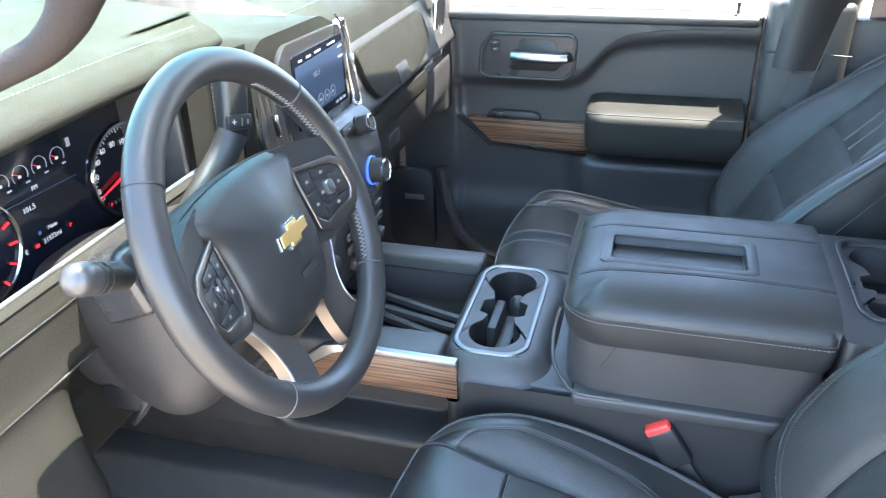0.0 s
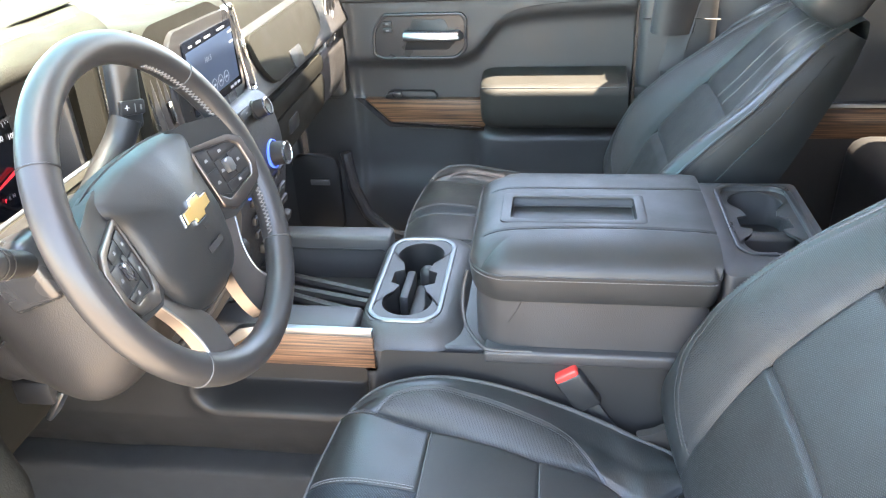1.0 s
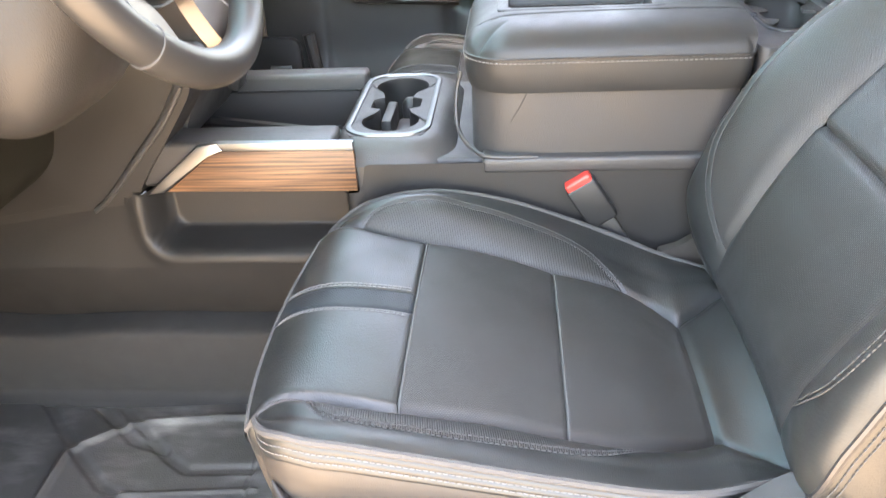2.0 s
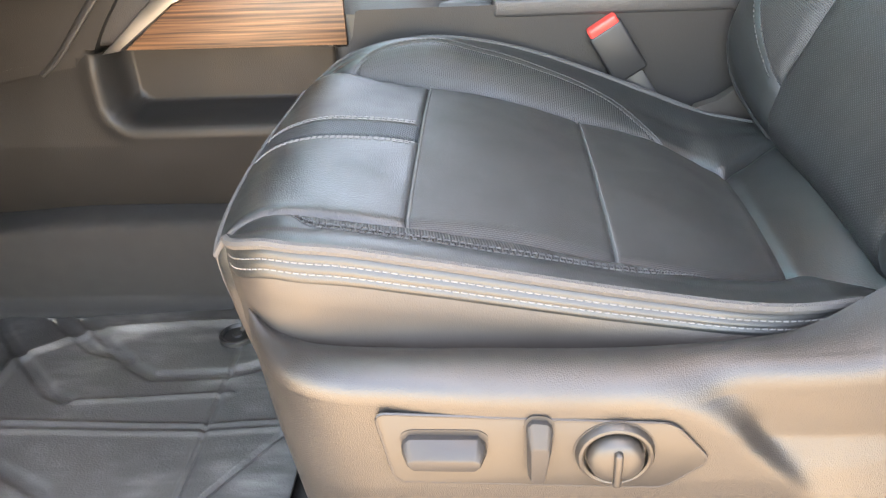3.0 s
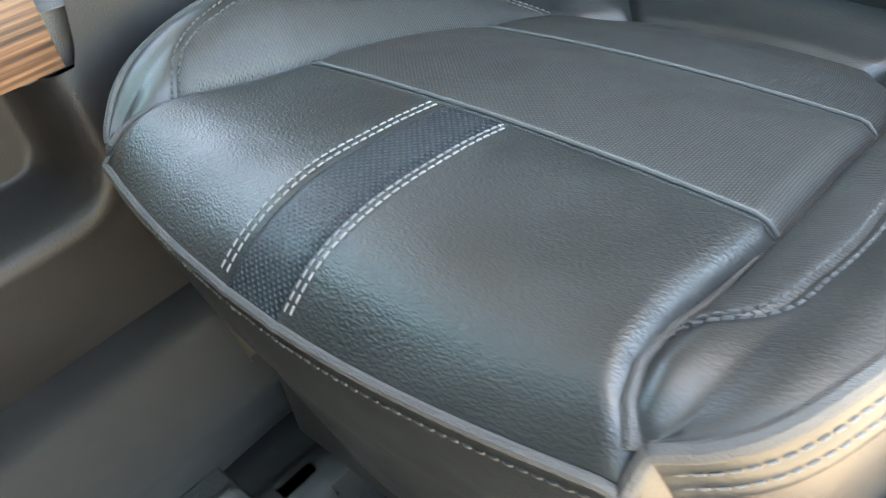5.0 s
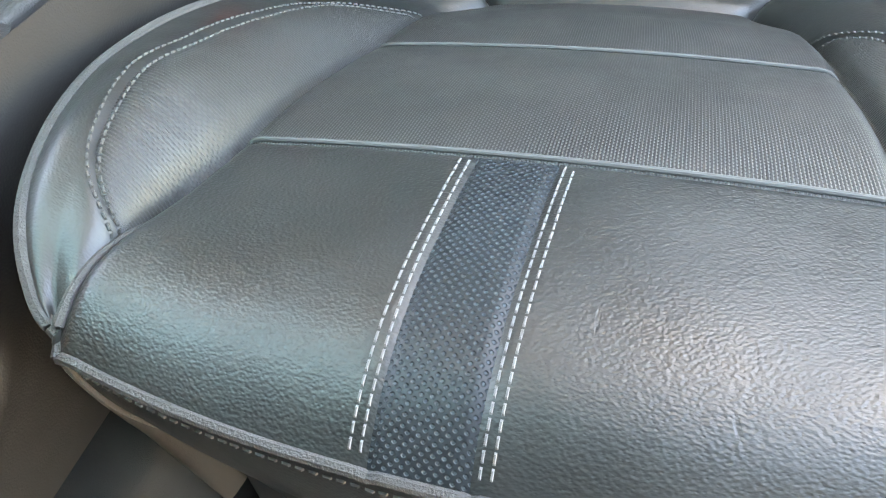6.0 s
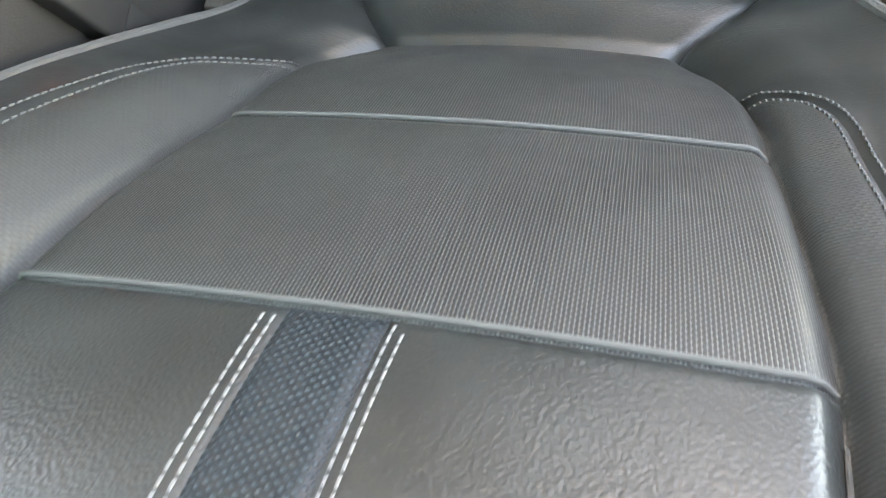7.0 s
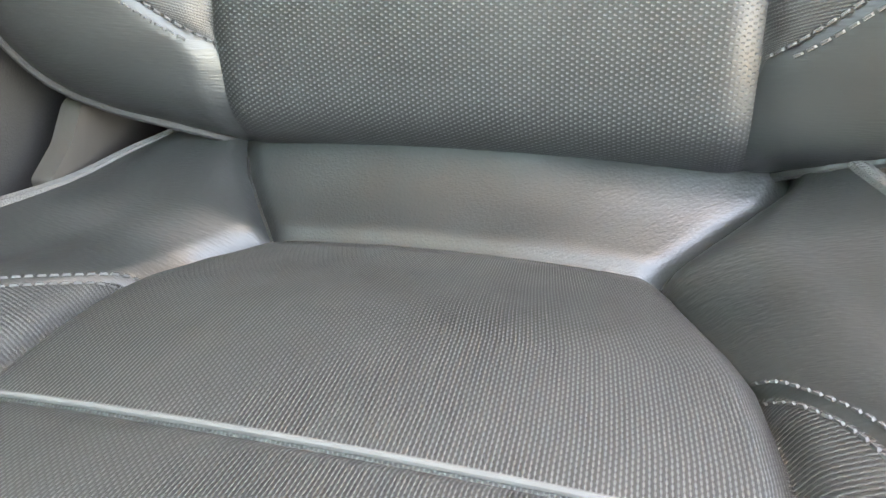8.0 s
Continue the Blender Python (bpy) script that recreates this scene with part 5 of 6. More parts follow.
def step(d, w):
    return 1 / (1 + math.exp(-max(-40.0, min(40.0, d / w))))


def crease_z(x):
    """Lower edge of the thick upper band: it dips round the handle and climbs towards the rear."""
    return 0.575 + 0.105 * step(x - 0.150, 0.022) + 0.018 * step(x - 0.27, 0.05)


def door_panel(u, v):
    x = -0.36 + 0.88 * u
    z = 0.02 + 0.735 * v
    y = DY + 0.024
    y -= 0.026 * step(z - crease_z(x), 0.006)
    y -= 0.045 * step(0.395 - z, 0.006) * step(x - 0.12, 0.01)
    y -= 0.03 * step(0.25 - z, 0.02)
    y -= 0.012 * step(-0.20 - x, 0.004)
    y += 0.004 * step(z - 0.728, 0.004)
    return Vector((x, y, z))


patch("inner_panel", door_panel, 150, 150, PLASTIC, door, "grained black plastic inner panel", thick=0.03)
part("sill_cap", box_bm((-0.36, DY - 0.022, 0.735), (0.51, DY + 0.07, 0.757), 0.008, 3), PLASTIC, door, "black window sill")
part("outer_skin", box_bm((-0.42, DY + 0.08, -0.2), (0.56, DY + 0.12, 0.74), 0.01), PAINT, door, "black painted outer skin")
m_door = Matrix(((1, 0, 0, 0), (0, 0, -1, DY - 0.002), (0, 1, 0, 0), (0, 0, 0, 1)))
bz_o = round_poly([(-0.146, 0.60), (-0.120, 0.588), (0.075, 0.588), (0.102, 0.612), (0.104, 0.690), (0.092, 0.706), (-0.110, 0.706), (-0.140, 0.665)], 0.012)
bz_i = round_poly([(-0.137, 0.605), (-0.117, 0.596), (0.071, 0.596), (0.094, 0.616), (0.096, 0.687), (0.087, 0.698), (-0.106, 0.698), (-0.131, 0.662)], 0.010)
bez = part("handle_bezel", prism_bm(bz_o, 0.008, m_door, 0.003, hole=bz_i), PLASTIC_SMOOTH, door, "black handle bezel")
part("recess", prism_bm(bz_i, 0.003, m_door), PLASTIC_SMOOTH, bez, "black recess plate")
part("panel_seam", tube_bm([(x, DY - 0.0022, crease_z(x) + 0.016 + 0.012 * step(x - 0.2, 0.03)) for x in [0.115 + 0.38 * i / 40 for i in range(41)]], 0.0009, 6), PLASTIC_DARK, door, "fine seam")
# raised dark plate whose colour stands for the shade in the finger recess
part("scoop_shade", prism_bm(round_poly([(-0.062, 0.612), (0.052, 0.612), (0.074, 0.632), (0.046, 0.690), (-0.036, 0.690)], 0.01), 0.0045, m_door, 0.002), PLASTIC_DARK, bez, "dark plate for the shaded finger recess")
part("door_handle", tube_bm([(-0.056, DY - 0.018, 0.652), (-0.03, DY - 0.024, 0.652), (0.05, DY - 0.026, 0.650), (0.078, DY - 0.020, 0.650), (0.084, DY - 0.006, 0.650)], 0.0135, 20, flat=0.7), SILVER, bez, "satin chrome pull handle")
for z in (0.664, 0.680):
    part("lock_button", box_bm((-0.112, DY - 0.010, z - 0.006), (-0.088, DY - 0.002, z + 0.006), 0.002), PLASTIC_DARK, bez)
    part("lock_symbol", box_bm((-0.104, DY - 0.0108, z - 0.002), (-0.096, DY - 0.0099, z + 0.002), 0.0), PRINT, bez)
wood_o = [(-0.178, 0.480), (-0.112, 0.416), (0.143, 0.405), (0.143, 0.478)]
part("wood_panel", prism_bm(wood_o, 0.024, Matrix.Translation((0, 0.026, 0)) @ m_door, 0.003), WOOD, door, "brown open-pore wood inlay")
part("silver_edge", prism_bm([(-0.208, 0.486), (-0.118, 0.404), (0.140, 0.393), (0.140, 0.404), (-0.112, 0.415), (-0.180, 0.480), (-0.176, 0.488)], 0.028, Matrix.Translation((0, 0.026, 0)) @ m_door, 0.002), CHROME, door, "satin silver edging")


ARM = round_poly([(1.315, 0.562), (1.194, 0.546), (1.172, 0.532), (1.174, 0.470), (1.188, 0.434), (1.315, 0.436)], 0.018, 6)


def armrest(u, v):
    """Padded arm: a rounded section that tapers in at the front end."""
    k = int(v * len(ARM)) % len(ARM)
    f = v * len(ARM) - int(v * len(ARM))
    a, b = Vector(ARM[k]), Vector(ARM[(k + 1) % len(ARM)])
    p = a.lerp(b, f)
    e = min(1.0, u / 0.13)
    e = math.sqrt(max(0.0, 1 - (1 - e) ** 2.2))
    y = 1.315 + (p.x - 1.315) * (0.62 + 0.38 * e)
    z = 0.495 + (p.y - 0.495) * (0.74 + 0.26 * e)
    return Vector((0.138 + 0.362 * u, y, z))


patch("armrest", armrest, 70, len(ARM) * 2, ARMREST, door, "black leather armrest")
bm = bmesh.new()
bm.faces.new([bm.verts.new(armrest(0, j / len(ARM))) for j in range(len(ARM))])
part("armrest_end", bm, ARMREST, door)
part("armrest_seam", tube_bm([armrest(0.01 + 0.98 * i / 50, 12.2 / len(ARM)) + Vector((0, -0.0008, 0)) for i in range(51)], 0.0013, 6), THREAD_DARK, door, "grey seam")
part("switch_pod", prism_bm(round_poly([(-0.13, 0.482), (0.02, 0.480), (0.01, 0.500), (-0.11, 0.502)], 0.01), 0.016, Matrix.Translation((0, 0.020, 0)) @ m_door, 0.003), PLASTIC_DARK, door, "black window switch pod")
part("window_switch", box_bm((-0.10, DY - 0.02, 0.492), (-0.075, DY - 0.006, 0.505), 0.003), PLASTIC_SMOOTH, door)
part("lock_knob", lathe_bm([(0.008, 0), (0.006, 0.003), (0.003, 0.005), (0.003, 0.02), (0.0045, 0.022), (0.0045, 0.03), (0, 0.031)], Matrix.Translation((0.462, DY + 0.005, 0.756)), 16), PLASTIC_DARK, door, "black lock knob")
glass = part("window", box_bm((-0.30, DY + 0.045, 0.74), (0.52, DY + 0.049, 1.02), 0.0, m=None), SIDE_GLASS, door, "lightly tinted side window")
glass.visible_shadow = False
part("door_pocket", tube_bm([(-0.24, 1.258, 0.34), (-0.225, 1.250, 0.24), (-0.19, 1.243, 0.16), (-0.12, 1.240, 0.10), (0.0, 1.240, 0.07), (0.3, 1.240, 0.06)], 0.016, 10), PLASTIC, door, "black map pocket rim")
# kick panel with speaker badge ahead of the door
kick = thing("kick_panel", "black plastic kick panel beside the passenger footwell", "trim panel", at=(-0.4, 1.27, 0.0))
part("panel", box_bm((-0.62, 1.262, -0.02), (-0.37, 1.30, 0.62), 0.012, 3), PLASTIC, kick)
part("badge", box_bm((-0.345, 1.236, 0.250), (-0.290, 1.244, 0.266), 0.002), SILVER, kick, "small grey badge")
part("speaker_cover", prism_bm(round_rect(-0.395, 0.10, -0.262, 0.335, 0.03), 0.02, Matrix(((1, 0, 0, 0), (0, 0, -1, 1.262), (0, 1, 0, 0), (0, 0, 0, 1))), 0.006), PLASTIC_DARK, kick, "dark speaker cover")
# door pillar, belt and guide
tagged(part("pillar_middle", box_bm((0.525, 1.235, 0.0), (0.70, 1.33, 0.80), 0.02, 4), PLASTIC), "black plastic door pillar trim", "pillar", kind="structure")
upper = bent([(0.628, 1.285, 0.66), (0.640, 1.275, 0.80), (0.675, 1.23, 1.10), (0.71, 1.15, 1.42)])
tagged(part("pillar_middle_upper", tube_bm(upper, 0.108, 28, flat=0.45), PLASTIC), "black plastic upper door pillar trim", "pillar", kind="structure")
tagged(part("pillar_joint", tube_bm([(0.527, 1.232, 0.692), (0.60, 1.2315, 0.692), (0.703, 1.232, 0.688)], 0.0016, 6), PLASTIC_DARK), "dark joint in the door pillar trim", "trim", kind="structure")
tagged(part("belt_guide", prism_bm(round_poly([(0.514, 0.532), (0.562, 0.528), (0.548, 0.488), (0.526, 0.486)], 0.008), 0.012, Matrix(((1, 0, 0, 0), (0, 0, -1, 1.237), (0, 1, 0, 0), (0, 0, 0, 1))), 0.004, 3), SWITCH), "grey plastic belt guide on the pillar", "trim", kind="structure")
belt = thing("seat_belt", "dark grey passenger seat belt hanging on the pillar", "seat belt", at=(0.6, 1.22, 0.55))
part("webbing", box_bm((-0.024, -0.001, 0.0), (0.024, 0.001, 0.75), 0.0005, 1, Matrix.Translation((0.592, 1.222, 0.562)) @ Matrix.Rotation(radians(14), 4, "Y") @ Matrix.Rotation(radians(-4), 4, "X")), material("grey_webbing", (0.05, 0.05, 0.052), 0.7, grain=0.6, grain_scale=800), belt)
part("latch_plate", box_bm((0.574, 1.214, 0.548), (0.598, 1.222, 0.572), 0.003), PLASTIC_DARK, belt, "steel latch plate")

# rear passenger door and rear bench
rdoor = thing("rear_door", "closed black rear passenger door with pale trim line", "door", at=(1.1, 1.31, 0.0))
part("inner_panel", box_bm((0.70, 1.30, 0.0), (1.75, 1.34, 0.755), 0.01), PLASTIC, rdoor)
part("window", box_bm((0.74, 1.318, 0.745), (1.72, 1.322, 1.36), 0.0), PRIVACY, rdoor, "dark privacy glass")
part("trim_strip", box_bm((0.80, 1.285, 0.452), (1.5, 1.303, 0.464), 0.003), SILVER, rdoor, "satin silver strip")
part("wood_panel", box_bm((0.80, 1.29, 0.37), (1.5, 1.302, 0.45), 0.003), WOOD, rdoor, "brown open-pore wood inlay")
bench = thing("rear_bench", "black leather rear bench seat", "bench seat", at=(1.3, 0.46, -0.02))
part("cushion", box_bm((1.02, -0.28, 0.10), (1.55, 1.22, 0.42), 0.05, 5), LEATHER_OBJ, bench)
part("backrest", box_bm((1.50, -0.28, 0.36), (1.70, 1.22, 1.0), 0.05, 5), LEATHER_OBJ, bench)




# ---- dashboard ----
dash = thing("dashboard", "black soft-touch dashboard lit by the sun through the windshield", "dashboard", at=(-0.4, 0.46, 0.5))


def along(pts):
    """A run of (x, z) pairs as a curve from 0 to 1, by length."""
    cum = [0.0]
    for a, b in zip(pts, pts[1:]):
        cum.append(cum[-1] + math.hypot(b[0] - a[0], b[1] - a[1]))
    xs = spline([c / cum[-1] for c in cum], [p[0] for p in pts])
    zs = spline([c / cum[-1] for c in cum], [p[1] for p in pts])
    return lambda t: (xs(t), zs(t))


def extruded(name, pts, y0, y1, mat, label="", nu=40, nv=40, wobble=None, thick=0.0):
    f = along(pts)

    def at(u, v):
        x, z = f(u)
        y = y0 + (y1 - y0) * v
        if wobble:
            x, z = wobble(x, y, z)
        return Vector((x, y, z))

    return patch(name, at, nu, nv, mat, dash, label, thick=thick)


# driver's top pad with its rolled rim, creased behind the stitching
def pad_shape(x, y, z):
    if x > -0.275:
        z += -0.004 * ((y - 0.02) / 0.25) ** 2
    x -= 0.022 * (1 / (1 + math.exp(-(y - 0.175) / 0.012))) * (x > -0.30)
    z -= 0.0016 * bell(x + 0.268, 0.0022)
    return x, z


extruded("top_pad", [(-0.90, 0.915), (-0.75, 0.945), (-0.55, 0.955), (-0.40, 0.952), (-0.30, 0.940), (-0.262, 0.930), (-0.244, 0.917), (-0.240, 0.906), (-0.250, 0.898), (-0.335, 0.900)], -0.37, 0.30, DASH, "soft black pad over the instruments", 130, 60, pad_shape)
line = [(-0.2735, -0.36 + 0.62 * i / 100, 0.9345 - 0.0035 * ((-0.36 + 0.62 * i / 100 - 0.02) / 0.25) ** 2) for i in range(101)]
part("pad_stitching", stitches_bm(line, pitch=0.007, length=0.005, width=0.0016), THREAD_DARK, dash, "grey stitching", smooth=False)["kind"] = "stuff"
extruded("top_pad", [(-0.90, 0.905), (-0.70, 0.925), (-0.45, 0.915), (-0.34, 0.893), (-0.285, 0.878), (-0.258, 0.862), (-0.246, 0.838), (-0.238, 0.812)], 0.57, 1.285, DASH, "soft black pad above the glove box", 60, 40)
part("pad_seam", tube_bm([(-0.300, 0.57 + 0.71 * i / 20, 0.8835) for i in range(21)], 0.0013, 6), PLASTIC_DARK, dash, "fine dark seam")
# windshield base: two long raised ducts
for y0_, y1_, x in ((-0.25, 0.40, -0.72), (0.45, 1.15, -0.74)):
    part("defroster_duct", box_bm((x - 0.03, y0_, 0.93), (x + 0.03, y1_, 0.965), 0.012, 3), DASH, dash)

# passenger side: glove box doors, shelf, lower face
extruded("glove_face", [(-0.238, 0.812), (-0.232, 0.795), (-0.208, 0.72), (-0.200, 0.695), (-0.206, 0.688), (-0.262, 0.690), (-0.262, 0.672), (-0.235, 0.668), (-0.216, 0.655), (-0.212, 0.630), (-0.218, 0.560), (-0.235, 0.53), (-0.33, 0.47), (-0.50, 0.44)], 0.57, 1.285, PLASTIC, "black passenger side face", 110, 30)
m_glove = basis(Vector((-0.2295, 0.66, 0.800)), (0, 1, 0), (0.030, 0, -0.100))
m_glove = m_glove @ Matrix.Diagonal((1, 1, -1, 1))
upper = round_poly([(0.0, 0.0), (0.385, -0.002), (0.405, 0.03), (0.39, 0.074), (0.27, 0.100), (0.04, 0.100), (0.008, 0.06)], 0.016)
g1 = part("glove_box_door", prism_bm(upper, 0.009, m_glove, 0.004, 3), DASH, dash, "soft black upper glove box door")
part("latch", prism_bm(round_rect(0.150, 0.068, 0.215, 0.104, 0.006), 0.012, m_glove, 0.002), PLASTIC_DARK, g1, "dark latch")
m_low = basis(Vector((-0.2125, 0.66, 0.655)), (0, 1, 0), (-0.004, 0, -0.10)) @ Matrix.Diagonal((1, 1, -1, 1))
g2 = part("glove_box_door", prism_bm(round_poly([(0.0, 0.028), (0.37, 0.024), (0.385, 0.06), (0.36, 0.10), (0.0, 0.105)], 0.012), 0.008, m_low, 0.004, 3), DASH, dash, "soft black lower glove box door")
part("shelf_lip", prism_bm(round_poly([(0.0, -0.020), (0.365, -0.022), (0.378, 0.016), (0.0, 0.020)], 0.010), 0.010, m_low, 0.005, 3), DASH, dash, "soft black shelf lip")
part("latch", prism_bm(round_rect(0.10, 0.045, 0.165, 0.075, 0.006), 0.011, m_low, 0.002), PLASTIC_DARK, g2, "dark latch")

# vents: chrome ring, dark throat, slats, tab
def vent(name_label, m, w, h, slats, upright):
    v = part("air_vent", prism_bm(round_rect(-w / 2, -h / 2, w / 2, h / 2, min(w, h) * 0.28), 0.012, m, 0.003, hole=round_rect(-w / 2 + 0.005, -h / 2 + 0.005, w / 2 - 0.005, h / 2 - 0.005, min(w, h) * 0.22)), CHROME, dash, name_label)
    part("throat", prism_bm(round_rect(-w / 2 + 0.003, -h / 2 + 0.003, w / 2 - 0.003, h / 2 - 0.003, min(w, h) * 0.22), 0.004, m), PLASTIC_DARK, v, "dark vent throat")
    for i in range(slats):
        k = (i + 0.5) / slats - 0.5
        if upright:
            c = m @ Matrix.Translation((k * w * 0.86, 0, 0.008)) @ Matrix.Rotation(radians(25), 4, "Y")
            part("slat", box_bm((-0.0015, -h * 0.42, -0.006), (0.0015, h * 0.42, 0.006), 0.0008, 1, c), PLASTIC, v)
        else:
            c = m @ Matrix.Translation((0, k * h * 0.86, 0.008)) @ Matrix.Rotation(radians(25), 4, "X")
            part("slat", box_bm((-w * 0.42, -0.0015, -0.006), (w * 0.42, 0.0015, 0.006), 0.0008, 1, c), PLASTIC, v)
    part("tab", box_bm((-0.003, -0.016, 0.010), (0.003, 0.016, 0.019), 0.002, 2, m), CHROME, v, "chrome adjusting tab")
    return v


def facing(x, y, z, lean=0.0, yaw=0.0):
    """A frame that faces the seats: x to the passenger's side, y up."""
    return Matrix.Translation((x, y, z)) @ Matrix.Rotation(radians(yaw), 4, "Z") @ basis(Vector((0, 0, 0)), (0, 1, 0), (-math.sin(radians(lean)), 0, math.cos(radians(lean))))


vent("narrow chrome-ringed passenger vent", facing(-0.226, 1.178, 0.725, -6), 0.085, 0.195, 3, True)
vent("narrow chrome-ringed centre vent", facing(-0.216, 0.305, 0.785, 8), 0.075, 0.130, 4, True)
part("dash_end", box_bm((-0.42, 1.225, 0.50), (-0.215, 1.30, 0.86), 0.02, 4), PLASTIC, dash, "black dashboard end cap")
vent("narrow chrome-ringed centre vent", facing(-0.214, 0.590, 0.80, 8), 0.030, 0.15, 1, True)

# instrument hood: side cheeks, shelf under the display, silver lip
extruded("lower_hood", [(-0.345, 0.715), (-0.30, 0.735), (-0.262, 0.762), (-0.247, 0.770), (-0.240, 0.764)], -0.37, 0.20, DASH, "soft black ledge under the instruments", 20, 30)
part("lip", tube_bm([(-0.250, -0.37 + 0.56 * i / 20, 0.7705) for i in range(21)], 0.0028, 8), SILVER, dash, "satin silver lip")
def knee_shape(x, y, z):
    """Full beside the column, cut back under it."""
    k = 1 / (1 + math.exp((y + 0.115) / 0.010))
    low = min(1.0, max(0.0, (0.68 - z) / 0.14))
    return x + (0.045 * low ** 1.3) * k - 0.10 * (1 - k) * low, z


extruded("knee_panel", [(-0.242, 0.764), (-0.238, 0.742), (-0.2365, 0.738), (-0.238, 0.734), (-0.236, 0.676), (-0.2345, 0.672), (-0.237, 0.668), (-0.243, 0.60), (-0.250, 0.50), (-0.275, 0.42), (-0.36, 0.36), (-0.46, 0.34)], -0.37, 0.33, DASH, "soft black knee panel", 110, 60, knee_shape)
part("panel_seam", tube_bm([(-0.2375, -0.37 + 0.55 * i / 10, 0.738) for i in range(11)], 0.0012, 6), SILVER, dash, "fine bright seam")
part("panel_seam", tube_bm([(-0.2350, -0.37 + 0.55 * i / 10, 0.672) for i in range(11)], 0.0014, 6), PLASTIC_DARK, dash, "dark seam")


def cheek(u, v):
    """The upright face between the instruments and the centre vent, with a vertical seam."""
    y = 0.165 + 0.12 * v
    z = 0.905 - 0.17 * u
    x = -0.240 + 0.018 * v - 0.006 * u - 0.003 * bell(y - 0.205, 0.003)
    return Vector((x, y, z))


patch("cheek", cheek, 20, 40, DASH, dash, "soft black dashboard cheek with stitched seam")
bm = stitches_bm([cheek(0.02 + 0.96 * i / 30, 0.375) + Vector((0.0008, 0, 0)) for i in range(31)], normal_at=lambda p: (1, 0, 0), pitch=0.006, length=0.0042, width=0.0013)
part("cheek_stitching", bm, THREAD_DARK, dash, "grey stitching", smooth=False)["kind"] = "stuff"
part("hood_side", box_bm((-0.345, 0.155, 0.72), (-0.255, 0.172, 0.905), 0.005), PLASTIC, dash, "black hood side")

# instrument display
cluster = part("instrument_display", box_bm((-0.350, -0.26, 0.712), (-0.335, 0.175, 0.905), 0.003), SCREEN, dash, "black instrument display with lit dials")
FC = facing(-0.3345, 0.0, 0.0)


def on_display(y, z, up=0.0006):
    return FC @ Matrix.Translation((y, z, up))


def ring_part(name, y, z, r, w, mat, parent, a0=0, a1=360, squash=1.0):
    n = 40
    pts = [on_display(y, z, 0.002) @ Vector((r * math.cos(radians(a0 + (a1 - a0) * i / n)), squash * r * math.sin(radians(a0 + (a1 - a0) * i / n)), 0)) for i in range(n + (0 if a1 - a0 >= 360 else 1))]
    return part(name, tube_bm(pts, w, 6, closed=a1 - a0 >= 360), mat, parent)


for y in (-0.102, 0.142):
    ring_part("dial_ring", y, 0.778, 0.060, 0.0024, CHROME, cluster, 0, 360, 0.94)
numerals = ((0.090, 0.768, "0"), (0.090, 0.786, "20"), (0.098, 0.802, "40"), (0.111, 0.812, "60"), (0.130, 0.814, "80"), (0.150, 0.811, "100"))
for y, z, w in numerals:
    text_obj("numeral", w, 0.0095, on_display(y, z), WHITE_MARK, cluster, "lit white numeral")
for i in range(31):
    a = radians(205 - 170 * i / 30)
    r0 = 0.0535 if i % 5 else 0.051
    part("tick", tube_bm([on_display(0.142 + r0 * math.cos(a), 0.778 + 0.94 * r0 * math.sin(a), 0.001).translation, on_display(0.142 + 0.056 * math.cos(a), 0.778 + 0.94 * 0.056 * math.sin(a), 0.001).translation], 0.0004, 4), WHITE_MARK, cluster)
part("needle", tube_bm([on_display(0.086, 0.760, 0.003).translation, on_display(0.140, 0.772, 0.003).translation], lambda t: 0.0008 + 0.0016 * t, 6), RED_MARK, cluster, "red needle")
for k in range(4):
    a = radians(20 - 25 * k)
    part("tick", tube_bm([on_display(-0.102 + 0.046 * math.cos(a), 0.775 + 0.046 * math.sin(a), 0.001).translation, on_display(-0.102 + 0.056 * math.cos(a), 0.775 + 0.056 * math.sin(a), 0.001).translation], 0.0016, 4), RED_MARK, cluster)
for y, z, w, s in ((-0.018, 0.795, "101.5", 0.0085), (-0.003, 0.8135, "FM", 0.0072), (0.006, 0.764, "Menu", 0.0065), (0.002, 0.752, "31973mi", 0.0082), (-0.038, 0.752, "E", 0.008)):
    text_obj("reading", w, s, on_display(y, z), WHITE_MARK, cluster, "lit white reading")
for i, w in enumerate("PRN"):
    text_obj("reading", w, 0.0065, on_display(0.105 + 0.008 * i, 0.744), RED_MARK if i == 0 else PRINT, cluster)
text_obj("reading", "P", 0.007, on_display(0.032, 0.752), RED_MARK, cluster)
part("mark", tube_bm([on_display(-0.06, 0.8075, 0.0008).translation, on_display(0.06, 0.8035, 0.0008).translation], 0.0003, 4), DIM_BLUE, cluster)
for y in (-0.045, -0.018, 0.010, 0.038):
    ring_part("dial_ring", y, 0.834, 0.0105, 0.0004, DIM_MARK, cluster, -30, 210)
    part("needle", tube_bm([on_display(y - 0.008, 0.838, 0.001).translation, on_display(y - 0.001, 0.834, 0.001).translation], 0.0005, 4), RED_MARK, cluster)
    part("mark", box_bm((-0.002, -0.0015, 0), (0.002, 0.0015, 0.0004), 0, m=on_display(y, 0.832)), WHITE_MARK, cluster)
    part("mark", box_bm((-0.003, -0.001, 0), (0.003, 0.001, 0.0004), 0, m=on_display(y + 0.009, 0.823)), DIM_MARK, cluster)
part("mark", box_bm((-0.003, -0.002, 0), (0.003, 0.002, 0.0004), 0, m=on_display(-0.022, 0.752)), RED_MARK, cluster)
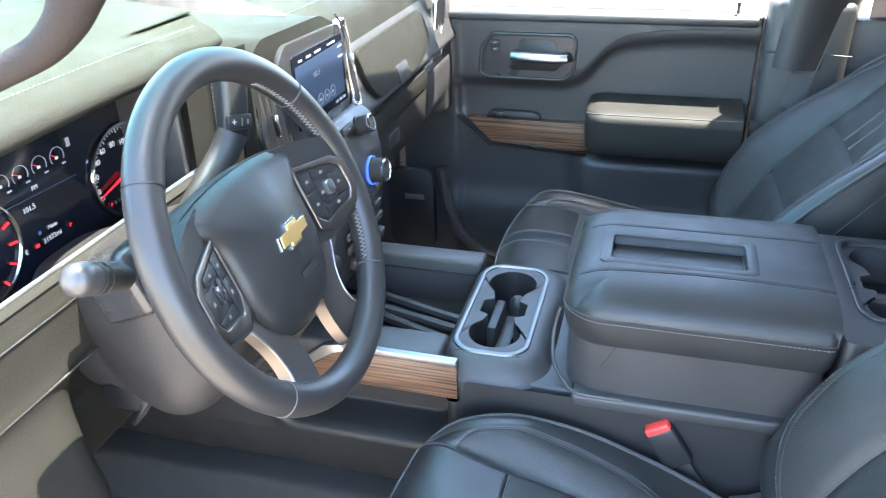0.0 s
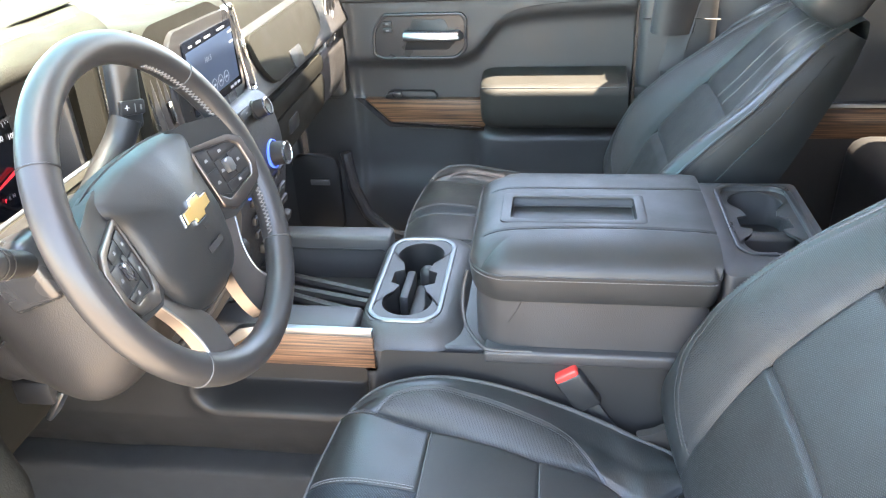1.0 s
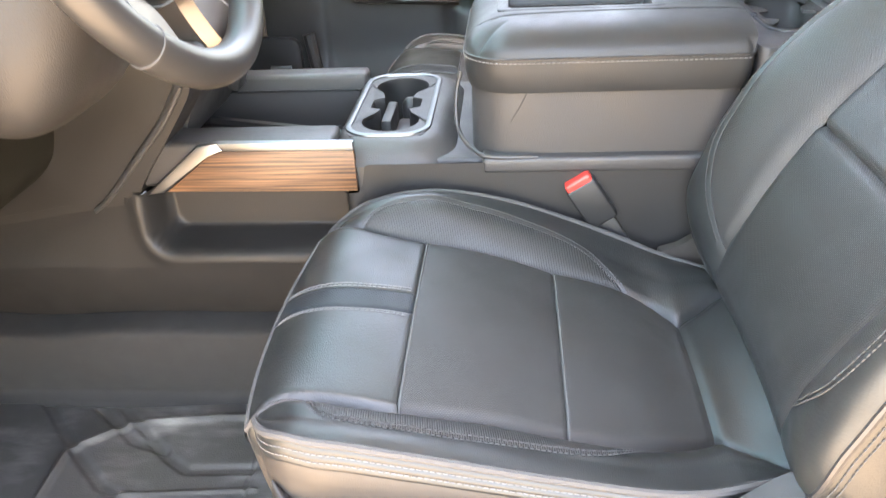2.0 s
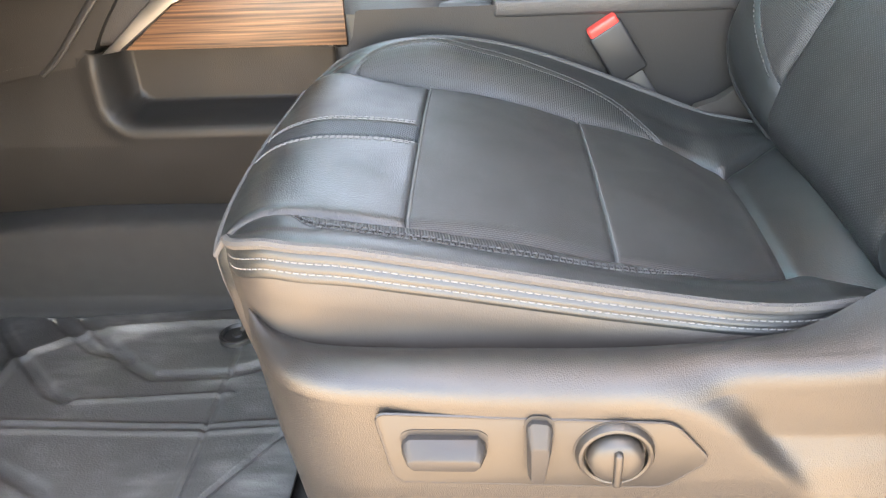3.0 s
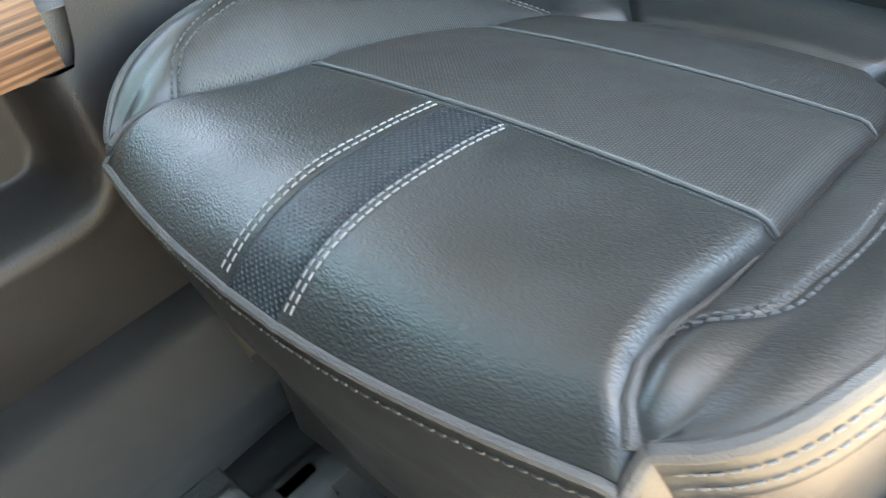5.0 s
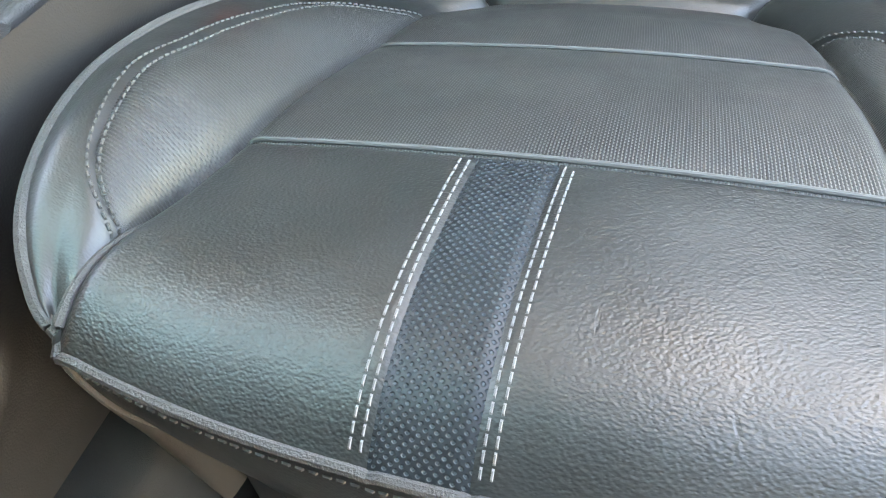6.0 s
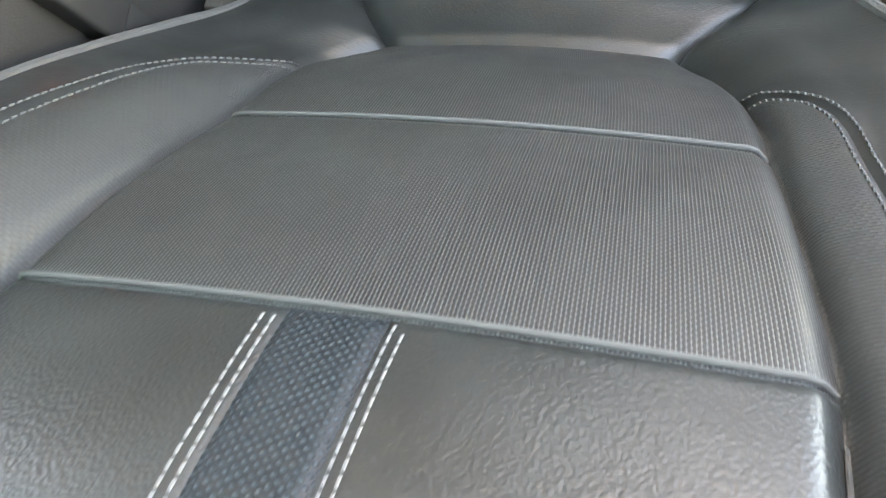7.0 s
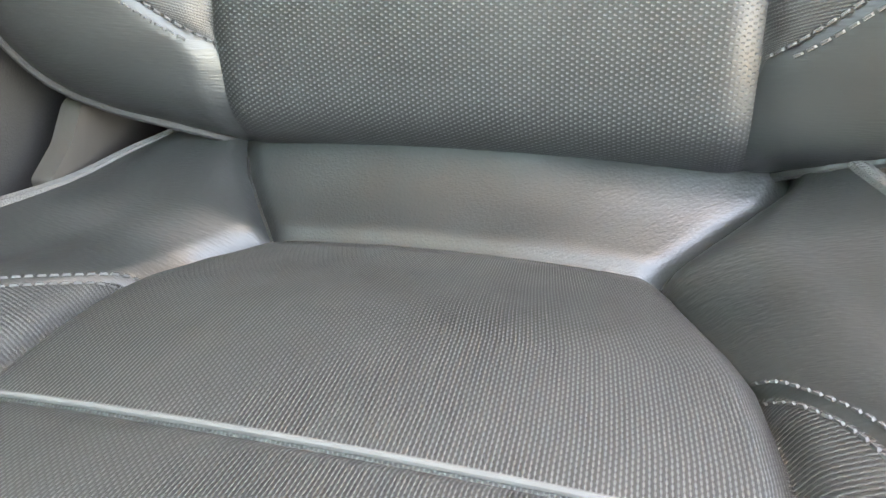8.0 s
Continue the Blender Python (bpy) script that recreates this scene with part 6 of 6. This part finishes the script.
part("mark", box_bm((-0.003, -0.005, 0), (0.003, 0.005, 0.0004), 0, m=on_display(0.060, 0.843)), DIM_MARK, cluster)
part("mark", box_bm((-0.002, -0.002, 0), (0.002, 0.002, 0.0004), 0, m=on_display(-0.014, 0.764)), DIM_BLUE, cluster)

# screen pod
m_pod = Matrix(((0, 0, 1, -0.56), (1, 0, 0, 0), (0, 1, 0, 0), (0, 0, 0, 1)))
pod_out = round_poly([(0.262, 0.70), (0.264, 0.880), (0.300, 0.906), (0.500, 0.899), (0.560, 0.872), (0.582, 0.80), (0.584, 0.70)], 0.018, 6)
pod = part("screen_pod", prism_bm(pod_out, 0.350, m_pod, 0.016, 4), DASH, dash, "black hood over the touch screen")
m_face = facing(-0.209, 0.0, 0.0, 0)
bez_out = round_poly([(0.330, 0.735), (0.330, 0.868), (0.352, 0.886), (0.545, 0.878), (0.566, 0.855), (0.572, 0.735)], 0.014, 5)
part("screen_bezel", prism_bm(bez_out, 0.008, m_face, 0.003), PLASTIC_SMOOTH, pod, "gloss black screen bezel")
part("bezel_trim", tube_bm([m_face @ Vector((y, z, 0.003)) for y, z in ((0.545, 0.893), (0.572, 0.872), (0.581, 0.84), (0.586, 0.78), (0.590, 0.73), (0.600, 0.69), (0.610, 0.66))], 0.0017, 8), CHROME_DARK, pod, "chrome edging")
screen = part("touch_screen", prism_bm(round_poly([(0.368, 0.756), (0.366, 0.866), (0.548, 0.862), (0.556, 0.752)], 0.004), 0.002, m_face @ Matrix.Translation((0, 0, 0.0085))), SCREEN, pod, "dark touch screen showing the radio")
m_s = m_face @ Matrix.Translation((0, 0, 0.0108))
text_obj("reading", "101.5", 0.0115, m_s @ Matrix.Translation((0.442, 0.824, 0)), DIM_MARK, screen, "lit white station reading")
part("screen_glow", box_bm((0.372, 0.768, 0), (0.545, 0.850, 0.0002), 0, m=m_s), glow("lit_dark_blue", (0.03, 0.07, 0.16), 0.012), screen, "dim blue lit field")
for y0_, w in ((0.385, 0.012), (0.412, 0.016), (0.442, 0.022), (0.490, 0.03)):
    part("mark", box_bm((y0_, 0.854, 0), (y0_ + w, 0.857, 0.0006), 0, m=m_s), DIM_MARK, screen)
for z in (0.842, 0.826):
    part("mark", box_bm((0.528, z, 0), (0.546, z + 0.003, 0.0006), 0, m=m_s), DIM_MARK, screen)
for y in (0.448, 0.472, 0.496):
    part("mark", tube_bm([m_s @ Vector((y + 0.009 * math.cos(i * math.pi / 10), 0.782 + 0.009 * math.sin(i * math.pi / 10), 0.0004)) for i in range(20)], 0.0004, 4, closed=True), DIM_MARK, screen)
    part("mark", box_bm((y - 0.004, 0.780, 0), (y + 0.004, 0.783, 0.0006), 0, m=m_s), DIM_MARK, screen)
for y in (0.505, 0.520, 0.535):
    part("mark", box_bm((y, 0.758, 0), (y + 0.010, 0.762, 0.0006), 0, m=m_s), DIM_MARK, screen)

# centre stack
stack = part("centre_panel", prism_bm(round_poly([(-0.33, 0.735), (-0.196, 0.735), (-0.172, 0.715), (-0.160, 0.66), (-0.158, 0.60), (-0.168, 0.54), (-0.19, 0.47), (-0.22, 0.40), (-0.33, 0.40)], 0.01), 0.225, Matrix(((1, 0, 0, 0), (0, 0, 1, 0.368), (0, 1, 0, 0), (0, 0, 0, 1))), 0.008, 3), PLASTIC, dash, "black centre stack")


def knob_at(m, r, h, ring, label):
    k = part("knob", lathe_bm([(r * 1.12, 0), (r * 1.12, 0.004), (r, 0.005), (r * 0.96, h - 0.002), (r * 0.86, h), (r * 0.84, h - 0.002), (0, h - 0.002)], m, 36), SWITCH, stack, label)
    part("knob_rim", lathe_bm([(r * 0.98, h - 0.003), (r * 0.98, h), (r * 0.86, h + 0.001), (r * 0.84, h - 0.001)], m, 36), CHROME, k, "chrome rim")
    if ring:
        part("lit_ring", lathe_bm([(r * 1.14, 0.0), (r * 1.2, 0.002), (r * 1.2, 0.005), (r * 1.12, 0.006)], m, 36), BLUE_MARK, k, "lit blue ring")


knob_at(facing(-0.170, 0.520, 0.716, 18), 0.0155, 0.026, False, "ribbed grey volume knob")
knob_at(facing(-0.160, 0.535, 0.632, 6), 0.021, 0.030, True, "ribbed grey temperature knob")
knob_at(facing(-0.160, 0.405, 0.632, 6), 0.021, 0.030, True, "ribbed grey temperature knob")
for z, n, mat in ((0.722, 3, PLASTIC_DARK), (0.598, 5, SWITCH), (0.565, 4, PLASTIC_DARK), (0.540, 4, SWITCH)):
    for i in range(n):
        y = 0.40 + 0.165 * (i + 0.5) / n
        if z > 0.7 and y > 0.5:
            continue
        x = -0.176 if z > 0.7 else (-0.158 if z > 0.58 else -0.160)
        b = part("button", box_bm((-0.065 / n, -0.007, 0), (0.065 / n, 0.007, 0.007), 0.002, 2, facing(x, y, z, 18 if z > 0.7 else -10)), mat, stack)
        part("symbol", box_bm((-0.004, -0.0012, 0.0072), (0.004, 0.0012, 0.0076), 0, m=facing(x, y, z, 18 if z > 0.7 else -10)), PRINT, b)
for i in range(5):
    part("toggle", box_bm((-0.010, -0.010, 0), (0.010, 0.010, 0.014), 0.004, 3, facing(-0.166, 0.435 + 0.030 * i, 0.505, -18)), SWITCH, stack, "grey toggle switch")
part("socket_cover", box_bm((-0.022, -0.026, 0), (0.022, 0.026, 0.02), 0.006, 3, facing(-0.190, 0.552, 0.462, -20)), PLASTIC_SMOOTH, stack, "black socket cover")

# brace running from the dash down to the console, and the footwell wall
brace = [(-0.150, 0.560), (-0.152, 0.515), (-0.195, 0.455), (-0.245, 0.392), (-0.268, 0.352), (-0.60, 0.300), (-0.60, 0.560)]
part("lower_brace", prism_bm(round_poly(brace, 0.02, 5), 0.075, Matrix(((1, 0, 0, 0), (0, 0, -1, 0.362), (0, 1, 0, 0), (0, 0, 0, 1))), 0.012, 4), CONSOLE_SHADED, dash, "black brace beside the console")
part("brace_rib", tube_bm(bent([(-0.330, 0.282, 0.342), (-0.300, 0.2815, 0.366), (-0.250, 0.281, 0.420), (-0.200, 0.281, 0.474), (-0.165, 0.281, 0.525)], 6), lambda t: 0.004 + 0.004 * t, 10, flat=0.6), PLASTIC, dash, "pale-edged rib on the brace")
part("under_dash", box_bm((-0.88, -0.36, 0.36), (-0.44, 0.36, 0.44), 0.02), PLASTIC_DARK, dash, "dark under-dash cover")


# ---- steering column and wheel ----
WT = radians(22.5)
W_O = Vector((-0.049, -0.001, 0.793))
W_M = basis(W_O, (0, 1, 0), (-math.sin(WT), 0, math.cos(WT)))
column = thing("steering_column", "black plastic steering column shroud with stalk and gear lever", "steering column", at=(-0.2, 0.0, 0.7))


def shroud(u, v):
    """Rounded tapering shroud from the hub towards the dashboard."""
    a = 2 * math.pi * v
    depth = -0.055 - 0.215 * u
    w = 0.074 + 0.030 * math.sin(math.pi * min(1, u * 1.25))
    low = -0.085 - 0.060 * math.sin(math.pi * min(1, u * 1.05)) - 0.02 * u
    high = 0.045 + 0.012 * u
    c, s = math.cos(a), math.sin(a)
    x = w * math.copysign(abs(c) ** 0.55, c)
    y = (high + low) / 2 + (high - low) / 2 * math.copysign(abs(s) ** 0.55, s)
    return W_M @ Vector((x, y, depth))


patch("shroud", shroud, 40, 64, CONSOLE_SHADED, column, "grained black shroud")
bm = bmesh.new()
bm.faces.new([bm.verts.new(shroud(0, j / 64)) for j in range(64)])
part("shroud_front", bm, CONSOLE_SHADED, column)
part("collar_plate", box_bm((-0.112, -0.012, -0.150), (-0.060, 0.056, -0.088), 0.010, 4, W_M), PLASTIC_SMOOTH, column, "smooth stalk plate")
st_root, st_end = W_M @ Vector((-0.100, 0.030, -0.104)), W_M @ Vector((-0.196, 0.070, -0.060))
m_st = basis(st_root, st_end - st_root, (0, 0, 1))
stalk = part("stalk", tube_bm([m_st @ Vector((d, 0, 0)) for d in (0.0, 0.02, 0.04, 0.06, 0.075)], lambda t: 0.0125 + 0.0015 * t, 20), PLASTIC_DARK, column, "black turn signal stalk")
part("stalk_tip", lathe_bm([(0.0148, 0), (0.0150, 0.010), (0.0142, 0.020), (0.011, 0.025), (0.006, 0.0275), (0, 0.028)], m_st @ Matrix.Translation((0.076, 0, 0)) @ Matrix.Rotation(radians(90), 4, "Y"), 28), TIP, stalk, "grey stalk end")
part("stalk_collar", lathe_bm([(0.022, 0), (0.0215, 0.012), (0.016, 0.020), (0.013, 0.022)], m_st @ Matrix.Translation((-0.018, 0, 0)) @ Matrix.Rotation(radians(90), 4, "Y"), 28), TIP, stalk, "grey stalk collar")
for d in (0.058, 0.070):
    part("stalk_band", tube_bm([m_st @ Vector((d, 0.0143 * math.cos(i * math.pi / 12), 0.0143 * math.sin(i * math.pi / 12))) for i in range(24)], 0.0006, 5, closed=True), SWITCH, stalk)
for d, a, l in ((0.030, 60, 0.008), (0.042, 75, 0.006), (0.045, 50, 0.007), (0.050, 95, 0.005), (0.036, 35, 0.006)):
    r = 0.0139
    c = m_st @ Matrix.Translation((d, 0, 0)) @ Matrix.Rotation(radians(a), 4, "X") @ Matrix.Translation((0, 0, r))
    part("stalk_symbol", box_bm((-l / 2, -0.0012, 0), (l / 2, 0.0012, 0.0004), 0, m=c), PRINT, stalk)

lever_pts = bent([(-0.185, 0.050, 0.768), (-0.196, 0.085, 0.772), (-0.198, 0.120, 0.786), (-0.192, 0.148, 0.806), (-0.184, 0.162, 0.830)])
lever = part("gear_lever", tube_bm(lever_pts, lambda t: 0.0165 + 0.002 * t, 18), PLASTIC_DARK, column, "black column gear lever")
m_head = facing(-0.184, 0.170, 0.862, 4, -25) @ Matrix.Rotation(radians(-10), 4, "Z")
part("lever_head", box_bm((-0.018, -0.048, -0.013), (0.018, 0.040, 0.013), 0.009, 4, m_head), PLASTIC_DARK, lever, "grained black lever head")
m_lv = m_head @ Matrix.Translation((0, -0.020, 0.0125))
rk = part("rocker", box_bm((-0.017, -0.009, -0.004), (0.017, 0.009, 0.004), 0.003, 2, m_lv), PLASTIC_DARK, lever, "black rocker button")
text_obj("symbol", "+", 0.013, m_lv @ Matrix.Translation((-0.009, 0, 0.0042)), WHITE_MARK, rk)
part("symbol", box_bm((-0.0006, -0.005, 0), (0.0006, 0.005, 0.0005), 0, m=m_lv @ Matrix.Translation((0.002, 0, 0.004))), PRINT, rk)
part("symbol", box_bm((-0.001, -0.003, 0), (0.001, 0.003, 0.0005), 0, m=m_lv @ Matrix.Translation((0.010, 0, 0.004))), PRINT, rk)

wheel = thing("steering_wheel", "black leather steering wheel with bronze-edged spokes and gold badge", "steering wheel", at=W_O)
R_RIM, R_TUBE = 0.1705, 0.0168


def on_rim(a, r=R_RIM, h=0.0):
    return W_M @ Vector((r * math.cos(radians(a)), r * math.sin(radians(a)), h))


part("rim", tube_bm([on_rim(i * 360 / 120) for i in range(120)], R_TUBE, 20, closed=True), RIM, wheel, "smooth black leather rim")
for a in (142, 226, 318, 38):
    m_a = W_M @ Matrix.Rotation(radians(a), 4, "Z") @ Matrix.Translation((R_RIM, 0, 0))
    part("rim_seam", tube_bm([m_a @ Vector(((R_TUBE + 0.0001) * math.cos(i * math.pi / 12), 0, (R_TUBE + 0.0001) * math.sin(i * math.pi / 12))) for i in range(24)], 0.0009, 5, closed=True), PLASTIC_DARK if a == 142 else THREAD_DARK, wheel, "fine rim seam")
# zigzag hand stitching round the inside of the rim
bm = bmesh.new()
for k in range(0, 110):
    a = 60 - 100 * k / 110
    rr = R_RIM - R_TUBE - 0.0004
    h0, h1 = (0.0030, -0.0030) if k % 2 else (-0.0030, 0.0030)
    p, q = on_rim(a, rr + 0.0003, h0 + 0.003), on_rim(a - 1.25, rr + 0.0003, h1 + 0.003)
    tube_bm([p, q], 0.0007, 5, bm=bm)
part("rim_stitching", bm, THREAD, wheel, "pale zigzag stitching", smooth=False)["kind"] = "stuff"

# airbag cover: a domed rounded shield
half = [(0.020, -0.104), (0.050, -0.095), (0.066, -0.078), (0.080, -0.038), (0.079, -0.006), (0.081, 0.024), (0.099, 0.046), (0.098, 0.058), (0.070, 0.065), (0.030, 0.069)]
cover = round_poly(half + [(-x, y) for x, y in half[::-1]], 0.012, 5)


def domed_bm(outline, m, z0, z1, crown, rings=9, edge=0.012):
    bm = bmesh.new()
    cx = sum(p[0] for p in outline) / len(outline)
    cy = sum(p[1] for p in outline) / len(outline)
    prev = [bm.verts.new((x, y, z0)) for x, y in outline]
    for i in range(rings + 1):
        t = i / rings
        s = 1 - (0.985 * t**1.0 if i else 0.0)
        k = min(1, (1 - s) / 0.16)
        z = z1 - edge * (1 - (1 - (1 - k) ** 2) ** 0.5) + crown * (1 - s * s)
        w = min(1.0, (1 - s) * 1.6)
        cur = []
        for x, y in outline:
            dx, dy = x - cx, y - cy
            r = math.hypot(dx, dy)
            e = 0.078 / max(1e-6, r)
            cur.append(bm.verts.new((cx + dx * s * (1 - w + w * e), cy + dy * s * (1 - w + w * e), z)))
        n = len(cur)
        for j in range(n):
            bm.faces.new((prev[j], prev[(j + 1) % n], cur[(j + 1) % n], cur[j]))
        prev = cur
    bm.faces.new(prev)
    bm.transform(m)
    return bm


part("airbag_cover", domed_bm(cover, W_M, -0.045, -0.010, 0.022, 16, 0.010), HUB, wheel, "grained black airbag cover")
part("cover_gap", prism_bm([(x * 1.025, y * 1.025) for x, y in cover], 0.004, W_M @ Matrix.Translation((0, 0, -0.026))), PLASTIC_DARK, wheel, "dark gap round the airbag cover")


def spoke_bm(outline, thick, low, bevel, side, hole=None, r=0.0035, sag=0.0):
    """A plate on the spoke, which climbs from the hub to the rim."""
    bm = prism_bm(round_poly(outline, r), thick, None, bevel, 3, hole=None if hole is None else round_poly(hole, r))
    for v in bm.verts:
        v.co.z += low - 0.012 + 0.30 * (max(0.06, v.co.x) - 0.085) - sag * max(0.0, -0.05 - v.co.y)
    bm.transform(W_M @ Matrix.Diagonal((side, 1, 1, 1)))
    return bm


BEZEL = [(0.082, 0.036), (0.142, 0.024), (0.158, 0.012), (0.160, -0.020), (0.150, -0.040), (0.126, -0.046), (0.100, -0.052), (0.084, -0.040)]
PAD = [(0.086, 0.029), (0.138, 0.017), (0.149, 0.007), (0.150, -0.020), (0.143, -0.031), (0.118, -0.034), (0.098, -0.038), (0.087, -0.026)]
for s in (-1, 1):
    m_s = Matrix.Diagonal((s, 1, 1, 1))
    part("spoke", spoke_bm([(0.070, 0.064), (0.100, 0.060), (0.160, 0.044), (0.168, 0.0), (0.164, -0.034), (0.148, -0.048), (0.095, -0.058), (0.068, -0.050)], 0.018, -0.019, 0.005, s), HUB, wheel, "smooth black spoke")
    bzl = part("spoke_bezel", spoke_bm(BEZEL, 0.0055, -0.002, 0.0015, s, hole=PAD), BRONZE, wheel, "smoked bronze button bezel")
    part("button_pad", spoke_bm(PAD, 0.002, -0.002, 0.0, s), PLASTIC_DARK, bzl, "black button pad")
    cells = [((0.088, 0.002), (0.104, 0.002), (0.104, 0.0225), (0.088, 0.0255)), ((0.089, -0.026), (0.104, -0.034), (0.104, 0.0), (0.088, 0.0)),
             ((0.106, 0.008), (0.134, 0.008), (0.134, 0.0165), (0.106, 0.022)), ((0.106, -0.020), (0.114, -0.020), (0.114, 0.006), (0.106, 0.006)),
             ((0.128, -0.020), (0.148, -0.020), (0.147, 0.006), (0.128, 0.006)), ((0.106, -0.033), (0.141, -0.030), (0.146, -0.022), (0.106, -0.022))]
    for cell in cells:
        b = part("button", spoke_bm(cell, 0.0018, 0.0, 0.0005, s, r=0.0015), BUTTON, bzl)
        bx, by = sum(p[0] for p in cell) / 4, sum(p[1] for p in cell) / 4
        part("symbol", spoke_bm([(bx - 0.0026, by - 0.0016), (bx + 0.0026, by - 0.0016), (bx + 0.0016, by + 0.0018), (bx - 0.0016, by + 0.0018)], 0.0004, 0.0019, 0.0, s, r=0.0006), PRINT, b)
    part("roller", spoke_bm([(0.116, -0.014), (0.126, -0.014), (0.126, 0.003), (0.116, 0.003)], 0.006, 0.0, 0.0025, s, r=0.003), CHROME_DARK if s < 0 else SILVER, bzl, "silver roller")
    outer = [(0.110, -0.042), (0.099, -0.052), (0.089, -0.070), (0.080, -0.090), (0.076, -0.112), (0.079, -0.130), (0.090, -0.146)]
    inner = [(0.042, -0.168), (0.035, -0.150), (0.033, -0.125), (0.036, -0.104), (0.056, -0.080), (0.078, -0.048)]
    part("lower_spoke", spoke_bm(outer + inner, 0.016, -0.020, 0.006, s, r=0.010, sag=-0.08), BRONZE, wheel, "smoked bronze lower spoke")
    edge = bent([W_M @ m_s @ Vector((x, y, -0.0165 + 0.30 * (max(0.06, x) - 0.085) + 0.08 * max(0.0, -0.05 - y))) for x, y in outer], 5)
    part("spoke_edge", tube_bm(edge, 0.0016, 8), SILVER, wheel, "bright spoke edging")
    foot = [W_M @ m_s @ Vector((x, y, -0.010)) for x, y in ((0.086, -0.138), (0.072, -0.146), (0.056, -0.154), (0.036, -0.160))]
    part("foot_stitching", tube_bm(bent(foot, 5), 0.0016, 6), THREAD_DARK, wheel, "grey stitched leather edge")
# badge: a plain gold cross-shaped emblem on a silver edge
cross = [(-0.034, -0.0068), (-0.013, -0.0068), (-0.0145, -0.0135), (0.0085, -0.0135), (0.0100, -0.0068), (0.0310, -0.0068), (0.034, 0.0068), (0.013, 0.0068), (0.0145, 0.0135), (-0.0085, 0.0135), (-0.0100, 0.0068), (-0.0310, 0.0068)]
m_bd = W_M @ Matrix.Translation((0.001, -0.008, 0.0112))
bd = part("badge", prism_bm([(x * 0.92, y * 0.98) for x, y in cross], 0.003, m_bd, 0.0008), CHROME, wheel, "silver-edged gold badge")
part("badge_face", prism_bm([(x * 0.8, y * 0.8) for x, y in cross], 0.002, m_bd @ Matrix.Translation((0, 0, 0.0026)), 0.0006), GOLD, bd, "gold enamel")
part("marking", box_bm((-0.016, -0.0035, 0), (0.016, 0.0035, 0.0005), 0, m=W_M @ Matrix.Translation((0.006, -0.052, 0.0075))), SWITCH, wheel, "faint embossed marking")
part("marking", box_bm((-0.004, -0.003, 0), (0.004, 0.003, 0.0005), 0, m=W_M @ Matrix.Translation((0.005, -0.030, 0.0105))), SWITCH, wheel, "faint embossed marking")

# pedals
pedal = thing("brake_pedal", "black rubber brake pedal on a steel arm", "pedal", at=(-0.42, 0.05, 0.2))
part("pad", box_bm((-0.45, -0.01, 0.17), (-0.42, 0.09, 0.23), 0.006), RUBBER, pedal)
part("arm", tube_bm([(-0.44, 0.04, 0.22), (-0.46, 0.04, 0.30), (-0.52, 0.04, 0.42)], 0.01, 8), PLASTIC_DARK, pedal)
tilt = thing("tilt_lever", "grey metal column release lever under the shroud", "lever", at=(-0.24, -0.03, 0.52))
part("blade", box_bm((-0.004, -0.012, -0.02), (0.004, 0.012, 0.035), 0.003, 2, Matrix.Translation((-0.262, -0.012, 0.528)) @ Matrix.Rotation(radians(35), 4, "Y")), SILVER, tilt)
part("root", box_bm((-0.30, -0.03, 0.54), (-0.25, 0.01, 0.575), 0.006), PLASTIC_DARK, tilt)
